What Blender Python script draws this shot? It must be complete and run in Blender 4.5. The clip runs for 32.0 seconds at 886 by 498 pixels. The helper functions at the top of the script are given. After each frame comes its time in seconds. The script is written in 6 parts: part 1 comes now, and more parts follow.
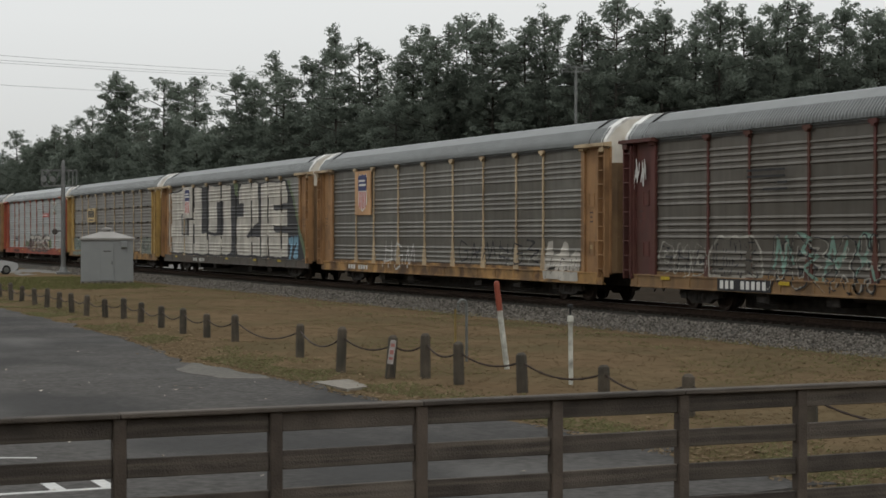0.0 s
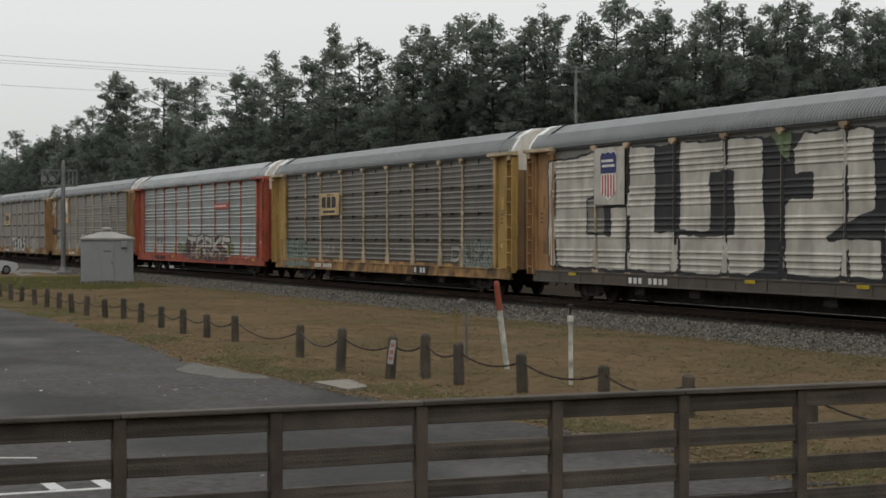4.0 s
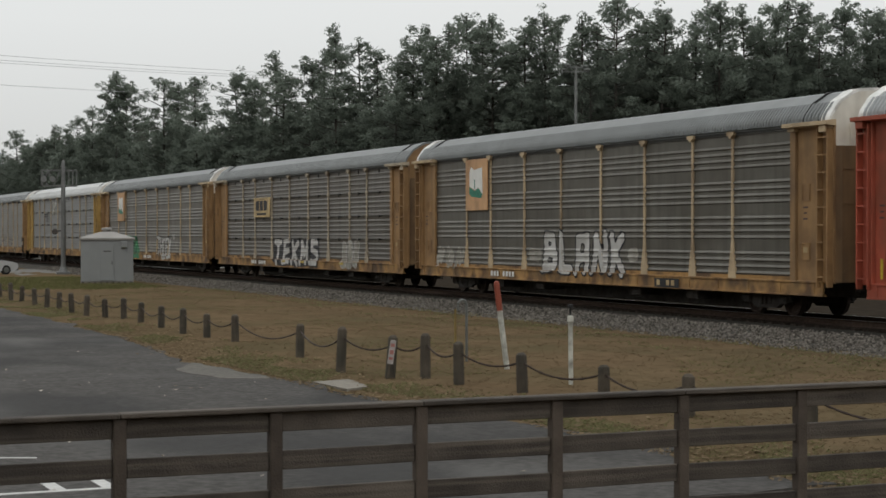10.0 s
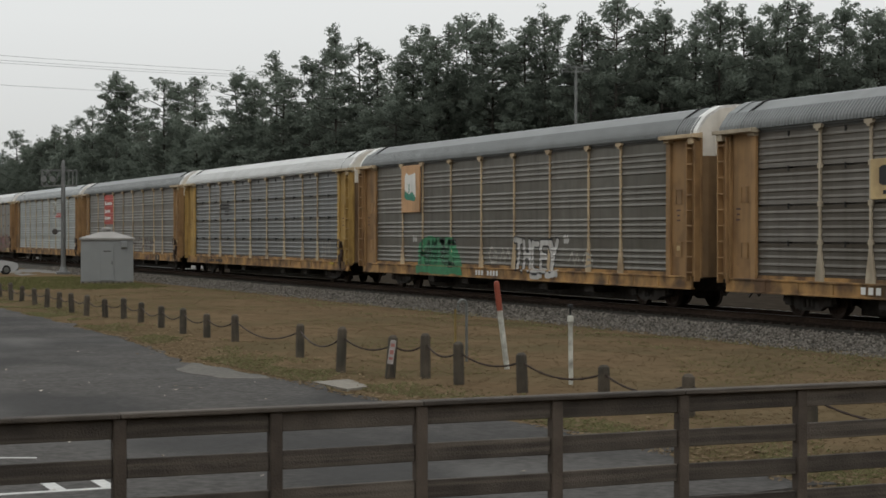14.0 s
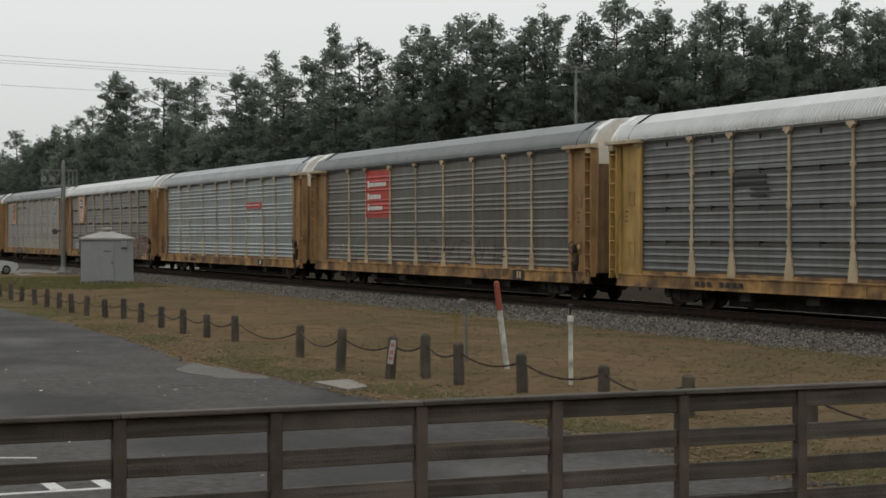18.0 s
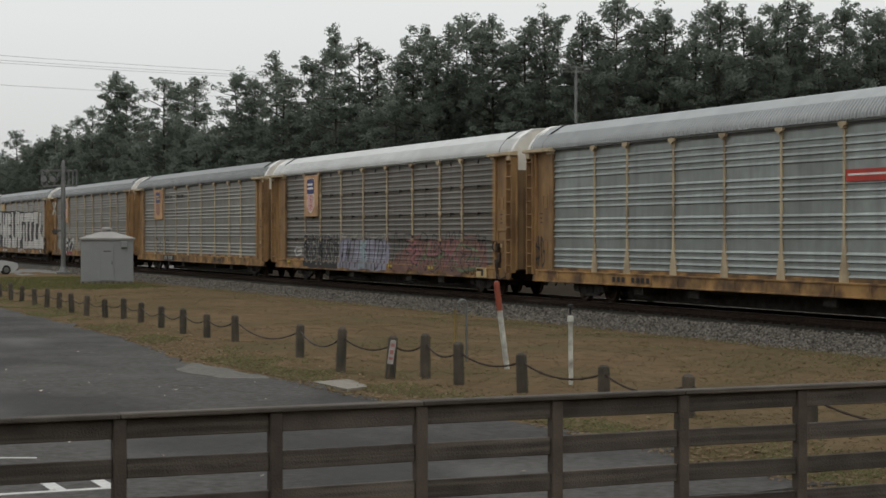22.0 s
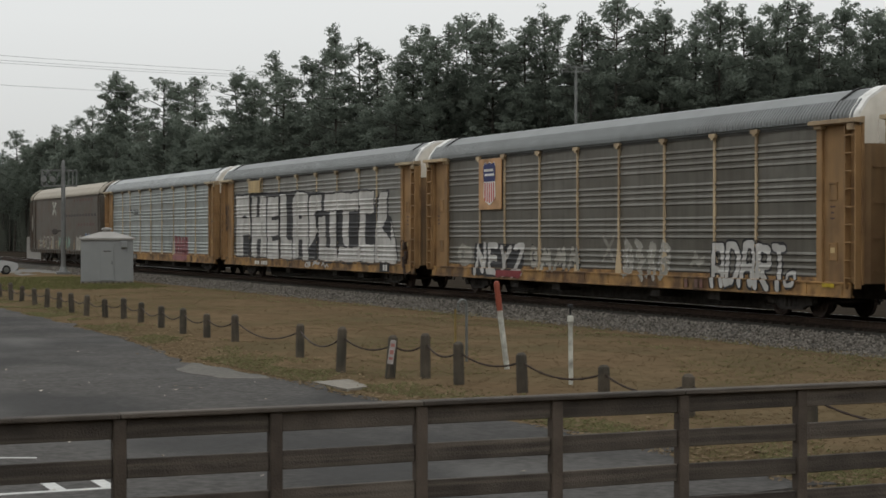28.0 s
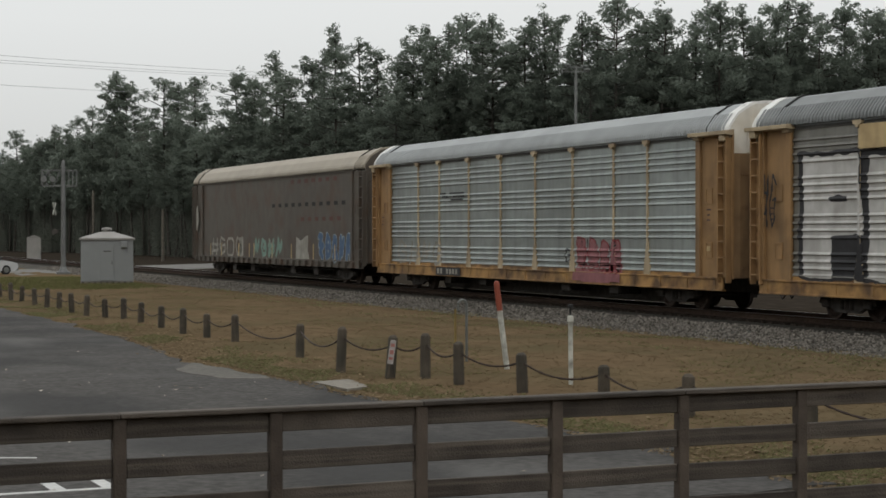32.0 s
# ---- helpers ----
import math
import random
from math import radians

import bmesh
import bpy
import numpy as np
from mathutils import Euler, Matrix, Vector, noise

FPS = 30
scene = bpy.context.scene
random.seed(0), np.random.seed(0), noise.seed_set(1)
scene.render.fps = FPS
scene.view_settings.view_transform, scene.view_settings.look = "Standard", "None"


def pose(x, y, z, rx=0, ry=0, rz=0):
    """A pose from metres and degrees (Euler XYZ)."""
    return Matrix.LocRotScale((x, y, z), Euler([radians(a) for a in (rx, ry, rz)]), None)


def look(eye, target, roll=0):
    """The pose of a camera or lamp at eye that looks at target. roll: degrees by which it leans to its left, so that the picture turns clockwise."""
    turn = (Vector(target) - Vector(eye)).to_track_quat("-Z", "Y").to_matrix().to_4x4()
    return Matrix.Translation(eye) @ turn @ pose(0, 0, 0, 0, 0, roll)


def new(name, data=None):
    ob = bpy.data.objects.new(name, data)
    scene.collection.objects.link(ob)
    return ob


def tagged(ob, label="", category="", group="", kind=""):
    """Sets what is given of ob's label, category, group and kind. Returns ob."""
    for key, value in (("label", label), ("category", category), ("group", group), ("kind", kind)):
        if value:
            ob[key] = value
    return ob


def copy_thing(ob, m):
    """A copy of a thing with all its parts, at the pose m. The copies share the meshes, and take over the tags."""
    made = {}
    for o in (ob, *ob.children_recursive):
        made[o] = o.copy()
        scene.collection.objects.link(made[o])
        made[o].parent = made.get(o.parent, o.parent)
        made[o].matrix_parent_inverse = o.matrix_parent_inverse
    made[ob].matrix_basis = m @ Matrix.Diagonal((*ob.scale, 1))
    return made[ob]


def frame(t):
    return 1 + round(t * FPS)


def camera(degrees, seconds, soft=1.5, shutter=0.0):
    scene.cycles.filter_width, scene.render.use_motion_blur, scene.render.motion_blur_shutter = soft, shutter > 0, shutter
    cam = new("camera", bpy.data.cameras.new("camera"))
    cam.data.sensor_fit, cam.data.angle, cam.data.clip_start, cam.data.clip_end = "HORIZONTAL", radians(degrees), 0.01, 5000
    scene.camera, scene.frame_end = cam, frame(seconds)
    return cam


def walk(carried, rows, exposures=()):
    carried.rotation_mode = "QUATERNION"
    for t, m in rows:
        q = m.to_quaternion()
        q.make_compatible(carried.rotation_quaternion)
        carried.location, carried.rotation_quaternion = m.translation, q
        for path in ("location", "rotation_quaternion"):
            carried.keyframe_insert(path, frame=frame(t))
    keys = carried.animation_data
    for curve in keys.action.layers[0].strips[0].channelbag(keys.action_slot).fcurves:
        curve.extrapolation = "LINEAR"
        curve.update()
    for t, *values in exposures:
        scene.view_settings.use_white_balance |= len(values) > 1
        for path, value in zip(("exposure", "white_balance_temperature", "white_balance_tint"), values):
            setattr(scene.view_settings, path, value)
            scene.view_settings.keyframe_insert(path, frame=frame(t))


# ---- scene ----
import collections

cam = camera(28.7, 32.0, soft=1.65)
AIM = pose(0, 0, 2.72, 89.514, 0, -23.677)
walk(cam, [(0.0, AIM), (32.0, AIM)], exposures=[(0.0, 0.0), (32.0, 0.0)])

# ---- light: an even overcast sky ----
world = bpy.data.worlds.new("overcast_sky")
scene.world = world
world.use_nodes = True
wn, wl = world.node_tree.nodes, world.node_tree.links
bg = wn["Background"]
sky = wn.new("ShaderNodeTexSky")
sky.sky_type, sky.sun_disc = "NISHITA", False
sky.sun_elevation, sky.sun_rotation = radians(32), radians(200)
sky.air_density, sky.dust_density = 1.0, 4.0
veil = wn.new("ShaderNodeMix")
veil.data_type = "RGBA"
veil.inputs["Factor"].default_value = 0.93
# cloud cover grows brighter from the horizon to the zenith
toward, part_of, lift = wn.new("ShaderNodeTexCoord"), wn.new("ShaderNodeSeparateXYZ"), wn.new("ShaderNodeMapRange")
wl.new(toward.outputs["Generated"], part_of.inputs["Vector"])
wl.new(part_of.outputs["Z"], lift.inputs["Value"])
lift.inputs["To Min"].default_value, lift.inputs["To Max"].default_value = 1.0, 1.9
cloud = wn.new("ShaderNodeVectorMath")
cloud.operation = "SCALE"
cloud.inputs[0].default_value = (7.15, 7.25, 7.17)
low_sky, dimmed = wn.new("ShaderNodeMapRange"), wn.new("ShaderNodeMath")
low_sky.inputs["From Max"].default_value, low_sky.inputs["To Min"].default_value, low_sky.inputs["To Max"].default_value = 0.12, 0.87, 1.015
wl.new(part_of.outputs["Z"], low_sky.inputs["Value"])
dimmed.operation = "MULTIPLY"
wl.new(lift.outputs["Result"], dimmed.inputs[0])
wl.new(low_sky.outputs["Result"], dimmed.inputs[1])
wl.new(dimmed.outputs[0], cloud.inputs["Scale"])
wl.new(cloud.outputs["Vector"], veil.inputs["B"])
wl.new(sky.outputs["Color"], veil.inputs["A"])
wl.new(veil.outputs["Result"], bg.inputs["Color"])
bg.inputs["Strength"].default_value = 0.1
sun = new("sun", bpy.data.lights.new("sun", "SUN"))
sun.data.energy, sun.data.angle, sun.data.color = 0.3, radians(40), (1.0, 0.97, 0.93)
sun.matrix_world = look((-40, -60, 70), (0, 0, 0))

# ---- materials ----
MATS = {}


def surface(name, col, rough=0.8, metal=0.0, grain=(6.0, 0.25), stain=None, streak=None, bump=0.0, bump_scale=40.0, spread=0.0, spec=0.3):
    """A weathered surface: grain and stains in metres, streaks that run down, a little spread from piece to piece."""
    if name in MATS:
        return MATS[name]
    m = bpy.data.materials.new(name)
    m.use_nodes = True
    n, l = m.node_tree.nodes, m.node_tree.links
    b = n["Principled BSDF"]
    b.inputs["Roughness"].default_value, b.inputs["Metallic"].default_value = rough, metal
    b.inputs["Specular IOR Level"].default_value = spec
    tc, info = n.new("ShaderNodeTexCoord"), n.new("ShaderNodeObjectInfo")
    off = n.new("ShaderNodeVectorMath")
    off.operation = "MULTIPLY_ADD"
    l.new(info.outputs["Random"], off.inputs[0])
    off.inputs[1].default_value = (37, 51, 23)
    l.new(tc.outputs["Object"], off.inputs[2])

    def noise_at(scale, stretch=(1, 1, 1), detail=5.0):
        mp, t = n.new("ShaderNodeMapping"), n.new("ShaderNodeTexNoise")
        mp.inputs["Scale"].default_value = stretch
        t.inputs["Scale"].default_value, t.inputs["Detail"].default_value = scale, detail
        l.new(off.outputs["Vector"], mp.inputs["Vector"])
        l.new(mp.outputs["Vector"], t.inputs["Vector"])
        return t.outputs["Fac"]

    def blend(fac, a, c):
        x = n.new("ShaderNodeMix")
        x.data_type = "RGBA"
        l.new(fac, x.inputs["Factor"])
        for sock, v in (("A", a), ("B", c)):
            if isinstance(v, tuple):
                x.inputs[sock].default_value = (*v, 1)
            else:
                l.new(v, x.inputs[sock])
        return x.outputs["Result"]

    def band(fac, lo, hi, top=1.0):
        r = n.new("ShaderNodeMapRange")
        r.inputs["From Min"].default_value, r.inputs["From Max"].default_value = lo, hi
        r.inputs["To Max"].default_value = top
        l.new(fac, r.inputs["Value"])
        return r.outputs["Result"]

    g = grain[1]
    out = blend(band(noise_at(grain[0]), 0.3, 0.7), tuple(c * (1 - g) for c in col), tuple(min(1, c * (1 + g)) for c in col))
    if stain:
        out = blend(band(noise_at(stain[0], detail=6.0), stain[3] if len(stain) > 3 else 0.45, stain[4] if len(stain) > 4 else 0.75, stain[2]), out, stain[1])
    if streak:
        out = blend(band(noise_at(1.0, streak[3] if len(streak) > 3 else (2.4, 2.4, 0.3), 5.0), 0.46, streak[4] if len(streak) > 4 else 0.8, streak[1]), out, streak[0])
    if spread:
        hs = n.new("ShaderNodeHueSaturation")
        l.new(band(info.outputs["Random"], 0, 1, 2 * spread), hs.inputs["Value"])
        hs.inputs["Value"].default_value = 1
        r = n.new("ShaderNodeMath")
        r.operation = "MULTIPLY_ADD"
        l.new(info.outputs["Random"], r.inputs[0])
        r.inputs[1].default_value, r.inputs[2].default_value = 2 * spread, 1 - spread
        l.new(r.outputs[0], hs.inputs["Value"])
        l.new(out, hs.inputs["Color"])
        out = hs.outputs["Color"]
    l.new(out, b.inputs["Base Color"])
    if bump:
        bp = n.new("ShaderNodeBump")
        bp.inputs["Strength"].default_value, bp.inputs["Distance"].default_value = bump, 0.02
        l.new(noise_at(bump_scale, detail=8.0), bp.inputs["Height"])
        l.new(bp.outputs["Normal"], b.inputs["Normal"])
    MATS[name] = m
    return m


def islands(name, low, high, rough=0.9, thin=0.0):
    """Many small pieces in one mesh, each of its own shade between two colours; thin lets light through leaves."""
    m = bpy.data.materials.new(name)
    m.use_nodes = True
    n, l = m.node_tree.nodes, m.node_tree.links
    b = n["Principled BSDF"]
    b.inputs["Roughness"].default_value, b.inputs["Specular IOR Level"].default_value = rough, 0.0
    geo, x = n.new("ShaderNodeNewGeometry"), n.new("ShaderNodeMix")
    x.data_type = "RGBA"
    l.new(geo.outputs["Random Per Island"], x.inputs["Factor"])
    x.inputs["A"].default_value, x.inputs["B"].default_value = (*low, 1), (*high, 1)
    l.new(x.outputs["Result"], b.inputs["Base Color"])
    if thin:
        tr, mx = n.new("ShaderNodeBsdfTranslucent"), n.new("ShaderNodeMixShader")
        l.new(x.outputs["Result"], tr.inputs["Color"])
        mx.inputs[0].default_value = thin
        l.new(b.outputs[0], mx.inputs[1])
        l.new(tr.outputs[0], mx.inputs[2])
        l.new(mx.outputs[0], n["Material Output"].inputs["Surface"])
    return m


RUST = (0.079, 0.04, 0.022)
GRIME = (0.043, 0.037, 0.03)


def paint(name, col, dirt=0.55):
    return surface(name, col, 0.62, 0.0, (1.4, 0.12), (0.9, RUST, 0.5, 0.48, 0.68), (GRIME, dirt), 0.08, 30, 0.06)


YELLOW = paint("weathered_yellow_paint", (0.2624, 0.1565, 0.0697))
PALE_YELLOW = paint("pale_yellow_paint", (0.36, 0.235, 0.075))
ORANGE = paint("dull_orange_paint", (0.2852, 0.161, 0.0741))
RED = paint("bright_red_paint", (0.31, 0.068, 0.038), 0.4)
MAROON = paint("dark_maroon_paint", (0.085, 0.03, 0.026))
BROWN = paint("dark_brown_paint", (0.082, 0.072, 0.06), 0.3)
POST_TAN = paint("sun_faded_tan_paint", (0.4324, 0.3349, 0.2125), 0.35)
POST_YELLOW = paint("sun_faded_yellow_paint", (0.4021, 0.3246, 0.2116), 0.3)
RUSTY_YELLOW = surface("rust_streaked_yellow_sill", (0.33, 0.19, 0.07), 0.7, 0.0, (1.6, 0.2), (1.3, (0.072, 0.04, 0.025), 0.85, 0.42, 0.62), (GRIME, 0.6, None, (1.2, 1.2, 1.2), 0.68), 0.2, 30, 0.06)
POST_GREY = paint("faded_greyish_post_paint", (0.36, 0.31, 0.23), 0.35)
# End doors take a darker, browner yellow than the side plates.
DOOR_TAN = paint("darker_brownish_yellow_door_paint", (0.19, 0.12, 0.06), 0.7)
DARK_TAN = paint("dirty_tan_paint", (0.2, 0.12, 0.055), 0.6)


def sheet(name, col, dirt, rough=0.38, metal=0.55):
    return surface(name, col, rough, metal, (2.2, 0.13), (0.55, (0.072, 0.061, 0.047), dirt, 0.4), ((0.054, 0.048, 0.037), dirt, None, (3.5, 3.5, 0.25)), 0.0, 30, 0.08, 0.12)


GALV = sheet("dirty_galvanized_sheet", (0.1512, 0.1443, 0.1259), 0.45)
GALV_DARK = sheet("sooty_galvanized_sheet", (0.1328, 0.1231, 0.1084), 0.45)
# Eave strip coloured dark for the shadow line under the roof edge.
FASCIA = surface("eave_shade_strip", (0.06, 0.058, 0.053), 0.7, 0.2, (2, 0.3))
GALV_CLEAN = sheet("clean_galvanized_sheet", (0.303, 0.331, 0.321), 0.25, 0.42, 0.65)
GALV_BLUE = sheet("bluish_galvanized_sheet", (0.1458, 0.1503, 0.1485), 0.3)
GALV_MID = sheet("dull_galvanized_sheet", (0.2173, 0.2142, 0.1953), 0.35)
ROOF_GREY = surface("grey_roof_sheet", (0.1552, 0.1656, 0.1656), 0.45, 0.35, (1.2, 0.12), (0.4, (0.13, 0.13, 0.13), 0.35), None, 0.05)
ROOF_WHITE = surface("whitish_roof_sheet", (0.28, 0.296, 0.299), 0.55, 0.05, (1.2, 0.1), (0.5, (0.208, 0.218, 0.221), 0.5), None, 0.05)
ROOF_BRIGHT = surface("white_roof_paint", (0.46, 0.47, 0.465), 0.5, 0.05, (1.2, 0.08), (0.5, (0.36, 0.36, 0.35), 0.45), None, 0.05)
LIP_WHITE = surface("chipped_white_lip_paint", (0.637, 0.637, 0.617), 0.6, 0.0, (3, 0.1), (2.5, (0.216, 0.202, 0.18), 0.7, 0.5))
ROOF_CREAM = surface("cream_roof_paint", (0.299, 0.267, 0.215), 0.6, 0.0, (1.2, 0.08), (0.4, (0.227, 0.202, 0.163), 0.35), None, 0.05)
END_WHITE = surface("stained_white_end_paint", (0.6, 0.575, 0.515), 0.6, 0.0, (2.0, 0.1), (1.2, (0.4, 0.3, 0.18), 0.4, 0.5), ((0.2, 0.17, 0.13), 0.35), 0.05)
RUBBER = surface("black_rubber", (0.014, 0.014, 0.014), 0.7)
STEEL_DARK = surface("sooty_black_steel", (0.056, 0.0504, 0.0462), 0.75, 0.2, (5, 0.4), (2, (0.036, 0.025, 0.018), 0.6))
WHEEL_STEEL = surface("rusty_wheel_steel", (0.0504, 0.035, 0.028), 0.6, 0.4, (5, 0.3))
RAIL_SIDE = surface("rusted_rail_steel", (0.0486, 0.0338, 0.0257), 0.9, 0.0, (9, 0.3), (3, (0.025, 0.019, 0.017), 0.6), None, 0.3, 40, 0.0, 0.05)
RAIL_HEAD = surface("polished_rail_head", (0.5, 0.5, 0.52), 0.3, 1.0, (20, 0.1))
TIE_WOOD = surface("creosoted_tie_wood", (0.0345, 0.0285, 0.024), 0.9, 0.0, (12, 0.4), spec=0.0)
WHITE_SPRAY = surface("white_spray_paint", (0.469, 0.4638, 0.4462), 0.6, 0.0, (3, 0.1), (1.1, (0.238, 0.23, 0.209), 0.7, 0.4), ((0.216, 0.202, 0.18), 0.5))
CREAM_SPRAY = surface("cream_spray_paint", (0.4807, 0.456, 0.4047), 0.6, 0.0, (3, 0.1), (0.9, (0.216, 0.202, 0.173), 0.75, 0.38), ((0.202, 0.187, 0.158), 0.6))
BLACK_SPRAY = surface("black_spray_paint", (0.02, 0.02, 0.022), 0.6, 0.0, (3, 0.3))
GREEN_SPRAY = surface("green_spray_paint", (0.036, 0.187, 0.086), 0.6, 0.0, (3, 0.2), (1.1, (0.072, 0.086, 0.065), 0.6))
MINT_SPRAY = surface("mint_spray_paint", (0.144, 0.245, 0.202), 0.6, 0.0, (3, 0.2), (1.1, (0.101, 0.108, 0.086), 0.6))
RED_SPRAY = surface("red_spray_paint", (0.18, 0.032, 0.036), 0.6, 0.0, (3, 0.2))
PINK_SPRAY = surface("pink_spray_paint", (0.23, 0.094, 0.101), 0.6, 0.0, (3, 0.2))
BLUE_SPRAY = surface("blue_spray_paint", (0.05, 0.094, 0.173), 0.6, 0.0, (3, 0.2))
PALE_BLUE_SPRAY = surface("pale_blue_spray_paint", (0.209, 0.259, 0.281), 0.6, 0.0, (3, 0.2))
SKY_SPRAY = surface("sky_blue_spray_paint", (0.13, 0.25, 0.33), 0.6, 0.0, (3, 0.2))
VIOLET_SPRAY = surface("greyish_violet_spray_paint", (0.216, 0.216, 0.274), 0.6, 0.0, (2, 0.3), (1.1, (0.108, 0.101, 0.094), 0.7, 0.4))
DUSTY_SPRAY = surface("dusty_pinkish_cream_spray_paint", (0.245, 0.198, 0.166), 0.6, 0.0, (2.5, 0.3), (1.3, (0.137, 0.065, 0.061), 0.8, 0.42), ((0.115, 0.144, 0.086), 0.5))
MOSS_SPRAY = surface("dull_moss_green_spray_paint", (0.122, 0.166, 0.086), 0.6, 0.0, (3, 0.25), (1.1, (0.065, 0.065, 0.043), 0.7, 0.42))
MINT_DULL = surface("washed_out_mint_spray_paint", (0.15, 0.185, 0.155), 0.65, 0.0, (2.5, 0.25), (1.2, (0.12, 0.115, 0.1), 0.8, 0.38), ((0.1, 0.11, 0.09), 0.6))
PLUM_SPRAY = surface("dark_plum_spray_paint", (0.054, 0.032, 0.032), 0.6, 0.0, (3, 0.3), (1.1, (0.094, 0.058, 0.05), 0.7, 0.42))
RUST_SPRAY = surface("faded_brick_spray_paint", (0.158, 0.079, 0.065), 0.6, 0.0, (3, 0.3), (1.1, (0.086, 0.072, 0.058), 0.7, 0.4))
FADED_SPRAY = surface("faded_grey_spray_paint", (0.286, 0.276, 0.242), 0.7, 0.0, (3, 0.2), (1.1, (0.144, 0.137, 0.115), 0.7, 0.4))
SIGN_NAVY = surface("navy_sign_paint", (0.022, 0.029, 0.108), 0.5)
SIGN_RED = surface("red_sign_paint", (0.389, 0.043, 0.03), 0.5, 0.0, (2, 0.15), None, ((0.144, 0.036, 0.029), 0.5))
SIGN_WHITE = surface("white_sign_paint", (0.632, 0.632, 0.602), 0.5, 0.0, (2, 0.1), None, ((0.216, 0.202, 0.18), 0.4))
SIGN_GREEN = surface("green_sign_paint", (0.029, 0.173, 0.115), 0.5)
SIGN_TAN = paint("tan_placard_paint", (0.48, 0.288, 0.15), 0.35)
SIGN_BUFF = paint("buff_placard_paint", (0.468, 0.351, 0.18), 0.3)
CONSPIC_YELLOW = surface("yellow_reflector_tape", (0.396, 0.288, 0.022), 0.4)

# ---- mesh helpers ----


class Shape:
    """Collects points and faces of one mesh."""

    def __init__(self):
        self.v, self.f = [], []

    def add(self, verts, faces):
        k = len(self.v)
        self.v.extend(verts)
        self.f.extend(tuple(k + i for i in f) for f in faces)
        return self

    def box(self, x0, x1, y0, y1, z0, z1, b=0.0, m=None):
        """A box; b chamfers all its edges."""
        if b <= 0:
            pts = [(x, y, z) for x in (x0, x1) for y in (y0, y1) for z in (z0, z1)]
            fs = [(0, 1, 3, 2), (4, 6, 7, 5), (0, 4, 5, 1), (2, 3, 7, 6), (0, 2, 6, 4), (1, 5, 7, 3)]
        else:
            bm = bmesh.new()
            bmesh.ops.create_cube(bm, size=1)
            for v in bm.verts:
                v.co = Vector((x0 + (v.co.x + 0.5) * (x1 - x0), y0 + (v.co.y + 0.5) * (y1 - y0), z0 + (v.co.z + 0.5) * (z1 - z0)))
            bmesh.ops.bevel(bm, geom=bm.edges[:], offset=b, segments=1, affect="EDGES")
            bm.verts.index_update()
            pts, fs = [tuple(v.co) for v in bm.verts], [tuple(v.index for v in f.verts) for f in bm.faces]
            bm.free()
        if m is not None:
            pts = [tuple(m @ Vector(p)) for p in pts]
        return self.add(pts, fs)

    def tube(self, path, radius, sides=6, cap=True):
        """A tube along points; radius is one number or one for each point."""
        rs = [radius] * len(path) if not isinstance(radius, (list, tuple)) else radius
        pts, fs = [], []
        up = Vector((0, 0, 1))
        for i, p in enumerate(path):
            a, c = Vector(path[max(i - 1, 0)]), Vector(path[min(i + 1, len(path) - 1)])
            d = (c - a).normalized()
            u = d.cross(up if abs(d.z) < 0.95 else Vector((1, 0, 0))).normalized()
            w = u.cross(d)
            for s in range(sides):
                q = 2 * math.pi * s / sides
                pts.append(tuple(Vector(p) + float(rs[i]) * (u * math.cos(q) + w * math.sin(q))))
        for i in range(len(path) - 1):
            for s in range(sides):
                a, c = i * sides + s, i * sides + (s + 1) % sides
                fs.append((a, c, c + sides, a + sides))
        if cap:
            fs.append(tuple(range(sides))[::-1])
            fs.append(tuple((len(path) - 1) * sides + s for s in range(sides)))
        return self.add(pts, fs)

    def prism(self, outline, axis, lo, hi):
        """An outline in the two other axes, pushed along one axis."""
        k = len(outline)

        def pt(a, c, d):
            return {"x": (d, a, c), "y": (a, d, c), "z": (a, c, d)}[axis]
        pts = [pt(a, c, lo) for a, c in outline] + [pt(a, c, hi) for a, c in outline]
        fs = [tuple(range(k))[::-1], tuple(range(k, 2 * k))] + [(i, (i + 1) % k, k + (i + 1) % k, k + i) for i in range(k)]
        return self.add(pts, fs)

    def lathe(self, profile, sides=12, centre=(0, 0, 0), axis="z"):
        pts, fs = [], []
        for r, h in profile:
            for s in range(sides):
                q = 2 * math.pi * s / sides
                a, c = r * math.cos(q), r * math.sin(q)
                p = (a, c, h) if axis == "z" else (h, a, c) if axis == "x" else (a, h, c)
                pts.append(tuple(p[i] + centre[i] for i in range(3)))
        for i in range(len(profile) - 1):
            for s in range(sides):
                a, c = i * sides + s, i * sides + (s + 1) % sides
                fs.append((a, c, c + sides, a + sides))
        fs.append(tuple(range(sides))[::-1])
        fs.append(tuple((len(profile) - 1) * sides + s for s in range(sides)))
        return self.add(pts, fs)

    def mesh(self, name, smooth=False):
        me = bpy.data.meshes.new(name)
        me.from_pydata(self.v, [], self.f)
        bm = bmesh.new()
        bm.from_mesh(me)
        if len(self.f) < 20000:
            bmesh.ops.recalc_face_normals(bm, faces=bm.faces[:])
        bm.to_mesh(me)
        bm.free()
        if smooth:
            me.polygons.foreach_set("use_smooth", [True] * len(me.polygons))
        return me


MESHES = {}


def shared(key, make, smooth=False):
    """One mesh for all pieces that look alike."""
    if key not in MESHES:
        MESHES[key] = make().mesh(key, smooth)
    return MESHES[key]


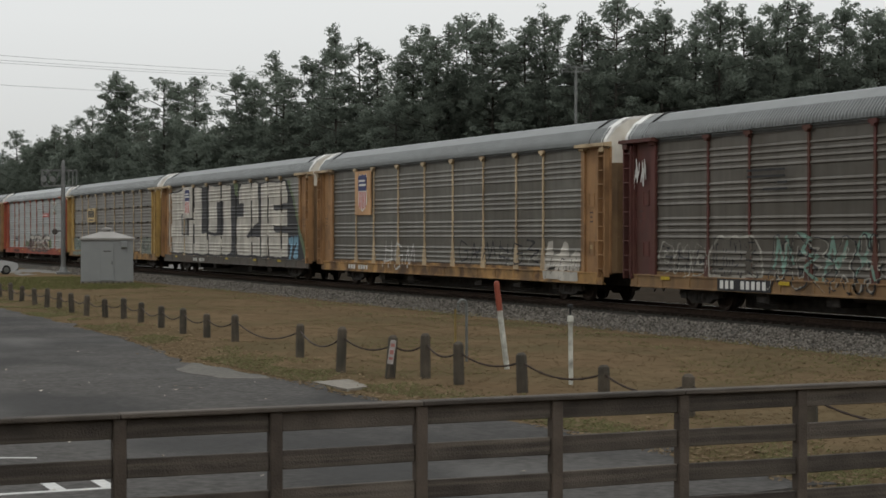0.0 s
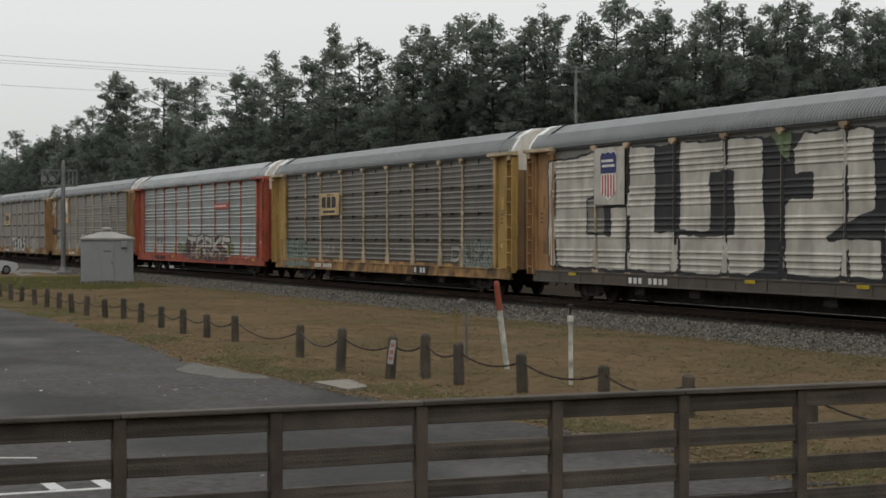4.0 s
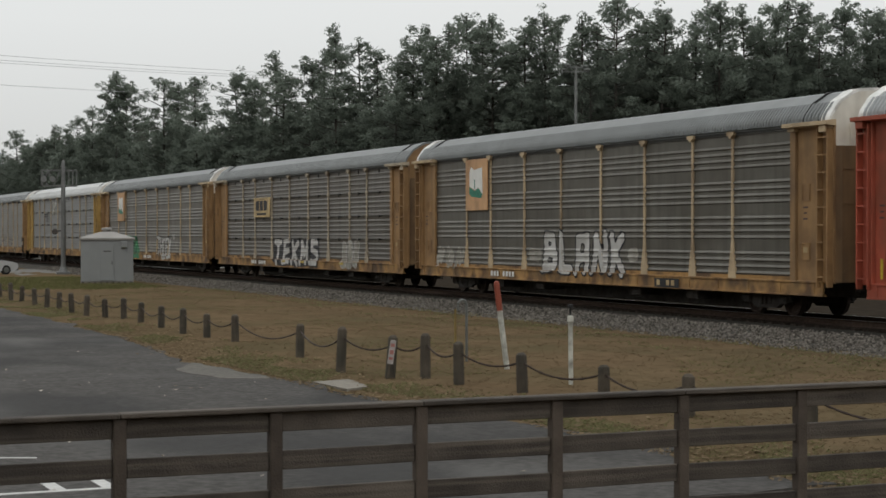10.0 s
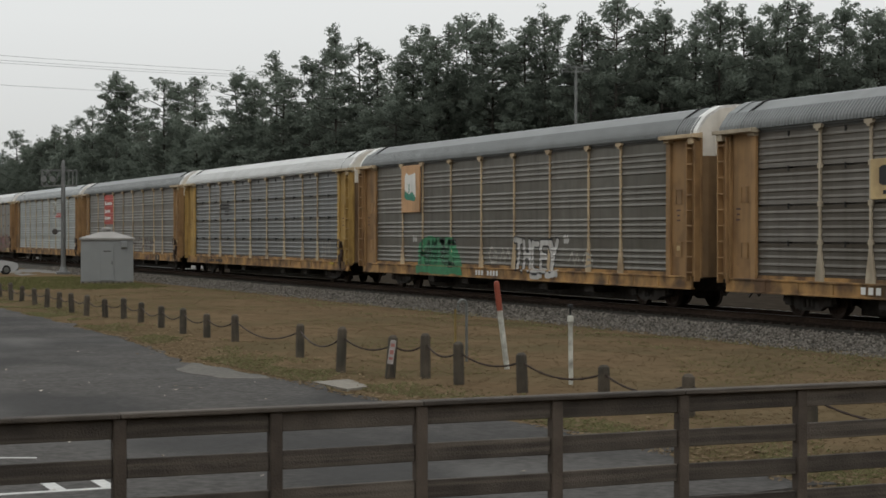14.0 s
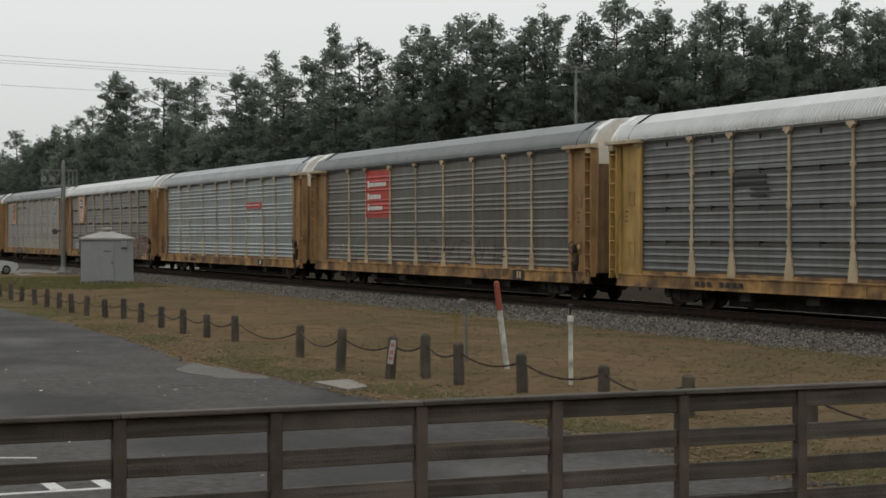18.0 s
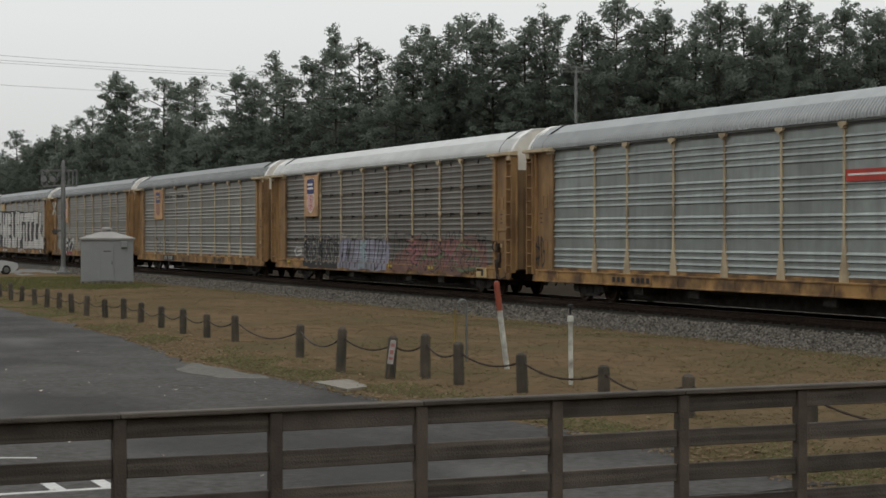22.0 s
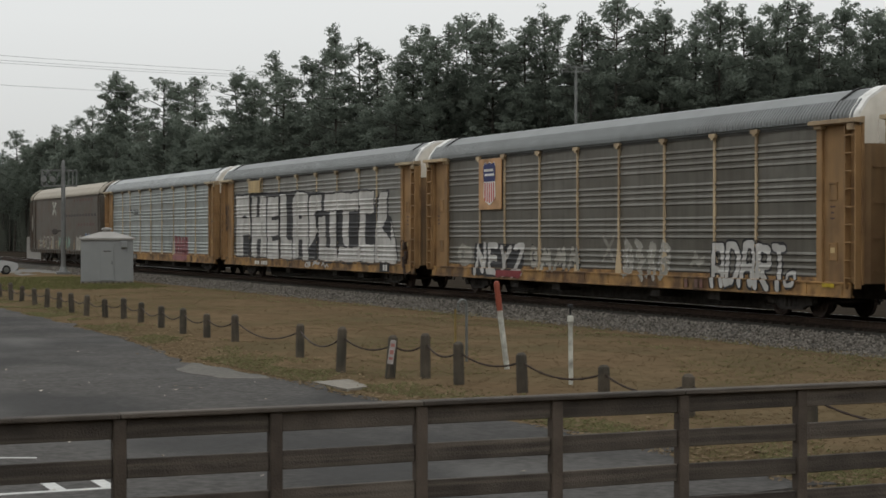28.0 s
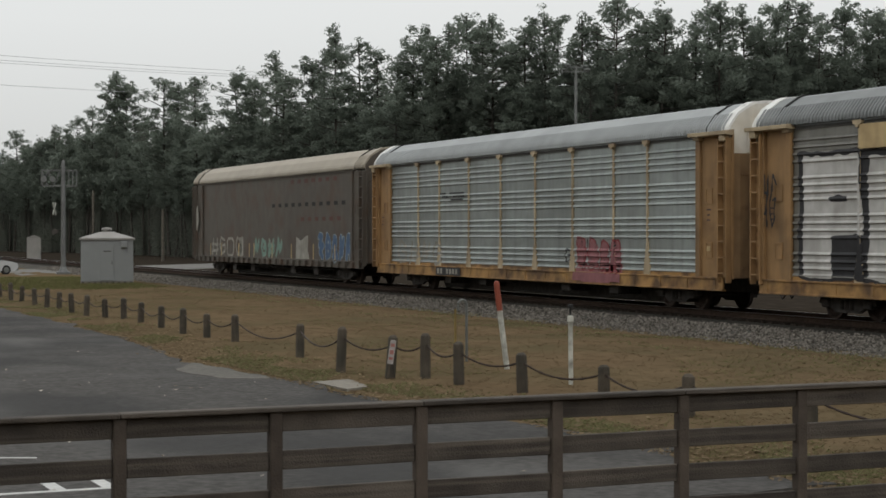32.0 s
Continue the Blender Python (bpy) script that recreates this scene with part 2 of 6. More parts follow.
def part(name, mesh, material, parent, label="", at=None):
    """Links a mesh as one part under a thing or a part. The material sits on the object, so that meshes may be shared."""
    if isinstance(mesh, Shape):
        mesh = mesh.mesh(name)
    ob = new(name, mesh)
    if not mesh.materials:
        mesh.materials.append(None)
    ob.material_slots[0].link = "OBJECT"
    ob.material_slots[0].material = material
    ob.parent = parent
    if at is not None:
        ob.matrix_local = at
    return tagged(ob, label)


def thing(name, m, label, category, group="", kind=""):
    ob = new(name)
    ob.empty_display_size = 0.2
    ob.matrix_world = m
    return tagged(ob, label, category, group, kind)


def solid(name, mesh, material, label, category="", group="", kind="", m=None):
    """A thing of one mesh."""
    ob = part(name, mesh, material, None, label)
    if m is not None:
        ob.matrix_world = m
    return tagged(ob, label, category, group, kind)

# ---- the train: measures in metres, heights above the rail head ----
RAIL_Z = 0.5
TRACK_X = 28.43
PITCH, SPEED, FIRST = 28.42, 12.69, 33.3
BODY = 27.3
BAYS = [1.8, 4.65, 6.75, 9.51, 12.27, 15.03, 17.79, 20.55, 22.65, 25.5]
P_LOW, P_HIGH, SKIN, FRONT = 1.0, 5.0, 1.455, 1.56


def rib_heights(kind):
    if kind == "grouped":
        return [P_LOW + 0.14 + g * 1.0 + i * 0.19 for g in range(4) for i in range(4)]
    if kind == "seamed":
        return [P_LOW + 0.19 + g + i * 0.205 for g in range(4) for i in range(4)]
    if kind == "even":
        return [P_LOW + 0.16 + g * 0.98 + i * 0.18 for g in range(4) for i in range(4)]
    return []


def skin_profile(kind):
    """Heights and how far the sheet stands out there."""
    deep = {"grouped": 0.05, "seamed": 0.022, "even": 0.036}.get(kind, 0.0)
    rows = [(P_LOW, 0.0)]
    for z in rib_heights(kind):
        rows += [(z - 0.048, 0.0), (z - 0.032, 0.6 * deep), (z - 0.014, deep), (z + 0.012, 0.76 * deep), (z + 0.054, 0.0)]
    rows.append((P_HIGH, 0.0))
    if kind == "seamed":
        rows = [r for r in rows if all(abs(r[0] - s) > 0.06 for s in (2.0, 3.0, 4.0))]
        for s in (2.0, 3.0, 4.0):
            rows += [(s - 0.026, 0.015), (s - 0.022, -0.1), (s + 0.022, -0.1), (s + 0.026, 0.015)]
        rows.sort()
    return rows


def panel_shape(kind, width):
    rows = skin_profile(kind)
    outline = [(-SKIN - d, z) for z, d in rows] + [(-SKIN + 0.12, P_HIGH), (-SKIN + 0.12, P_LOW)]
    return Shape().prism(outline, "y", -width / 2, width / 2)


def post_shape(seams=()):
    """A pressed post with a flared foot, a spreading cap and clips where the sheets meet."""
    s = Shape()
    outline = [(-0.2, 0.93), (0.2, 0.93), (0.18, 1.2), (0.075, 1.75), (0.046, 2.0), (0.046, 4.99), (-0.046, 4.99), (-0.046, 2.0), (-0.075, 1.75), (-0.18, 1.2)]
    s.prism(outline, "x", -FRONT + 0.055, -SKIN + 0.05)
    s.prism([(-0.046, 4.9), (0.046, 4.9), (0.08, 4.97), (0.17, 4.99), (0.17, 5.085), (-0.17, 5.085), (-0.17, 4.99), (-0.08, 4.97)], "x", -FRONT - 0.02, -SKIN)
    for z in seams:
        for e in (-1, 1):
            s.box(-FRONT + 0.045, -SKIN, e * 0.065 - 0.035, e * 0.065 + 0.035, z - 0.07, z + 0.07, 0.01)
    return s


ROOF = [(1.56, 5.1), (1.55, 5.22), (1.5, 5.32), (1.28, 5.61), (1.24, 5.65), (0.84, 5.9), (0.68, 5.955), (0.33, 5.99), (0.0, 6.0)]
ROOF_FULL = [(-x, z) for x, z in ROOF] + [(x, z) for x, z in ROOF[-2::-1]]


def ribbed_roof(length, ribs=True):
    s = Shape()
    rows = []
    if ribs:
        n = int(length / 0.14)
        for i in range(n):
            y = -length / 2 + i * length / n
            rows += [(y, 0.0), (y + 0.03, 0.0), (y + 0.05, 0.042), (y + 0.12, 0.042)]
        rows.append((length / 2, 0.0))
    else:
        rows = [(-length / 2 + i * length / 4, 0.0) for i in range(5)]
    n = len(rows) - 1
    pts, fs = [], []
    for y, d in rows:
        for x, z in ROOF_FULL:
            k = 1 + d / 1.5 * min(1.0, max(0.0, (5.65 - z) / 0.05))
            pts.append((x * k, y, 4.2 + (z - 4.2) * k))
    w = len(ROOF_FULL)
    for i in range(n):
        for j in range(w - 1):
            a = i * w + j
            fs.append((a, a + 1, a + 1 + w, a + w))
    s.add(pts, fs)
    inner = [(x * 0.97, 4.2 + (z - 4.2) * 0.96) for x, z in ROOF_FULL]
    pts, fs = [], []
    for y in (-length / 2, length / 2):
        pts += [(x, y, z) for x, z in inner]
    fs = [(j, j + w, j + w + 1, j + 1) for j in range(w - 1)]
    return s.add(pts, fs)


def fascia_shape():
    """The set-back strip between the side sheets and the eave, with its gutter bead."""
    s = Shape()
    s.box(-SKIN - 0.02, -SKIN + 0.05, -12.2, 12.2, 5.0, 5.14)
    s.box(-SKIN - 0.05, -SKIN, -12.2, 12.2, 4.985, 5.02)
    for i in range(26):
        y = -11.8 + i * 0.944
        s.box(-SKIN - 0.045, -SKIN, y - 0.03, y + 0.03, 5.03, 5.13)
    return s


def hoop(width, grow, y):
    s = Shape()
    out = [(x * (1 + grow), 4.2 + (z - 4.2) * (1 + grow)) for x, z in ROOF_FULL]
    ins = [(x * 0.98, 4.2 + (z - 4.2) * 0.97) for x, z in ROOF_FULL]
    w = len(out)
    pts = [(x, y + d, z) for d in (-width / 2, width / 2) for ring in (out, ins) for x, z in ring]
    fs = []
    for j in range(w - 1):
        fs += [(j, j + 1, 2 * w + j + 1, 2 * w + j), (w + j, 3 * w + j, 3 * w + j + 1, w + j + 1), (j, w + j, w + j + 1, j + 1), (2 * w + j, 2 * w + j + 1, 3 * w + j + 1, 3 * w + j)]
    return s.add(pts, fs)


def end_plate_shape():
    """The painted steel corner, with its inner post, label frames and folded edge. Local y runs from the car's end inwards."""
    s = Shape()
    s.box(-SKIN - 0.02, -SKIN + 0.06, 0.0, 1.57, 0.95, 5.02, 0.01)
    return s


def corner_post_shape():
    return Shape().box(-FRONT, -SKIN, 1.56, 1.8, 0.93, 5.02, 0.015)


def plate_fold_shape():
    return Shape().box(-FRONT - 0.02, -SKIN - 0.018, 0.52, 0.58, 0.95, 5.02, 0.01)


def label_frame_shape():
    """A raised frame for a notice."""
    s = Shape()
    o, i = -SKIN - 0.045, -SKIN - 0.018
    s.box(o, i, 0.0, 0.34, 0.0, 0.03)
    s.box(o, i, 0.0, 0.34, 0.42, 0.45)
    s.box(o, i, 0.0, 0.03, 0.03, 0.42)
    s.box(o, i, 0.31, 0.34, 0.03, 0.42)
    s.box(i - 0.008, i, 0.03, 0.31, 0.03, 0.42)
    return s


def ladder_shape():
    s = Shape()
    for y in (0.03, 0.46):
        s.box(-FRONT - 0.1, -SKIN - 0.01, y, y + 0.05, 0.85, 4.95, 0.008)
    for i in range(9):
        z = 1.1 + i * 0.45
        s.box(-FRONT - 0.095, -FRONT - 0.06, 0.05, 0.49, z, z + 0.035)
    return s


def ledge_shape():
    """The overhanging roof bracket above the painted corner."""
    s = Shape()
    s.prism([(-FRONT - 0.2, 5.03), (-SKIN, 5.0), (-SKIN, 5.17), (-FRONT - 0.2, 5.13)], "y", -0.08, 1.9)
    s.box(-FRONT - 0.15, -SKIN, 0.06, 0.34, 4.84, 5.04, 0.015)
    s.box(-FRONT - 0.08, -SKIN, 1.5, 1.82, 4.92, 5.04, 0.015)
    return s


def foot_angle_shape():
    """The painted angle along the foot of the side sheets."""
    return Shape().box(-SKIN - 0.03, -SKIN + 0.04, -11.85, 11.85, 0.98, 1.1)


def foot_gap_shape():
    """The dark open joint above the foot angle."""
    return Shape().box(-SKIN - 0.012, -SKIN + 0.04, -11.85, 11.85, 1.1, 1.122)


def sheet_clips_shape():
    """Small dark clips at the middle of each sheet's upper edge."""
    s = Shape()
    for a, c in zip(BAYS, BAYS[1:]):
        for z in (2.0, 3.0, 4.0, 4.94):
            y = BODY / 2 - (a + c) / 2
            s.box(-SKIN - 0.03, -SKIN + 0.1, y - 0.022, y + 0.022, z - 0.1, z + 0.05)
    return s


def hand_brake_shape():
    """A greasy hand brake on the corner: wheel, gear case, rod and hanging chain. Local y runs inwards."""
    s = Shape()
    ring = [(-FRONT - 0.1, 1.35 + 0.2 * math.cos(a), 1.78 + 0.2 * math.sin(a)) for a in [math.pi * i / 6 for i in range(13)]]
    s.tube(ring, 0.022, 5, False)
    s.tube([(-FRONT - 0.1, 1.16, 1.78), (-FRONT - 0.1, 1.54, 1.78)], 0.018, 5)
    s.box(-FRONT - 0.07, -SKIN, 1.27, 1.44, 1.6, 1.9, 0.03)
    s.box(-FRONT - 0.03, -SKIN, 1.2, 1.36, 1.2, 1.55, 0.03)
    s.box(-FRONT - 0.06, -SKIN, 1.28, 1.4, 0.62, 1.35, 0.02)
    s.tube([(-FRONT - 0.1, 1.35, 1.3), (-FRONT - 0.14, 1.2, 0.9), (-FRONT - 0.1, 0.95, 0.6), (-FRONT - 0.06, 0.6, 0.7)], 0.03, 6)
    return s


def corner_hatch_shape():
    """A framed recess low on the corner plate."""
    s = Shape()
    o = -SKIN - 0.06
    s.box(o, -SKIN - 0.018, 0.62, 1.5, 2.32, 2.42, 0.01)
    s.box(o, -SKIN - 0.018, 0.62, 0.72, 1.0, 2.32, 0.01)
    s.box(o, -SKIN - 0.018, 1.42, 1.5, 1.0, 2.32, 0.01)
    return s


def sill_shape():
    s = Shape()
    s.box(-FRONT + 0.01, -FRONT + 0.06, -13.3, 13.3, 0.63, 0.98)
    s.box(-FRONT - 0.02, -FRONT + 0.13, -13.3, 13.3, 0.61, 0.66, 0.006)
    s.box(-FRONT - 0.02, -FRONT + 0.16, -13.3, 13.3, 0.95, 1.0, 0.006)
    for i in range(18):
        y = -12.9 + i * 1.52
        s.box(-FRONT - 0.01, -FRONT + 0.03, y - 0.05, y + 0.05, 0.65, 0.96)
    return s


def pocket_sill_shape():
    s = Shape()
    s.box(-FRONT + 0.05, -FRONT + 0.1, -13.3, 13.3, 0.72, 1.02)
    s.box(-FRONT + 0.0, -FRONT + 0.15, -13.3, 13.3, 0.98, 1.05, 0.006)
    for i in range(30):
        y = -13.0 + i * 0.9
        s.box(-FRONT - 0.06, -FRONT + 0.08, y - 0.13, y + 0.13, 0.74, 0.99, 0.015)
    return s


def underframe_shape():
    s = Shape()
    s.box(-1.42, 1.42, -13.2, 13.2, 0.92, 1.0)
    s.box(-0.3, 0.3, -13.2, 13.2, 0.55, 0.93)
    s.box(-0.42, 0.42, -8.7, 8.7, 0.11, 0.6, 0.03)
    for y in (-6.5, -3.2, 3.4, 6.6):
        s.box(-1.25, -0.4, y - 0.3, y + 0.3, 0.32, 0.75, 0.03)
    for y in (-10.05, 10.05):
        s.box(-1.3, 1.3, y - 0.25, y + 0.25, 0.7, 0.93)
    for i in range(9):
        y = -8 + 2 * i
        s.box(-1.4, 1.4, y - 0.06, y + 0.06, 0.72, 0.93)
    return s


def brake_gear_shape():
    s = Shape()
    s.lathe([(0.05, -0.75), (0.2, -0.7), (0.2, 0.7), (0.05, 0.75)], 12, (-0.85, 2.2, 0.66), "y")
    s.box(-1.1, -0.7, -1.2, -0.6, 0.55, 0.9, 0.03)
    s.tube([(-1.2, -9, 0.62), (-1.2, -3, 0.58), (-1.25, 3, 0.6), (-1.2, 9, 0.62)], 0.025)
    s.tube([(-0.5, -7.5, 0.5), (-0.5, 7.5, 0.5)], 0.03)
    return s


def side_frame_shape():
    """A cast bogie side with its two arms, spring opening and journal boxes."""
    s = Shape()
    top = [(-1.2, 0.42), (-1.15, 0.56), (-0.75, 0.62), (-0.4, 0.74), (0.4, 0.74), (0.75, 0.62), (1.15, 0.56), (1.2, 0.42), (0.8, 0.36), (0.45, 0.2), (-0.45, 0.2), (-0.8, 0.36)]
    s.prism(top, "x", -0.07, 0.07)
    for y in (-0.87, 0.87):
        s.box(-0.13, 0.1, y - 0.17, y + 0.17, 0.32, 0.56, 0.03)
    for y in (-0.2, 0.0, 0.2):
        s.lathe([(0.07, 0.28), (0.07, 0.52)], 8, (-0.07, y, 0))
    return s


def wheelset_shape():
    """Two wheels with flange, tread and plate, spoked by their hub webs, on an axle; centre at the axle."""
    s = Shape()
    for e in (-1, 1):
        prof = [(0.08, 0.64), (0.1, 0.66), (0.3, 0.70), (0.37, 0.665), (0.45, 0.668), (0.43, 0.69), (0.42, 0.80), (0.36, 0.805), (0.3, 0.75), (0.12, 0.78), (0.09, 0.82), (0.05, 0.82)]
        s.lathe([(r, e * x) for r, x in prof], 20, (0, 0, 0), "x")
        for q in range(4):
            a = q * math.pi / 2
            s.box(-0.02, 0.02, 0.14, 0.3, -0.03, 0.03, 0.0, Matrix.Translation((e * 0.76, 0, 0)) @ Matrix.Rotation(a, 4, "X"))
    s.lathe([(0.08, -0.95), (0.085, 0.95)], 10, (0, 0, 0), "x")
    return s


def coupler_shape():
    s = Shape()
    s.box(-0.09, 0.09, -0.1, 0.62, 0.78, 0.95, 0.02)
    s.box(-0.17, 0.13, 0.55, 0.76, 0.72, 1.0, 0.04)
    s.tube([(0.35, 0.0, 0.8), (0.37, 0.25, 0.55), (0.3, 0.5, 0.42), (0.2, 0.72, 0.5)], 0.025)
    s.box(-0.55, 0.55, -0.2, 0.02, 0.72, 1.05, 0.03)
    return s


def end_wall_shape(lo, hi, ribs):
    """The end closing, within the roof's curve, between two heights, facing -y."""
    s = Shape()
    if hi < 5.0:
        s.box(-1.45, 1.45, 0.0, 0.08, lo, hi, 0.01)
    else:
        out = [(-1.45, lo), (1.45, lo)] + [(x * 0.97, 4.2 + (z - 4.2) * 0.97) for x, z in ROOF_FULL[::-1]]
        s.prism(out, "y", 0.0, 0.08)
    for x, w in ribs:
        s.box(x - w, x + w, -0.03, 0.02, lo + 0.03, min(hi, 5.2) - 0.05, 0.01)
    return s


def end_door_shape():
    """One leaf of the folding end door: curved corner, ribs and a lower hatch."""
    s = Shape()
    out = [(-1.46, 0.12), (-1.38, -0.02), (-1.2, -0.1), (-0.02, -0.14), (-0.02, -0.06), (-1.15, -0.02), (-1.32, 0.05), (-1.4, 0.14)]
    s.prism(out, "z", 0.98, 4.5)
    for z in (1.25, 2.1, 3.0, 3.9):
        s.box(-1.15, -0.08, -0.128, -0.06, z, z + 0.05)
    s.box(-0.75, -0.25, -0.14, -0.1, 1.4, 2.5, 0.005)
    return s


TURN = Matrix.Rotation(math.pi, 4, "Z")
WHEELS = []


def bogie(parent, y):
    b = part("bogie", shared("bogie_bolster", lambda: Shape().box(-1.05, 1.05, -0.2, 0.2, 0.34, 0.68, 0.03).box(-0.25, 0.25, -0.25, 0.25, 0.66, 0.74)), STEEL_DARK, parent, "", pose(0, y, 0))
    frame_mesh = shared("bogie_side", side_frame_shape)
    part("side_frame", frame_mesh, STEEL_DARK, b, "", pose(-1.0, 0, 0))
    part("side_frame", frame_mesh, STEEL_DARK, b, "", pose(1.0, 0, 0, 0, 0, 180))
    for d in (-0.87, 0.87):
        w = part("wheelset", shared("wheelset", wheelset_shape, False), WHEEL_STEEL, b, "rusty steel wheels on an axle")
        w.matrix_parent_inverse = pose(0, d, 0.42)
        WHEELS.append(w)


# ---- lettering sprayed on the cars ----
GLYPH = {
    "A": [[(0, 0), (0.12, 1), (0.88, 1), (1, 0)], [(0.05, 0.42), (0.95, 0.42)]],
    "B": [[(0, 0), (0, 1), (0.8, 0.95), (0.8, 0.6), (0.1, 0.52), (0.95, 0.42), (0.95, 0.06), (0, 0)]],
    "C": [[(1, 1), (0.1, 0.98), (0, 0.85), (0, 0.15), (0.1, 0.02), (1, 0)]],
    "D": [[(0, 0), (0, 1), (0.7, 0.95), (1, 0.7), (1, 0.3), (0.7, 0.05), (0, 0)]],
    "E": [[(1, 1), (0, 1), (0, 0), (1, 0)], [(0, 0.5), (0.9, 0.5)]],
    "H": [[(0, 0), (0, 1)], [(1, 0), (1, 1)], [(0, 0.5), (1, 0.5)]],
    "I": [[(0.5, 0), (0.5, 1)]],
    "K": [[(0, 0), (0, 1)], [(1, 1), (0.1, 0.5), (1, 0)]],
    "L": [[(0, 1), (0, 0), (1, 0)]],
    "M": [[(0, 0), (0.05, 1), (0.5, 0.35), (0.95, 1), (1, 0)]],
    "N": [[(0, 0), (0.05, 1), (0.95, 0), (1, 1)]],
    "O": [[(0.15, 0), (0, 0.2), (0, 0.8), (0.15, 1), (0.85, 1), (1, 0.8), (1, 0.2), (0.85, 0), (0.15, 0)]],
    "P": [[(0, 0), (0, 1), (1, 1), (1, 0.52), (0, 0.52)]],
    "R": [[(0, 0), (0, 1), (0.9, 0.95), (0.9, 0.55), (0.1, 0.5), (1, 0)]],
    "S": [[(1, 0.95), (0.1, 1), (0, 0.6), (0.95, 0.45), (1, 0.05), (0, 0)]],
    "T": [[(0, 1), (1, 1)], [(0.5, 1), (0.5, 0)]],
    "U": [[(0, 1), (0, 0.1), (0.2, 0), (0.8, 0), (1, 0.1), (1, 1)]],
    "V": [[(0, 1), (0.5, 0), (1, 1)]],
    "X": [[(0, 0), (1, 1)], [(0, 1), (1, 0)]],
    "Y": [[(0, 1), (0.5, 0.5), (1, 1)], [(0.5, 0.5), (0.5, 0)]],
    "Z": [[(0, 1), (1, 1), (0, 0), (1, 0)]],
    "2": [[(0, 0.8), (0.1, 1), (0.9, 1), (1, 0.65), (0, 0), (1, 0)]],
    "7": [[(0, 1), (1, 1), (0.3, 0)]],
    # plain scrawls that spell nothing
    "~": [[(0, 0.2), (0.25, 0.9), (0.5, 0.1), (0.75, 0.95), (1, 0.3)]],
    "@": [[(0.9, 0.8), (0.3, 1), (0, 0.5), (0.3, 0), (0.9, 0.15), (0.95, 0.55), (0.5, 0.5)]],
    "^": [[(0, 0), (0.35, 1), (0.6, 0.2), (1, 0.85)], [(0.1, 0.4), (0.9, 0.55)]],
    "#": [[(0.1, 0), (0.2, 1)], [(0.75, 0), (0.9, 1)], [(0, 0.7), (1, 0.6)], [(0, 0.25), (1, 0.3)]],
    "-": [[(0, 0.5), (1, 0.5)]],
    "%": [[(0, 1), (0.7, 0.95), (0.15, 0.6), (1, 0.55), (0.3, 0.25), (1, 0)]],
    "&": [[(0, 0), (0.25, 1), (0.55, 0.3), (0.8, 1), (1, 0)], [(0.05, 0.55), (0.95, 0.4)]],
    "*": [[(0.1, 0.1), (0.9, 0.9), (0.45, 1), (0.05, 0.6), (0.85, 0.25), (1, 0)]],
}


def stand_out(kind, u, z):
    """How far the car's side stands out at u metres from its far end, z above the rail."""
    rows = skin_profile(kind)
    d = SKIN + np.interp(z, [r[0] for r in rows], [r[1] for r in rows])
    if kind != "smooth":
        d = np.where(z < 1.125, SKIN + 0.032, d)
        half = np.interp(z, [0.93, 1.2, 1.75, 2.05, 4.99], [0.2, 0.18, 0.075, 0.046, 0.046])
        for b in BAYS:
            d = np.where(np.abs(u - b) < half + 0.02, FRONT - 0.055, d)
    d = np.where((u < 1.8) | (u > 25.5), FRONT, d)
    return np.where(z < 1.0, FRONT + 0.02, d)


def skin_rows(kind):
    """The heights at which every sprayed skin on such a side has its rows, so that layers lie evenly on one another."""
    rows = sorted(set([round(r[0], 3) for r in skin_profile(kind)] + [round(0.67 + 0.045 * i, 3) for i in range(96)]))
    out = []
    for z in rows:
        if 0.66 < z < 4.985 and (not out or z - out[-1] > 0.006):
            out.append(z)
    return out


SKIN_ROWS = {kind: skin_rows(kind) for kind in ("grouped", "seamed", "even", "smooth")}


def stroke_distance(U, Z, a, c):
    ax, az = a
    dx, dz = c[0] - ax, c[1] - az
    k = np.clip(((U - ax) * dx + (Z - az) * dz) / (dx * dx + dz * dz + 1e-9), 0, 1)
    return np.hypot(U - ax - k * dx, Z - az - k * dz)


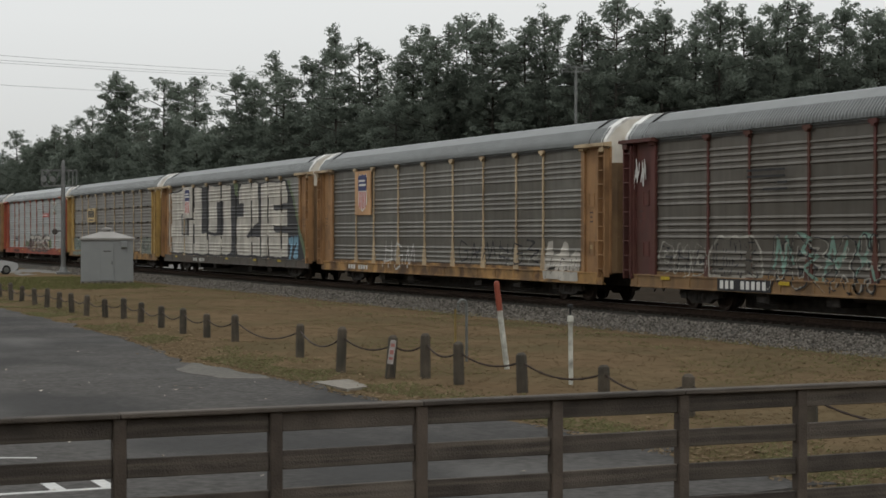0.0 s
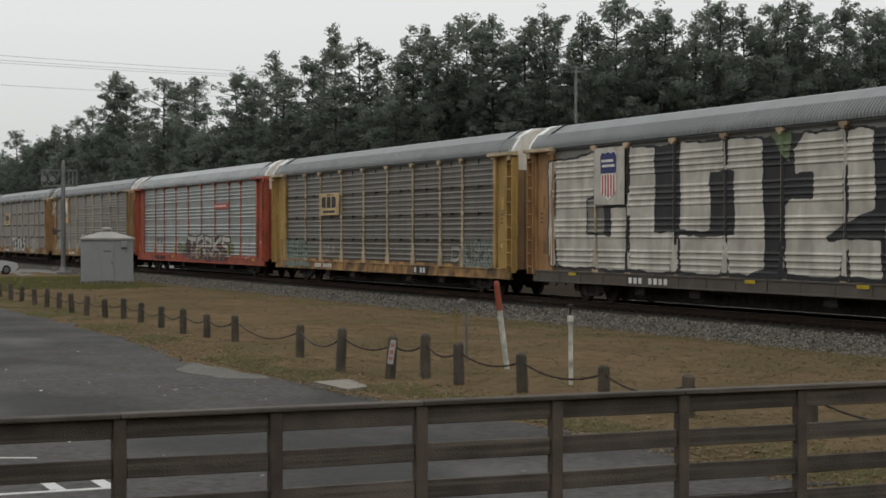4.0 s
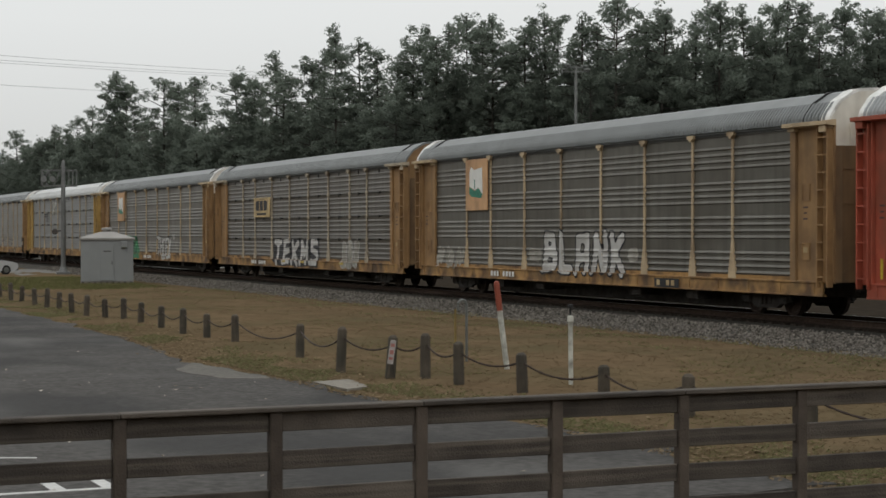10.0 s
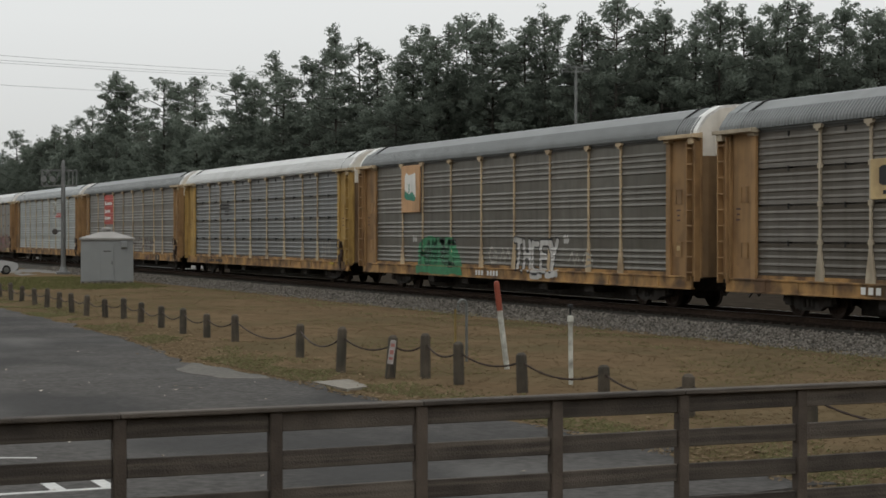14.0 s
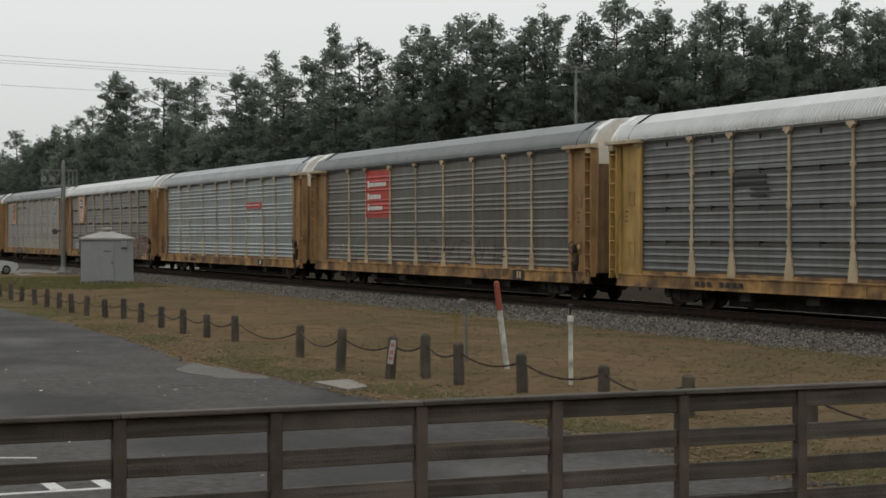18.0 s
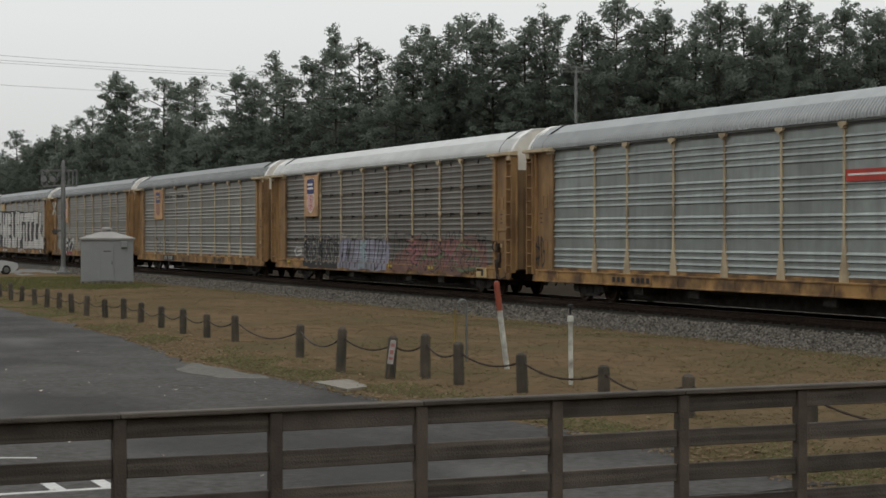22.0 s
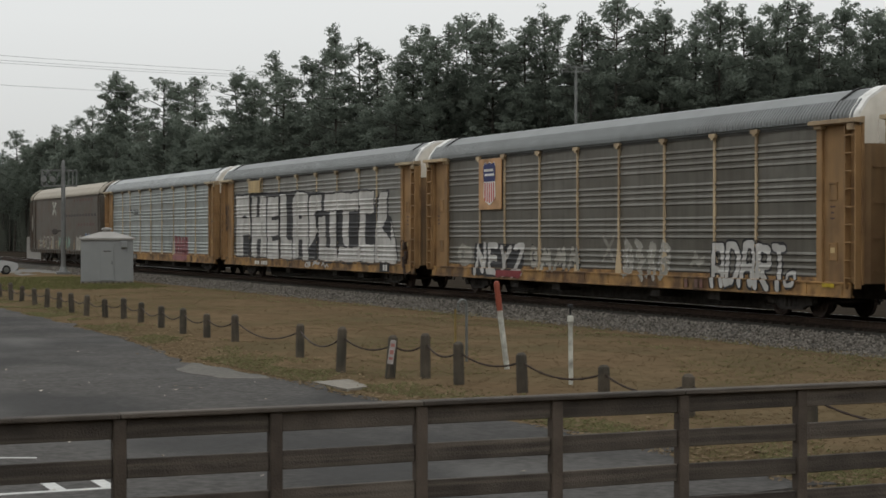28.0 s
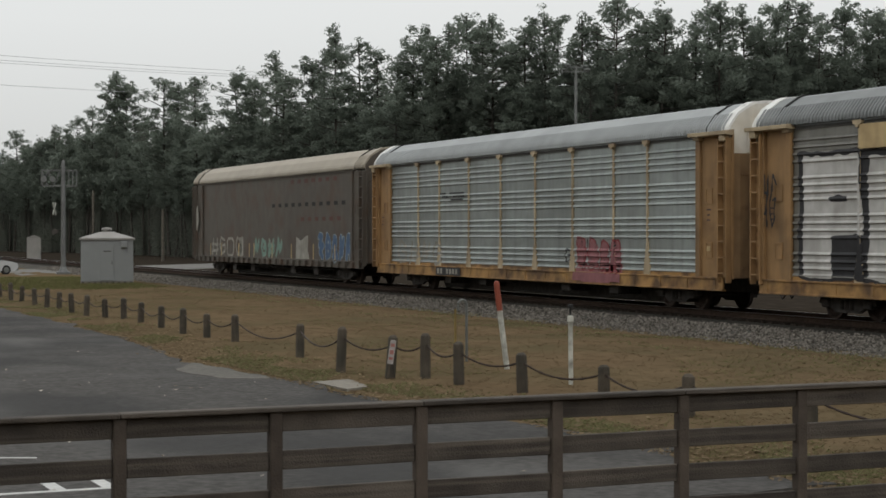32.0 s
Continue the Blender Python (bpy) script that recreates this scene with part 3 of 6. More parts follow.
def spray(car, kind, word, u0, u1, z0, z1, w, fill=None, line=None, edge=0.07, slant=0.0, rise=0.0, tight=0.15, label=""):
    """Sprayed letters that follow the ribs of the side. w: half the stroke's width; fill and line are paints."""
    step = 0.04
    us = step * np.arange(int((u0 - w - edge) / step), int((u1 + w + edge) / step) + 2)
    zs = np.array(sorted(set(SKIN_ROWS[kind])))
    zs = zs[(zs > z0 - w - edge - 0.05) & (zs < z1 + w + edge + 0.05 + abs(rise))]
    U, Z = np.meshgrid((us[:-1] + us[1:]) / 2, (zs[:-1] + zs[1:]) / 2)
    Uw = U + 0.05 * np.sin(2.3 * Z + 1.7 * U) + 0.02 * np.sin(7 * Z)
    Zw = Z + 0.05 * np.sin(1.9 * U + 0.8) + 0.02 * np.sin(6.1 * U) - rise * (U - u0) / (u1 - u0)
    near = np.full(U.shape, 9.0)
    owner = np.zeros(U.shape, int)
    n = len(word)
    cell = (u1 - u0) / n
    for i, ch in enumerate(word):
        gap = min(tight * cell, cell * 0.3) + w
        a0, a1 = u0 + i * cell + gap - tight * cell * 0.5, u0 + (i + 1) * cell - gap + tight * cell * 0.5
        if a1 - a0 < 0.04:
            a0, a1 = u0 + (i + 0.42) * cell, u0 + (i + 0.58) * cell
        b0, b1 = z0 + w, z1 - w
        for line_pts in GLYPH[ch]:
            for p, q in zip(line_pts, line_pts[1:]):
                pa = (a0 + p[0] * (a1 - a0) + slant * (p[1] - 0.5), b0 + p[1] * (b1 - b0))
                qa = (a0 + q[0] * (a1 - a0) + slant * (q[1] - 0.5), b0 + q[1] * (b1 - b0))
                d = stroke_distance(Uw, Zw, pa, qa)
                owner = np.where(d < near, i, owner)
                near = np.minimum(near, d)
    for name, mat_, hit, lift in (("sprayed_letter", fill, near < w, 0.006), ("letter_outline", line, (near >= (w if fill else w - 0.001)) & (near < w + edge), 0.009)):
        if mat_ is not None:
            for i in range(n):
                lay_cells(car, kind, name, np.argwhere(hit & (owner == i)), us, zs, mat_, lift, label)


def spray_area(car, kind, outline, paint_, lift=0.008, label="", wobble=0.03, line=None, worn_posts=False):
    """A sprayed patch with a free outline of (distance, height) corners, laid over ribs and posts."""
    lo_u, hi_u = min(p[0] for p in outline), max(p[0] for p in outline)
    lo_z, hi_z = max(0.66, min(p[1] for p in outline)), min(4.98, max(p[1] for p in outline))
    us = 0.04 * np.arange(int((lo_u - 0.05) / 0.04), int((hi_u + 0.1) / 0.04) + 1)
    zs = np.array(sorted(set(SKIN_ROWS[kind])))
    zs = zs[(zs > lo_z - 0.03) & (zs < hi_z + 0.03)]
    U, Z = np.meshgrid((us[:-1] + us[1:]) / 2, (zs[:-1] + zs[1:]) / 2)
    Uw = U + wobble * np.sin(3.1 * Z + 0.7 * U) + 0.5 * wobble * np.sin(9 * Z)
    Zw = Z + wobble * np.sin(2.3 * U + 0.8) + 0.5 * wobble * np.sin(8.1 * U)
    hit = np.zeros(U.shape, bool)
    for (ax, az), (bx, bz) in zip(outline, outline[1:] + outline[:1]):
        cross = (az > Zw) != (bz > Zw)
        hit ^= cross & (Uw < (bx - ax) * (Zw - az) / ((bz - az) or 1e-9) + ax)
    if worn_posts:
        # paint has flaked off along the edges of the posts
        for b in BAYS:
            off = np.abs(U - b - 0.015 * np.sin(5 * Z + b)) - np.interp(Z, [1.0, 2.0], [0.2, 0.075])
            hit &= ~((np.abs(off) < 0.025 + 0.025 * np.sin(3.1 * Z + 2 * b)) & (np.abs(U - b) < 0.3))
    if line:
        near = np.full(U.shape, 9.0)
        for p, q in zip(outline, outline[1:] + outline[:1]):
            near = np.minimum(near, stroke_distance(Uw, Zw, p, q))
        edge = hit & (near < 0.075)
        hit &= ~edge
        lay_cells(car, kind, "letter_outline", np.argwhere(edge), us, zs, line, lift, label)
    lay_cells(car, kind, "sprayed_area", np.argwhere(hit), us, zs, paint_, lift, label)


def lay_cells(car, kind, name, keep, us, zs, paint_, lift, label):
    """The cells of a grid on the car's side as one skin that follows ribs and posts."""
    if not len(keep):
        return
    index, verts, faces = {}, [], []
    for r, c in keep.tolist():
        q = []
        for at in ((r, c), (r, c + 1), (r + 1, c + 1), (r + 1, c)):
            if at not in index:
                index[at] = len(verts)
                verts.append(at)
            q.append(index[at])
        faces.append(q)
    va = np.array(verts)
    uu, zz = us[va[:, 1]].astype(float), zs[va[:, 0]].astype(float)
    rim = collections.Counter(tuple(sorted(e)) for q in faces for e in zip(q, q[1:] + q[:1]))
    rim = np.array([e for e, n in rim.items() if n == 1])
    for _ in range(3):
        # round the steps of the rim
        total, su, sz = np.zeros(len(uu)), np.zeros(len(uu)), np.zeros(len(uu))
        for a, c in ((0, 1), (1, 0)):
            np.add.at(total, rim[:, a], 1)
            np.add.at(su, rim[:, a], uu[rim[:, c]])
            np.add.at(sz, rim[:, a], zz[rim[:, c]])
        on = total > 0
        uu[on] = 0.4 * uu[on] + 0.6 * su[on] / total[on]
        zz[on] = 0.4 * zz[on] + 0.6 * sz[on] / total[on]
    xx = -stand_out(kind, uu, zz) - lift
    me = bpy.data.meshes.new(name)
    me.from_pydata(list(zip(xx.tolist(), (BODY / 2 - uu).tolist(), zz.tolist())), [], faces)
    part(name, me, paint_, car, label or "graffiti sprayed across the car side")


def plate(car, name, mat_, u0, u1, z0, z1, label="", out=FRONT + 0.005, thick=0.02, b=0.0):
    """A flat painted plate on the side that faces the road."""
    s = Shape().box(-out - thick, -out, BODY / 2 - u1, BODY / 2 - u0, z0, z1, b)
    return part(name, s, mat_, car, label)


def shield_shape(u0, u1, z0, z1, out):
    """A shield outline: flat top with raised corners, pointed foot."""
    w = u1 - u0
    h = z1 - z0
    pts = [(0, 0.92), (0.12, 1), (0.3, 0.95), (0.5, 1), (0.7, 0.95), (0.88, 1), (1, 0.92), (0.95, 0.75), (1, 0.2), (0.85, 0.1), (0.5, 0), (0.15, 0.1), (0, 0.2), (0.05, 0.75)]
    return Shape().prism([(BODY / 2 - u0 - a * w, z0 + c * h) for a, c in pts], "x", -out - 0.012, -out)


def bars(car, name, mat_, u0, u1, z0, z1, rows, fill=0.6, out=FRONT + 0.03, label=""):
    """Small print as plain bars; rows of shares of the width."""
    h = (z1 - z0) / len(rows)
    for i, r in enumerate(rows):
        for a, c in r:
            part(name, Shape().box(-out - 0.006, -out, BODY / 2 - u0 - c * (u1 - u0), BODY / 2 - u0 - a * (u1 - u0), z1 - (i + fill) * h, z1 - i * h), mat_, car, label)


def flag_placard(car, u0=4.75, u1=6.65, z0=3.05, z1=4.95, board=SIGN_TAN, faded=False):
    plate(car, "placard", board, u0, u1, z0, z1, "orange-tan steel placard", FRONT - 0.03, 0.05, 0.01)
    a, c = u0 + 0.45, u1 - 0.45
    o = FRONT + 0.022
    white, blue, red = (SIGN_BUFF, SIGN_NAVY, PINK_SPRAY) if faded else (SIGN_WHITE, SIGN_NAVY, SIGN_RED)
    mid = z0 + 0.55 * (z1 - z0)
    part("shield", shield_shape(a, c, z0 + 0.15, z1 - 0.12, o), white, car, "blue, white and red shield emblem")
    part("shield_top", Shape().prism([(BODY / 2 - a - x * (c - a), mid + y * (z1 - 0.14 - mid)) for x, y in ((0.02, 0), (0, 0.8), (0.12, 1), (0.3, 0.92), (0.5, 1), (0.7, 0.92), (0.88, 1), (1, 0.8), (0.98, 0))], "x", -o - 0.018, -o - 0.01), blue, car)
    for i in range(5):
        x = a + (0.1 + 0.18 * i) * (c - a)
        plate(car, "shield_stripe", red, x, x + 0.085 * (c - a), z0 + 0.32 - 0.04 * (2 - abs(i - 2)), mid - 0.04, "", o + 0.01, 0.008)
    bars(car, "emblem_mark", white, a + 0.08 * (c - a), c - 0.08 * (c - a), mid + 0.12, z1 - 0.38, [[(0, 0.9)], [(0.05, 1)]], 0.5, o + 0.02)


def autorack(k, coat, roof, skin, kind, label, end_mat=END_WHITE, sill=None, posts=None, brake=False, hatch=False):
    """A covered car carrier: bays of ribbed sheet between painted posts, curved roof, end doors, ladders, bogies."""
    car = thing("autorack_car", pose(TRACK_X, FIRST + PITCH * k, RAIL_Z), label, "railcar", "cars of the freight train")
    sill = sill or (RUSTY_YELLOW if coat in (YELLOW, PALE_YELLOW, ORANGE) else coat)
    smooth = kind == "smooth"
    post = {YELLOW: POST_TAN if kind == "even" else POST_YELLOW, ORANGE: POST_TAN, PALE_YELLOW: POST_YELLOW}.get(coat, coat)
    post = posts or post
    part("underframe", shared("underframe", underframe_shape), STEEL_DARK, car)
    part("brake_gear", shared("brake_gear", brake_gear_shape), STEEL_DARK, car)
    sill_mesh = shared("pocket_sill", pocket_sill_shape) if smooth else shared("side_sill", sill_shape)
    for side in (Matrix.Identity(4), TURN):
        part("side_sill", sill_mesh, sill, car, "", side)
        edges = BAYS if not smooth else [1.8, 6.54, 11.28, 16.02, 20.76, 25.5]
        for a, c in zip(edges, edges[1:]):
            w = round(c - a, 3)
            part("side_panel", shared(f"panel_{kind}_{w}", lambda: panel_shape(kind, w)), skin, car, "", side @ pose(0, BODY / 2 - (a + c) / 2, 0))
        if not smooth:
            for b in BAYS[1:-1]:
                part("side_post", shared("seamed_post", lambda: post_shape((2.0, 3.0, 4.0))) if kind == "seamed" else shared("side_post", post_shape), post, car, "", side @ pose(0, BODY / 2 - b, 0))
        if not smooth:
            part("foot_angle", shared("foot_angle", foot_angle_shape), sill, car, "", side)
            part("foot_gap", shared("foot_gap", foot_gap_shape), RUBBER, car, "", side)
        if kind == "seamed":
            tagged(part("sheet_clip", shared("sheet_clips", sheet_clips_shape), RUBBER, car, "", side), "dark clips joining the side sheets", "", "", "stuff")
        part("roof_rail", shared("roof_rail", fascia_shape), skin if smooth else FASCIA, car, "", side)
        for flip in (False, True):
            at = side @ (pose(0, -BODY / 2, 0) if not flip else pose(0, BODY / 2, 0))
            tag = "b" if flip else "a"

            def made(maker):
                s = maker()
                if flip:
                    s.v = [(x, -y, z) for x, y, z in s.v]
                return s
            part("end_plate", shared("end_plate_" + tag, lambda: made(end_plate_shape)), coat, car, "", at)
            part("corner_post", shared("corner_post_" + tag, lambda: made(corner_post_shape)), coat, car, "", at)
            part("plate_fold", shared("plate_fold_" + tag, lambda: made(plate_fold_shape)), coat, car, "", at)
            for high in (3.1, 1.55):
                part("label_frame", shared("label_frame_" + tag, lambda: made(label_frame_shape)), coat, car, "", at @ pose(0, 1.0 if not flip else -1.0, high))
            part("ladder", shared("ladder_" + tag, lambda: made(ladder_shape)), coat, car, "", at)
            if hatch:
                part("hatch_frame", shared("corner_hatch_" + tag, lambda: made(corner_hatch_shape)), coat, car, "", at)
            if brake and not flip:
                part("hand_brake", shared("hand_brake", hand_brake_shape), WHEEL_STEEL, car, "rusty greasy hand brake gear", at)
            if not smooth:
                part("ledge", shared("ledge_" + tag, lambda: made(ledge_shape)), post, car, "", at)
    part("roof", shared("smooth_roof", lambda: ribbed_roof(25.0, False)) if smooth else shared("ribbed_roof", lambda: ribbed_roof(25.0)), roof, car, "curved sheet-metal roof")
    for e in (Matrix.Identity(4), TURN):
        part("roof_end", shared("roof_end", lambda: Shape().add(*shift(ribbed_roof(0.95, True), (0, -12.98, 0)))), roof if not smooth else roof, car, "", e)
        part("roof_lip", shared("roof_lip", lambda: hoop(0.4, 0.014, -13.42)), roof if smooth or end_mat is DARK_TAN else LIP_WHITE, car, "whitish curved end lip", e)
        part("roof_joint", shared("roof_joint", lambda: hoop(0.09, 0.02, -12.5)), RUBBER, car, "", e)
        part("end_header", shared("end_header", lambda: end_wall_shape(4.5, 5.86, [(-0.9, 0.05), (0.0, 0.06), (0.9, 0.05)])), end_mat, car, "", e @ pose(0, -13.61, 0))
        leaf = shared("end_door_leaf", end_door_shape)
        mirrored = shared("end_door_leaf_mirrored", lambda: flipped_x(end_door_shape()))
        door_mat = DOOR_TAN if coat in (YELLOW, PALE_YELLOW, ORANGE) else coat
        part("end_door", leaf, door_mat, car, "", e @ pose(0, -13.54, 0))
        part("end_door", mirrored, door_mat, car, "", e @ pose(0, -13.54, 0))
        part("coupler", shared("coupler", lambda: flipped_y(coupler_shape())), STEEL_DARK, car, "", e @ pose(0, -13.5, 0))
    for y in (-10.05, 10.05):
        bogie(car, y)
    return car


def shift(s, d):
    return [tuple(p[i] + d[i] for i in range(3)) for p in s.v], s.f


def flipped_x(s):
    s.v = [(-x, y, z) for x, y, z in s.v]
    return s


def flipped_y(s):
    s.v = [(x, -y, z) for x, y, z in s.v]
    return s

# ---- ground, road, track ----
GRASS = surface("dry_winter_grass", (0.1231, 0.0886, 0.0534), 0.95, 0.0, (1.6, 0.16), (0.28, (0.077, 0.067, 0.038), 0.85, 0.4), ((0.091, 0.062, 0.038), 0.5, None, (0.5, 0.2, 1)), 0.2, 14, 0.0, 0.0)
ASPHALT = surface("worn_grey_asphalt", (0.0768, 0.0734, 0.0696), 0.95, 0.0, (9.0, 0.3), (0.2, (0.108, 0.106, 0.102), 0.85, 0.46, 0.6), ((0.046, 0.0455, 0.045), 0.75, None, (0.3, 0.17, 1), 0.6), 0.6, 70, 0.0, 0.03)
ROAD_GREY = surface("pale_road_surface", (0.176, 0.172, 0.163), 0.9, 0.0, (3, 0.15), (0.3, (0.117, 0.114, 0.107), 0.6), spec=0.0)
PATCH = surface("gravelly_patch", (0.1, 0.092, 0.079), 0.95, 0.0, (9, 0.35), (0.9, (0.066, 0.063, 0.058), 0.85, 0.4))
CONCRETE = surface("pale_concrete", (0.182, 0.166, 0.14), 0.9, 0.0, (5, 0.15), (1, (0.13, 0.117, 0.091), 0.5), None, 0.3)
BALLAST = surface("grey_ballast_bed", (0.075, 0.072, 0.065), 0.95, 0.0, (14, 0.5), (0.5, (0.091, 0.078, 0.065), 0.6), None, 1.0, 20, 0.0, 0.0)


def sheet_from(outline, z, thick):
    return Shape().prism(outline, "z", z - thick, z)


def lot_edge(y):
    return float(np.interp(y, [15, 18, 22.7, 26.9, 31.6, 37.6, 44.6, 63.8], [11.4, 11.4, 11.3, 10.5, 10.5, 10.3, 10.8, 10.8]))


def ground_height(x, y):
    """Low uneven mounds in the strip between the lot and the track."""
    if not (10 < x < 24.3 and 13 < y < 125):
        return 0.0
    k = min(1.0, max(0.0, (x - lot_edge(y) - 0.2) / 1.2)) * min(1.0, (24.3 - x) / 1.5)
    return k * (0.04 + (0.1 if x < 13.5 else 0.05) * noise.noise(Vector((x * 0.5, y * 0.3, 3))) + 0.04 * noise.noise(Vector((x * 1.4, y * 0.9, 5))))


def bumpy_ground():
    s = Shape()
    xs = [-1500, -400, -100, -20] + [i * 1.0 for i in range(-8, 10)] + [10 + i * 0.4 for i in range(37)] + [25.5, 28, 31, 34] + [40, 60, 100, 200, 600, 2000]
    ys = [-1500, -300, -60, -10] + [i * 0.6 for i in range(0, 84)] + [51 + i * 1.5 for i in range(0, 58)] + [150, 180, 240, 400, 1000, 3000]
    pts = []
    for x in xs:
        for y in ys:
            pts.append((x, y, ground_height(x, y)))
    n = len(ys)
    fs = [(i * n + j, (i + 1) * n + j, (i + 1) * n + j + 1, i * n + j + 1) for i in range(len(xs) - 1) for j in range(n - 1)]
    return s.add(pts, fs)


solid("ground", bumpy_ground(), GRASS, "dry brown winter grass ground reaching the horizon", "ground", "", "structure")

LOT = [(-30, 64), (9.9, 68), (10.5, 63.8), (10.6, 52.2), (10.5, 44.6), (9.9, 37.6), (9.55, 33.7), (9.85, 31.6), (10.4, 30.0), (10.2, 26.9), (10.5, 24.5), (11.0, 22.7), (11.1, 20.9), (11.45, 18.9), (10.8, 17.7), (11.0, 16.5), (11.4, 15.4), (10.1, 15.2), (7.6, 15.5), (5.0, 15.0), (2.0, 14.8), (-2, 14.9), (-30, 15)]


def ragged(outline, step=0.5, amount=0.12):
    out = []
    for (ax, ay), (bx, by) in zip(outline, outline[1:] + outline[:1]):
        n = max(1, min(60, int(math.hypot(bx - ax, by - ay) / step)))
        for i in range(n):
            x, y = ax + (bx - ax) * i / n, ay + (by - ay) * i / n
            out.append((x + amount * noise.noise(Vector((x, y, 0.5))), y + amount * noise.noise(Vector((x, y, 7.5)))))
    return out


solid("parking_lot", sheet_from(ragged(LOT, 0.35, 0.32), 0.03, 0.2), ASPHALT, "worn dark grey asphalt parking lot with pale stains", "pavement", "", "structure")
solid("concrete_slab", sheet_from(ragged([(10.42, 29.7), (11.2, 29.9), (11.05, 28.4), (10.5, 28.0)], 0.3, 0.05), 0.05, 0.1), CONCRETE, "small pale concrete slab at the lot's edge", "slab")
solid("asphalt_patch", sheet_from(ragged([(8.9, 34.0), (9.6, 35.3), (9.95, 33.2), (9.95, 30.8), (9.2, 31.3)], 0.25, 0.32), 0.037, 0.01), PATCH, "pale gravelly patch on the asphalt", "patch", "", "structure")
solid("road", sheet_from([(-60, 108), (17, 110), (24.5, 121), (34, 129), (60, 152), (90, 175), (86, 182), (50, 160), (33, 144), (22, 133), (15, 122), (-60, 121)], 0.035, 0.2), ROAD_GREY, "pale grey road leading to the level crossing", "road", "", "structure")

LITTER = surface("dark_pine_litter", (0.0324, 0.027, 0.0216), 0.95, 0.0, (1.5, 0.3), (0.3, (0.028, 0.022, 0.016), 0.6), None, 0.5, 12, 0.0, 0.0)
solid("woods_floor", sheet_from([(32.6, -80), (400, -80), (400, 600), (32.6, 600)], 0.014, 0.1), LITTER, "dark ground strewn with pine litter", "ground", "", "structure")

def hedge_line(a, b, tall, seed):
    """A plain ragged wall of woods from a to b, added unseen to close the place behind the eye."""
    d = Vector((b[0] - a[0], b[1] - a[1], 0))
    n = int(d.length / 1.6)
    side = Vector((-d.y, d.x, 0)).normalized()
    pts, fs = [], []
    for i in range(n + 1):
        p = Vector((a[0], a[1], 0)) + d * (i / n)
        h = tall * (0.8 + 0.35 * noise.noise(Vector((i * 0.31, seed, 0))) + 0.2 * noise.noise(Vector((i * 1.3, seed, 4))))
        for e in (-2.0, 2.0):
            for j in range(6):
                w = e * (1 - 0.5 * j / 5) + 0.8 * noise.noise(Vector((i * 0.6, j * 0.9, seed + e)))
                pts.append(tuple(p + side * w + Vector((0, 0, h * j / 5))))
    for i in range(n):
        for k in (0, 6):
            for j in range(5):
                q = i * 12 + k + j
                fs.append((q, q + 12, q + 13, q + 1))
        q = i * 12 + 5
        fs.append((q, q + 12, q + 18, q + 6))
    return Shape().add(pts, fs)


# Unseen woods added to dim the low sky that the train's sides mirror.
UNSEEN_WOODS = surface("unseen_woods_foliage", (0.05, 0.058, 0.042), 0.95, 0.0, (0.8, 0.4), (0.2, (0.03, 0.035, 0.028), 0.6), None, 0.5, 3, 0.0, 0.0)
for i, (a, b) in enumerate((((-45, 126), (-45, 330)), ((-45, -60), (-45, 104)), ((16, -62), (-45, -62)))):
    solid("backdrop_woods", hedge_line(a, b, 19.0, i * 7.0), UNSEEN_WOODS, "unseen woods added behind the eye to darken the train sides", "backdrop", "", "structure")

BED = [(-3.8, -0.02), (-1.5, 0.27), (1.9, 0.27), (4.4, -0.02), (4.4, -0.3), (-4.4, -0.3)]
solid("ballast_bed", Shape().prism([(TRACK_X + x, z) for x, z in BED], "y", -120, 700), BALLAST, "bank of grey crushed stone under the track", "ballast", "", "structure")


# Ballast strip coloured dark to stand in for the shade under the train.
SHADED_BALLAST = surface("shaded_ballast", (0.0323, 0.0304, 0.0266), 0.95, 0.0, (14, 0.5), (0.5, (0.033, 0.029, 0.026), 0.4), None, 1.0, 20, 0.0, 0.0)
solid("fouled_ballast_strip", Shape().prism([(TRACK_X + x, z) for x, z in ((-1.9, 0.2), (-1.9, 0.236), (-1.5, 0.277), (1.9, 0.277), (4.6, -0.01), (4.6, -0.05))], "y", -120, 700), SHADED_BALLAST, "oily ballast by the rails, darkened for the train's shade", "ballast", "", "structure")


def rail_shape():
    prof = [(-0.075, 0.0), (0.075, 0.0), (0.075, 0.012), (0.012, 0.035), (0.01, 0.13), (0.036, 0.145), (0.036, 0.168), (-0.036, 0.168), (-0.036, 0.145), (-0.01, 0.13), (-0.012, 0.035), (-0.075, 0.012)]
    return Shape().prism(prof, "y", -120, 700)


for e in (-1, 1):
    rail = thing("rail", pose(TRACK_X + e * 0.755, 0, RAIL_Z - 0.17), "rusty steel rail with a polished head", "rail", "rails of the track", "structure")
    part("rail_body", shared("rail_body", rail_shape), RAIL_SIDE, rail)
    part("rail_head", shared("rail_head", lambda: Shape().box(-0.03, 0.03, -120, 700, 0.166, 0.17)), RAIL_HEAD, rail, "polished running surface")
ties = Shape()
rng = random.Random(5)
for i in range(420):
    y = 10 + i * 0.52
    ties.box(TRACK_X - 1.3 + rng.uniform(-0.04, 0.04), TRACK_X + 1.3, y - 0.11, y + 0.11, 0.2, 0.328)
solid("wooden_ties", ties, TIE_WOOD, "dark creosoted wooden railway ties", "railway ties", "", "stuff")


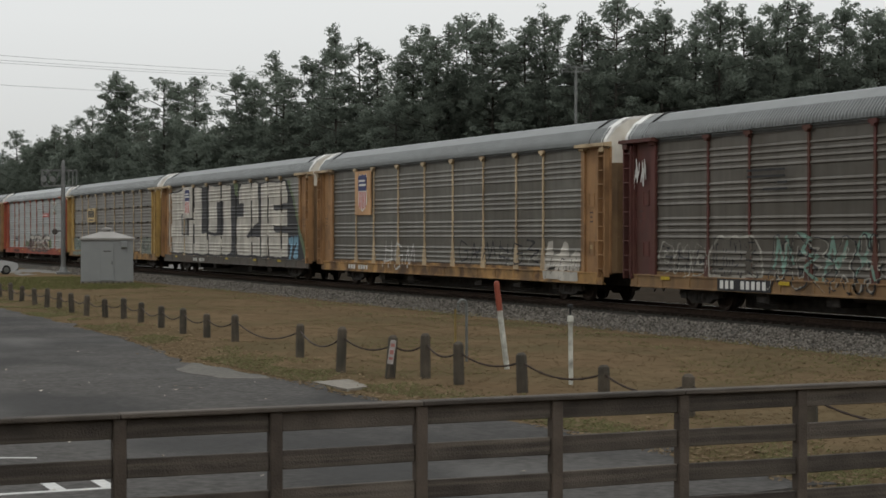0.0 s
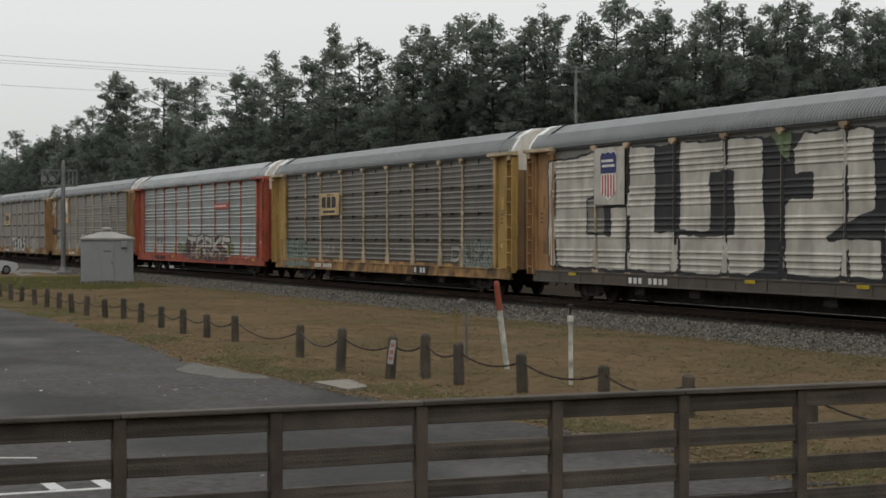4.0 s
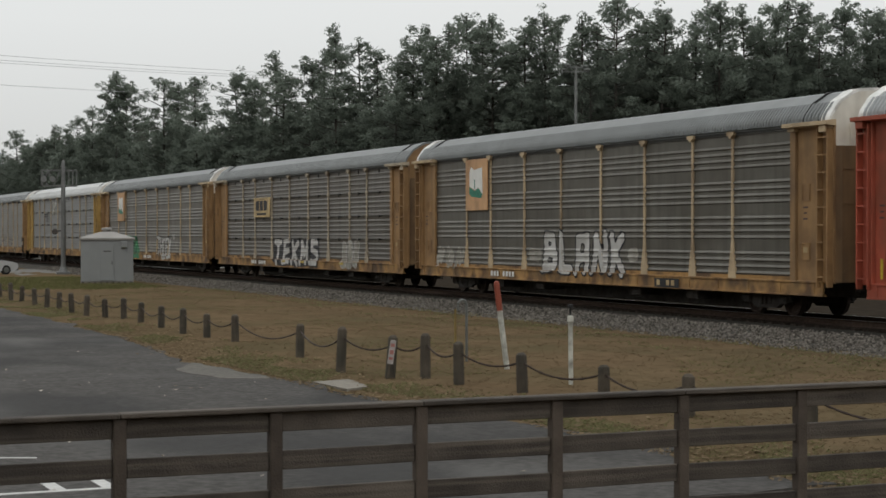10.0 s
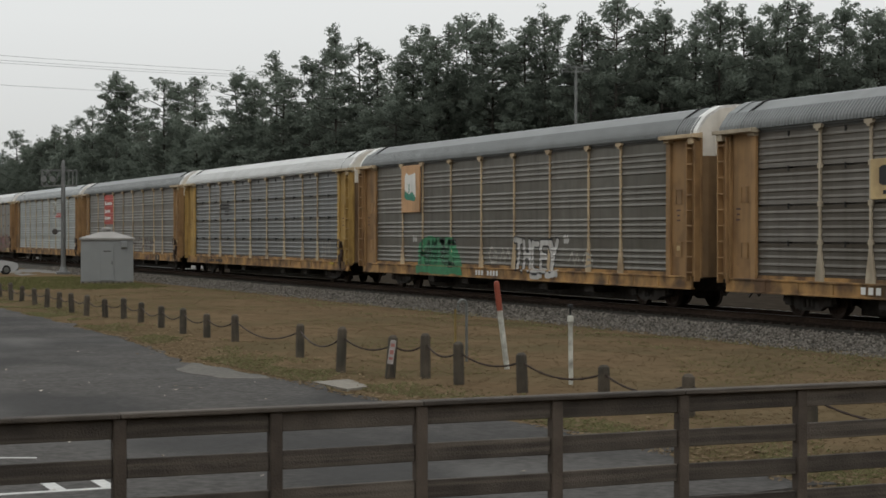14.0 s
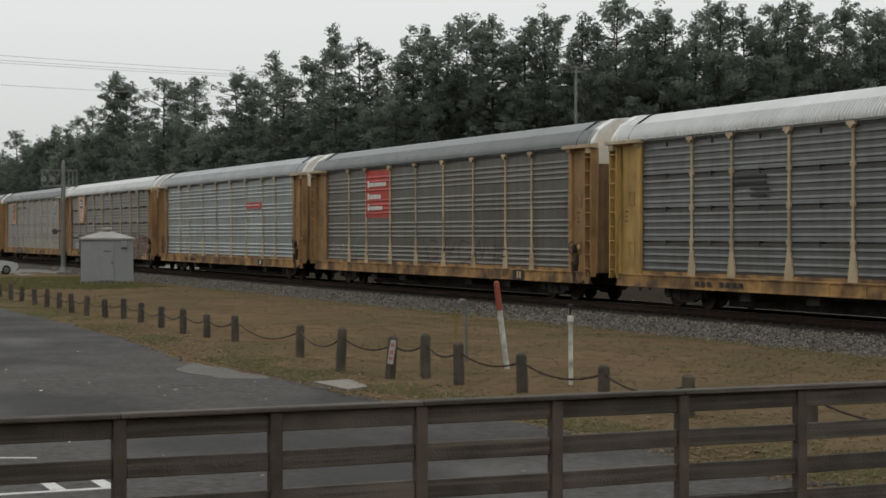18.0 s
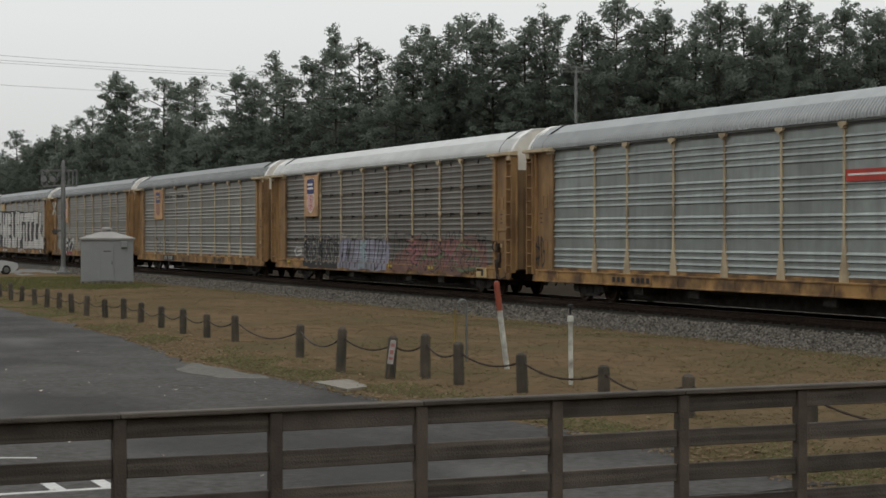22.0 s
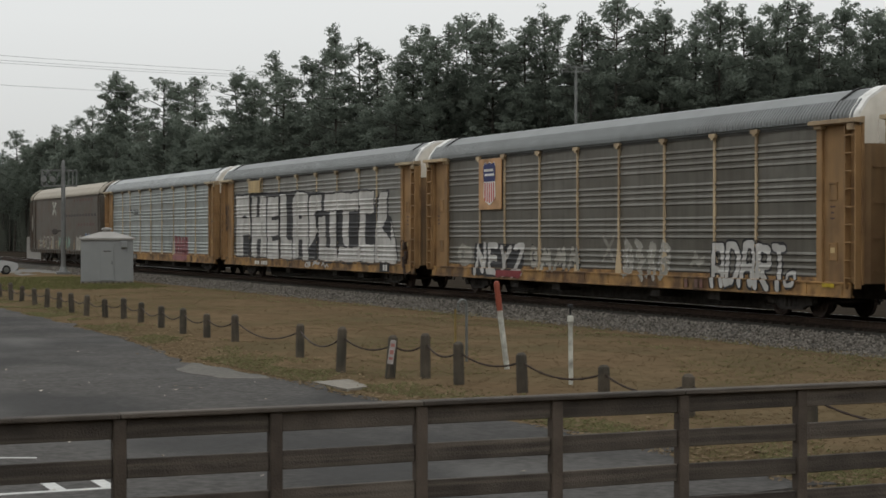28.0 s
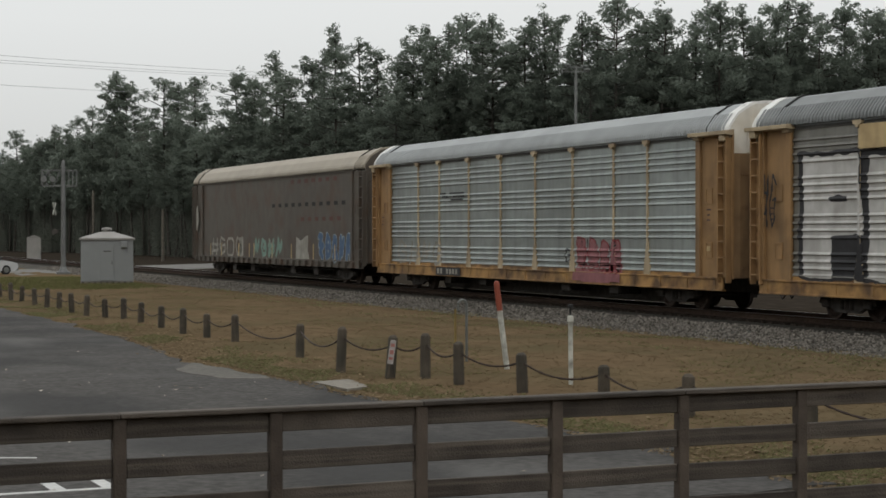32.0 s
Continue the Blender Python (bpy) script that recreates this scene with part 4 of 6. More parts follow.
def scattered(name, count, place, make, material, label, category, seed):
    """Uncountable small pieces in one mesh."""
    r = np.random.RandomState(seed)
    V, F = [], []
    for _ in range(count):
        p = place(r)
        if p is None:
            continue
        v, f = make(r)
        k = len(V)
        V.extend((p[0] + a, p[1] + b, p[2] + c) for a, b, c in v)
        F.extend(tuple(k + i for i in q) for q in f)
    me = bpy.data.meshes.new(name)
    me.from_pydata(V, [], F)
    return solid(name, me, material, label, category, "", "stuff")


def stone(r):
    s = r.uniform(0.02, 0.055)
    v = [(s * r.uniform(0.6, 1.2), 0, 0), (0, s * r.uniform(0.6, 1.2), 0), (-s * r.uniform(0.6, 1.2), 0, 0), (0, -s * r.uniform(0.6, 1.2), 0), (s * r.uniform(-0.4, 0.4), s * r.uniform(-0.4, 0.4), s * r.uniform(0.5, 1.0)), (0, 0, -s)]
    return v, [(0, 1, 4), (1, 2, 4), (2, 3, 4), (3, 0, 4), (1, 0, 5), (2, 1, 5), (3, 2, 5), (0, 3, 5)]


def bed_height(x):
    d = abs(x - TRACK_X)
    return 0.27 if d < 1.5 else 0.27 - 0.29 * (d - 1.5) / 2.3


def on_bank(r):
    y = 26 + 110 * r.rand() ** 1.6
    x = TRACK_X - r.uniform(1.8, 4.5)
    if x < TRACK_X - 3.6 and r.rand() < 0.5:
        return None
    return x, y, max(0.0, bed_height(x)) + 0.01


STONES = islands("crushed_ballast_stone", (0.034, 0.03, 0.025), (0.205, 0.188, 0.166))
scattered("ballast_stones", 32000, on_bank, stone, STONES, "loose grey crushed ballast stones along the track", "stones", 11)


def blade(r):
    v, f = [], []
    for i in range(3):
        a, h, w = r.uniform(0, 6.28), r.uniform(0.01, 0.035), r.uniform(0.006, 0.014)
        lx, ly = r.uniform(-0.11, 0.11, 2)
        ox, oy = r.uniform(-0.05, 0.05, 2)
        k = len(v)
        v += [(ox + w * math.cos(a), oy + w * math.sin(a), 0), (ox - w * math.cos(a), oy - w * math.sin(a), 0), (ox + lx, oy + ly, h)]
        f.append((k, k + 1, k + 2))
    return v, f


def inside(poly, x, y):
    hit = False
    for (ax, ay), (bx, by) in zip(poly, poly[1:] + poly[:1]):
        if (ay > y) != (by > y) and x < (bx - ax) * (y - ay) / (by - ay) + ax:
            hit = not hit
    return hit


def on_grass(r):
    y = 14 + 80 * r.rand() ** 1.8
    x = r.uniform(max(8.5, 0.1 * y), 24.8)
    if x - 0.92 * y > 6 or inside(LOT, x, y):
        return None
    return x, y, ground_height(x, y)


DRY = islands("dry_grass_blades", (0.108, 0.078, 0.046), (0.15, 0.11, 0.066), thin=0.5)
scattered("dry_grass", 40000, on_grass, blade, DRY, "short dry brown grass blades", "grass", 21)


def green_spot(r):
    p = on_grass(r)
    if p is None or noise.noise(Vector((p[0] * 0.25, p[1] * 0.12, 9))) < 0.12:
        return None
    return p


GREEN = islands("sparse_green_grass", (0.094, 0.104, 0.042), (0.142, 0.138, 0.06), thin=0.5)
scattered("green_grass", 26000, green_spot, blade, GREEN, "sparse green grass among the dry blades", "grass", 22)


def weed(r):
    """A low tuft of standing blades."""
    v, f = [], []
    for i in range(5):
        a, h, w = r.uniform(0, 6.28), r.uniform(0.01, 0.045), r.uniform(0.008, 0.018)
        lx, ly = r.uniform(-0.07, 0.07, 2)
        k = len(v)
        v += [(w * math.cos(a), w * math.sin(a), 0), (-w * math.cos(a), -w * math.sin(a), 0), (lx, ly, h)]
        f.append((k, k + 1, k + 2))
    return v, f


def weedy_spot(r):
    y = 14.5 + 70 * r.rand() ** 1.4
    if r.rand() < 0.7:
        x = lot_edge(y) + abs(r.normal(0, 0.8)) - 0.1
    else:
        x = r.uniform(21.0, 24.9)
    if inside(LOT, x, y) or noise.noise(Vector((x * 0.6, y * 0.35, 4))) < 0.02:
        return None
    return x, y, ground_height(x, y)


scattered("weeds", 30000, weedy_spot, weed, islands("dull_green_weeds", (0.14, 0.142, 0.066), (0.2, 0.186, 0.1), thin=0.5), "low dull green weeds at the edges of the grass", "weeds", 24)
scattered("roadside_grass", 9000, lambda r: (r.uniform(13.5, 22.5), r.uniform(84, 109), 0.0), lambda r: ([(a * 1.8, b * 1.8, c * 5.0) for a, b, c in blade(r)[0]], [(0, 1, 2), (3, 4, 5), (6, 7, 8)]), GREEN, "green roadside grass near the hut", "grass", 23)


def leaf(r):
    s, a, t = r.uniform(0.02, 0.058), r.uniform(0, 6.28), r.uniform(-0.02, 0.03)
    c, d = math.cos(a) * s, math.sin(a) * s
    return [(c, d, t + 0.008), (-d * 0.6, c * 0.6, 0.012), (-c, -d, 0.008 + abs(t)), (d * 0.6, -c * 0.6, 0.01)], [(0, 1, 2, 3)]


def by_edge(r):
    y = 14.5 + 36 * r.rand() ** 1.3
    x = lot_edge(y) + abs(r.normal(0, 0.9)) - 0.5
    return x, y, 0.035 if inside(LOT, x, y) else 0.012 + ground_height(x, y)


LEAVES = islands("fallen_brown_leaves", (0.115, 0.085, 0.05), (0.24, 0.185, 0.12), thin=0.4)
scattered("fallen_leaves", 4500, by_edge, leaf, LEAVES, "fallen brown leaves along the lot's edge", "leaves", 31)
scattered("stray_leaves", 100, lambda r: (r.uniform(1.0, 10.4), r.uniform(15, 40), 0.035), leaf, islands("pale_stray_leaves", (0.09, 0.06, 0.035), (0.5, 0.46, 0.4)), "stray pale leaves on the asphalt", "leaves", 32)

# ---- wooden board fence in front ----
FENCE_WOOD = surface("dark_weathered_fence_wood", (0.058, 0.049, 0.041), 0.85, 0.0, (3, 0.35), (0.9, (0.027, 0.023, 0.02), 0.75, 0.42), ((0.11, 0.095, 0.079), 0.85, None, (0.45, 18, 18), 0.7), 0.6, 60, 0.28)
POST_WOOD = surface("weathered_fence_post_wood", (0.0598, 0.0481, 0.039), 0.85, 0.0, (4, 0.3), None, ((0.076, 0.062, 0.049), 0.5), 0.5, 50, 0.15)
fence = thing("board_fence", pose(0, 12.76, 0), "dark weathered wooden board fence with a flat cap rail", "fence")
for i in range(-4, 12):
    x = 2.96 + 1.217 * i
    p = Shape().box(-0.05, 0.05, -0.05, 0.05, 0.0, 1.348, 0.008)
    part("post", shared("fence_post", lambda: p), POST_WOOD, fence, "", pose(x, 0, 0, 0, 0, 0.6 * math.sin(i * 5)))
for i in range(-4, 11):
    x = 2.96 + 1.217 * i
    for j, z in enumerate((1.197, 0.9, 0.605, 0.31)):
        b = shared("fence_board", lambda: Shape().box(0.052, 1.165, -0.02, 0.02, 0.0, 0.148, 0.006))
        part("board", b, FENCE_WOOD, fence, "", pose(x, 0.0, z, 0, 0.25 * math.sin(i * 3 + j), 0))
for i in range(-2, 6):
    part("cap_rail", shared("fence_cap", lambda: Shape().box(0.003, 2.431, -0.075, 0.075, 1.35, 1.39, 0.008)), FENCE_WOOD, fence, "flat cap board", pose(2.96 + 2.434 * i, 0, 0))

# ---- bollards with chain ----
BOLLARD_WOOD = surface("grey_weathered_bollard_wood", (0.0607, 0.0502, 0.0376), 0.9, 0.0, (5, 0.3), (2.2, (0.036, 0.034, 0.026), 0.8, 0.45, 0.62), ((0.085, 0.076, 0.062), 0.6), 0.5, 40, 0.2)
CHAIN = surface("rusty_chain_steel", (0.036, 0.025, 0.02), 0.8, 0.2, (20, 0.3))


def bollard_shape():
    s = Shape()
    s.lathe([(0.098, -0.1), (0.098, 0.3), (0.093, 0.62), (0.088, 0.66), (0.05, 0.695), (0.015, 0.70)], 9)
    return s


BOLLARDS = [(12.3, 80.5), (12.3, 77.8), (12.3, 75), (12.34, 72.4), (12.2, 69.2), (12.2, 66.4), (12.27, 64.4), (12.3, 62.3), (12.23, 59.7), (12.24, 57.4), (12.36, 55.1), (12.6, 53.6), (12.6, 51.4), (12.46, 48.4), (12.36, 45.7), (12.46, 43.7), (12.59, 41.6), (12.4, 36.1), (11.67, 31.56), (11.97, 29.74), (12.52, 29.36), (12.47, 27.73), (12.97, 26.23), (13.3, 24.0), (13.1, 21.17), (13.79, 19.22), (14.0, 16.6)]
tops = []
for i, (x, y) in enumerate(BOLLARDS):
    tall = 1.0 + 0.06 * math.sin(i * 2.4)
    lean_x, lean_y = 2.0 * math.sin(i * 1.7), 2.5 * math.sin(i * 2.9)
    if 17 <= i <= 21:
        tall = (1.08, 1.33, 1.22, 1.28, 1.2)[i - 17]
        lean_y = (0, 3, 6, 4, 0)[i - 17]
    m = pose(x, y, 0, lean_x, lean_y, i * 40)
    b = solid("bollard", shared("bollard", bollard_shape), BOLLARD_WOOD, "short grey weathered wooden bollard with a rounded top", "bollard", "bollards along the lot", "", m @ Matrix.Diagonal((1, 1, tall, 1)))
    tops.append(m @ Vector((0, 0, 0.55 * tall)))
for i, (a, c) in enumerate(zip(tops, tops[1:])):
    n = 16
    sag = 0.10 + 0.035 * (c - a).length
    path = [tuple(a.lerp(c, j / n) - Vector((0, 0, sag * 4 * (j / n) * (1 - j / n)))) for j in range(n + 1)]
    solid("chain", Shape().tube(path, [0.014 if j % 2 else 0.02 for j in range(n + 1)], 5), CHAIN, "rusty chain hanging between two bollards", "chain", "chains between the bollards")

NOTICE_WHITE = surface("pale_notice_board", (0.302, 0.281, 0.266), 0.5)
NOTICE_PINK = surface("faded_red_print", (0.288, 0.122, 0.108), 0.6)
m = thing("notice_board", pose(11.88, 29.66, 0, 0, 9, -23), "small upright white notice with faded red print", "sign")
part("panel", Shape().box(-0.055, 0.055, -0.125, -0.105, 0.34, 0.78, 0.004), NOTICE_WHITE, m)
part("leg", Shape().box(-0.02, 0.02, -0.12, -0.095, -0.05, 0.34), BOLLARD_WOOD, m)
for z, h in ((0.66, 0.06), (0.52, 0.08), (0.42, 0.05)):
    part("print_bar", Shape().box(-0.035, 0.035, -0.129, -0.126, z, z + h), NOTICE_PINK, m)

# ---- marker posts, vent pipe ----
MARK_WHITE = surface("grimy_white_post", (0.432, 0.432, 0.3885), 0.6, 0.0, (6, 0.2), (5, (0.122, 0.122, 0.101), 0.8, 0.42))
MARK_RED = surface("faded_orange_red", (0.216, 0.054, 0.032), 0.6, 0.0, (4, 0.1))
PIPE_GREY = surface("galvanized_pipe", (0.144, 0.151, 0.144), 0.5, 0.5, (4, 0.2))
PIPE_YELLOW = surface("dull_yellow_pipe", (0.18, 0.13, 0.043), 0.7, 0.0, (4, 0.3), (6, (0.086, 0.058, 0.029), 0.6))
m = thing("marker_post", pose(15.12, 31.28, 0, 0, -7.0, -23), "leaning white pipeline marker post with an orange-red top", "post")
part("shaft", Shape().lathe([(0.055, -0.1), (0.055, 1.2)], 10), MARK_WHITE, m)
part("cap", Shape().lathe([(0.06, 1.2), (0.06, 1.72), (0.05, 1.78), (0.02, 1.8)], 10), MARK_RED, m, "orange-red plastic cap")
m = thing("test_post", pose(14.48, 27.34, 0, 0, -0.5, -23), "slim white cable test post with a dark round cap", "post")
part("shaft", Shape().box(-0.04, 0.04, -0.02, 0.02, -0.1, 1.28, 0.008), MARK_WHITE, m)
part("collar", Shape().box(-0.055, 0.055, -0.035, 0.035, 1.16, 1.26, 0.01), MARK_WHITE, m)
part("cap", Shape().lathe([(0.02, 1.28), (0.02, 1.4), (0.05, 1.41), (0.05, 1.46), (0.02, 1.48)], 8), RUBBER, m, "dark round cap")
m = thing("vent_pipe", pose(14.9, 33.2, 0), "bent grey vent pipe with a yellow guard pipe", "pipe")
part("riser", Shape().tube([(0.2, 0, -0.1), (0.2, 0, 0.6), (0.2, 0, 1.2)] + [(0.1 + 0.1 * math.cos(a), 0, 1.22 + 0.12 * math.sin(a)) for a in [math.pi * i / 8 for i in range(1, 9)]] + [(0.0, 0, 1.12)], 0.03, 8), PIPE_GREY, m)
part("guard", Shape().tube([(-0.06, 0, -0.1), (-0.06, 0, 1.15)], 0.026, 8), PIPE_YELLOW, m, "thin yellow pipe")

# ---- signal hut by the crossing ----
HUT = surface("pale_grey_metal_cladding", (0.205, 0.216, 0.216), 0.55, 0.1, (1.2, 0.06), (0.6, (0.187, 0.194, 0.194), 0.4), ((0.18, 0.187, 0.18), 0.3), 0.05)
HUT_ROOF = surface("pale_metal_hut_roof", (0.2363, 0.2275, 0.2113), 0.6, 0.1, (1.2, 0.1))
hut = thing("signal_hut", pose(21.3, 94.6, 0, 0, 0, -12), "pale grey metal signal hut with a hipped roof", "hut")
part("plinth", Shape().box(-1.42, 1.42, -1.42, 1.42, 0.0, 0.16), CONCRETE, hut)
for i in range(9):
    part("skirting_slat", shared("hut_slat", lambda: Shape().box(-0.05, 0.05, -0.02, 0.02, 0, 0.16)), STEEL_DARK, hut, "", pose(-1.28 + i * 0.32, -1.43, 0))
part("wall", Shape().box(-1.4, 1.4, -1.4, 1.4, 0.16, 2.45, 0.02), HUT, hut)
for x in (-0.9, 0.45, 1.05):
    part("seam", shared("hut_seam", lambda: Shape().box(-0.012, 0.012, -1.425, -1.39, 0.18, 2.43)), HUT, hut, "", pose(x, 0, 0))
door = part("door", Shape().box(-0.35, 0.35, -1.44, -1.39, 0.22, 2.25, 0.01), HUT, hut)
part("handle", Shape().box(0.24, 0.28, -1.48, -1.44, 1.1, 1.28, 0.005), STEEL_DARK, door, "dark handle")
part("notice", Shape().box(-0.2, 0.2, -1.446, -1.441, 1.78, 1.83), STEEL_DARK, door)
part("meter_box", Shape().box(0.75, 1.05, -1.6, -1.4, 2.0, 2.35, 0.02), HUT, hut, "small grey meter box")
part("roof", Shape().add([(-1.5, -1.5, 2.43), (1.5, -1.5, 2.43), (1.5, 1.5, 2.43), (-1.5, 1.5, 2.43), (-1.5, -1.5, 2.52), (1.5, -1.5, 2.52), (1.5, 1.5, 2.52), (-1.5, 1.5, 2.52), (-0.35, -0.35, 2.86), (0.35, -0.35, 2.86), (0.35, 0.35, 2.86), (-0.35, 0.35, 2.86)],
     [(3, 2, 1, 0), (0, 1, 5, 4), (1, 2, 6, 5), (2, 3, 7, 6), (3, 0, 4, 7), (4, 5, 9, 8), (5, 6, 10, 9), (6, 7, 11, 10), (7, 4, 8, 11), (8, 9, 10, 11)]), HUT_ROOF, hut)
part("roof_vent", Shape().lathe([(0.22, 2.84), (0.22, 2.96), (0.3, 2.97), (0.28, 3.05), (0.1, 3.1)], 12), HUT_ROOF, hut, "round roof vent")

# ---- crossing signal mast ----
MAST = surface("dull_aluminium_mast", (0.1346, 0.1375, 0.1346), 0.5, 0.3, (3, 0.15))
mast = thing("crossing_signal", pose(23.57, 117.86, 0, 0, 0, -10), "grey cantilever crossing signal mast seen from behind", "signal mast")
part("base", Shape().box(-0.45, 0.45, -0.45, 0.45, 0.0, 0.2, 0.03).lathe([(0.32, 0.2), (0.19, 0.5)], 10), MAST, mast)
part("pole", Shape().lathe([(0.17, 0.2), (0.155, 4.0), (0.14, 7.3), (0.11, 7.6), (0.06, 7.75)], 12), MAST, mast)
g = Shape()
for z in (5.95, 7.0):
    g.box(-1.45, 0.92, -0.06, 0.0, z, z + 0.09)
for x in (-1.45, 0.86, 0.35, 0.6):
    g.box(x, x + 0.06, -0.06, 0.0, 5.95, 7.08)
part("gantry_frame", g, MAST, mast)
g = Shape()
for a, c in (((-1.4, 6.0), (-1.0, 7.0)), ((-1.0, 7.0), (-0.6, 6.0)), ((-0.6, 6.0), (-0.2, 7.0)), ((-1.4, 7.0), (-1.05, 6.0))):
    g.tube([(a[0], -0.03, a[1]), (c[0], -0.03, c[1])], 0.045, 6)
part("lattice", g, MAST, mast)
for x in (-1.3, -0.7):
    part("signal_lamp", Shape().lathe([(0.2, -0.2), (0.2, -0.16), (0.1, -0.12), (0.07, -0.02)], 12, (x, 0, 6.45), "y"), MAST, mast, "round signal backing seen from behind")
for a in (0.62, -0.62):
    part("crossbuck_board", Shape().box(-0.08, 0.08, -0.03, 0.0, -0.5, 0.5, 0.0, Matrix.Translation((-0.6, 0.04 if a > 0 else 0.0, 4.45)) @ Matrix.Rotation(radians(68), 4, "Z") @ Matrix.Rotation(a, 4, "Y")), MARK_WHITE, mast, "white crossbuck board")
part("lamp_arm", Shape().tube([(0, 0, 2.95), (-0.6, 0, 2.95)], 0.05, 6).lathe([(0.2, -0.1), (0.2, 0.05), (0.08, 0.12)], 10, (-0.55, 0, 2.9), "y"), STEEL_DARK, mast, "dark low signal lamp on an arm")

# ---- small things beyond the crossing ----
m = thing("equipment_cabinet", pose(35.0, 191, 0, 0, 0, -12), "pale metal equipment cabinet with a peaked top", "cabinet")
part("body", Shape().box(-0.75, 0.75, -0.5, 0.5, 0, 2.35, 0.03), HUT_ROOF, m)
part("top", Shape().prism([(-0.8, 2.35), (0.8, 2.35), (0, 2.65)], "y", -0.55, 0.55), HUT_ROOF, m)
POLE_WOOD = surface("grey_pole_wood", (0.094, 0.083, 0.068), 0.9, 0.0, (4, 0.3), None, ((0.058, 0.05, 0.04), 0.5))
solid("short_pole", Shape().lathe([(0.14, 0), (0.12, 7.2)], 8).box(-0.6, 0.6, -0.05, 0.05, 1.9, 2.05), POLE_WOOD, "short grey pole with a low cross arm", "pole", "", "", pose(38.4, 176.8, 0))
solid("wooden_stub_pole", Shape().lathe([(0.17, 0), (0.14, 5.2)], 8).box(-0.12, 0.12, -0.2, -0.12, 0.6, 1.5), POLE_WOOD, "dark wooden stub pole with a pale notice", "pole", "", "", pose(44.0, 170.3, 0))
pole = thing("light_pole", pose(60.5, 113.5, 0), "grey pole with two floodlights on a cross arm", "light pole")
part("shaft", Shape().lathe([(0.13, 0), (0.11, 15.2)], 8), PIPE_GREY, pole)
for z, w, turn in ((14.72, 0.95, -24), (15.02, 0.9, 10)):
    at = Matrix.Rotation(radians(turn), 4, "Z")
    part("cross_arm", Shape().box(-w, w, -0.05, 0.05, z, z + 0.1, 0.0, at), PIPE_GREY, pole)
    for x in (-w + 0.1, w - 0.1):
        part("floodlight", Shape().box(x - 0.24, x + 0.24, -0.18, 0.14, z + 0.1, z + 0.26, 0.04, at), PIPE_GREY, pole, "grey floodlight")

CABLE = surface("grey_overhead_cable", (0.33, 0.33, 0.34), 0.6)
for za, zb in ((23.6, 25.9), (22.9, 25.6), (22.6, 25.3), (20.1, 22.5)):
    a, c = Vector((-8, 190, za + 0.05)), Vector((115, 240, zb))
    path = [tuple(a.lerp(c, i / 16) - Vector((0, 0, 2.6 * 4 * (i / 16) * (1 - i / 16) * 0.3))) for i in range(17)]
    solid("overhead_cable", Shape().tube(path, 0.024, 5), CABLE, "thin grey overhead cable against the sky", "cable", "overhead cables")

# ---- white car waiting at the crossing ----
CAR_PAINT = surface("white_car_paint", (0.4037, 0.4097, 0.4097), 0.25, 0.0, (2, 0.04), None, None, 0.0, 10, 0.0, 0.5)
CAR_GLASS = surface("dark_car_glass", (0.014, 0.018, 0.022), 0.08, 0.0, (2, 0.1), None, None, 0.0, 10, 0.0, 0.5)
CAR_TRIM = surface("dark_car_trim", (0.014, 0.014, 0.016), 0.5)
LAMP_CLEAR = surface("clear_headlamp", (0.396, 0.403, 0.403), 0.15, 0.0, (2, 0.05), None, None, 0.0, 10, 0.0, 0.6)
auto = thing("sedan", pose(17.95, 117.3, 0.035, 0, 0, 22), "white sedan standing at the level crossing", "car")
side_low = [(2.3, 0.35), (2.37, 0.58), (2.3, 0.74), (2.0, 0.84), (1.3, 0.95), (-1.7, 0.99), (-2.25, 0.96), (-2.35, 0.8), (-2.35, 0.4), (-2.2, 0.25), (2.1, 0.25)]
part("body", Shape().prism(side_low, "y", -0.88, 0.88), CAR_PAINT, auto)
part("cabin", Shape().add([(1.3, -0.84, 0.93), (0.5, -0.66, 1.4), (-0.9, -0.66, 1.43), (-1.75, -0.84, 0.98), (1.3, 0.84, 0.93), (0.5, 0.66, 1.4), (-0.9, 0.66, 1.43), (-1.75, 0.84, 0.98)], [(0, 1, 2, 3), (7, 6, 5, 4), (0, 4, 5, 1), (1, 5, 6, 2), (2, 6, 7, 3), (3, 7, 4, 0)]), CAR_GLASS, auto, "dark windows")
part("roof", Shape().box(-0.95, 0.5, -0.62, 0.62, 1.4, 1.46, 0.02), CAR_PAINT, auto)
part("bumper", Shape().box(2.2, 2.42, -0.85, 0.85, 0.28, 0.55, 0.05), CAR_TRIM, auto, "dark front bumper")
for y in (-0.6, 0.6):
    part("headlight", Shape().box(2.2, 2.36, y - 0.22, y + 0.22, 0.58, 0.74, 0.04), LAMP_CLEAR, auto, "clear headlight")
for x in (-1.45, 1.45):
    for y in (-0.8, 0.8):
        w = part("wheel", Shape().lathe([(0.2, -0.1), (0.32, -0.1), (0.32, 0.1), (0.2, 0.1)], 16, (x, y, 0.32), "y"), RUBBER, auto)
        part("rim", Shape().lathe([(0.05, -0.11), (0.2, -0.105), (0.2, 0.105), (0.05, 0.11)], 12, (x, y, 0.32), "y"), PIPE_GREY, w)

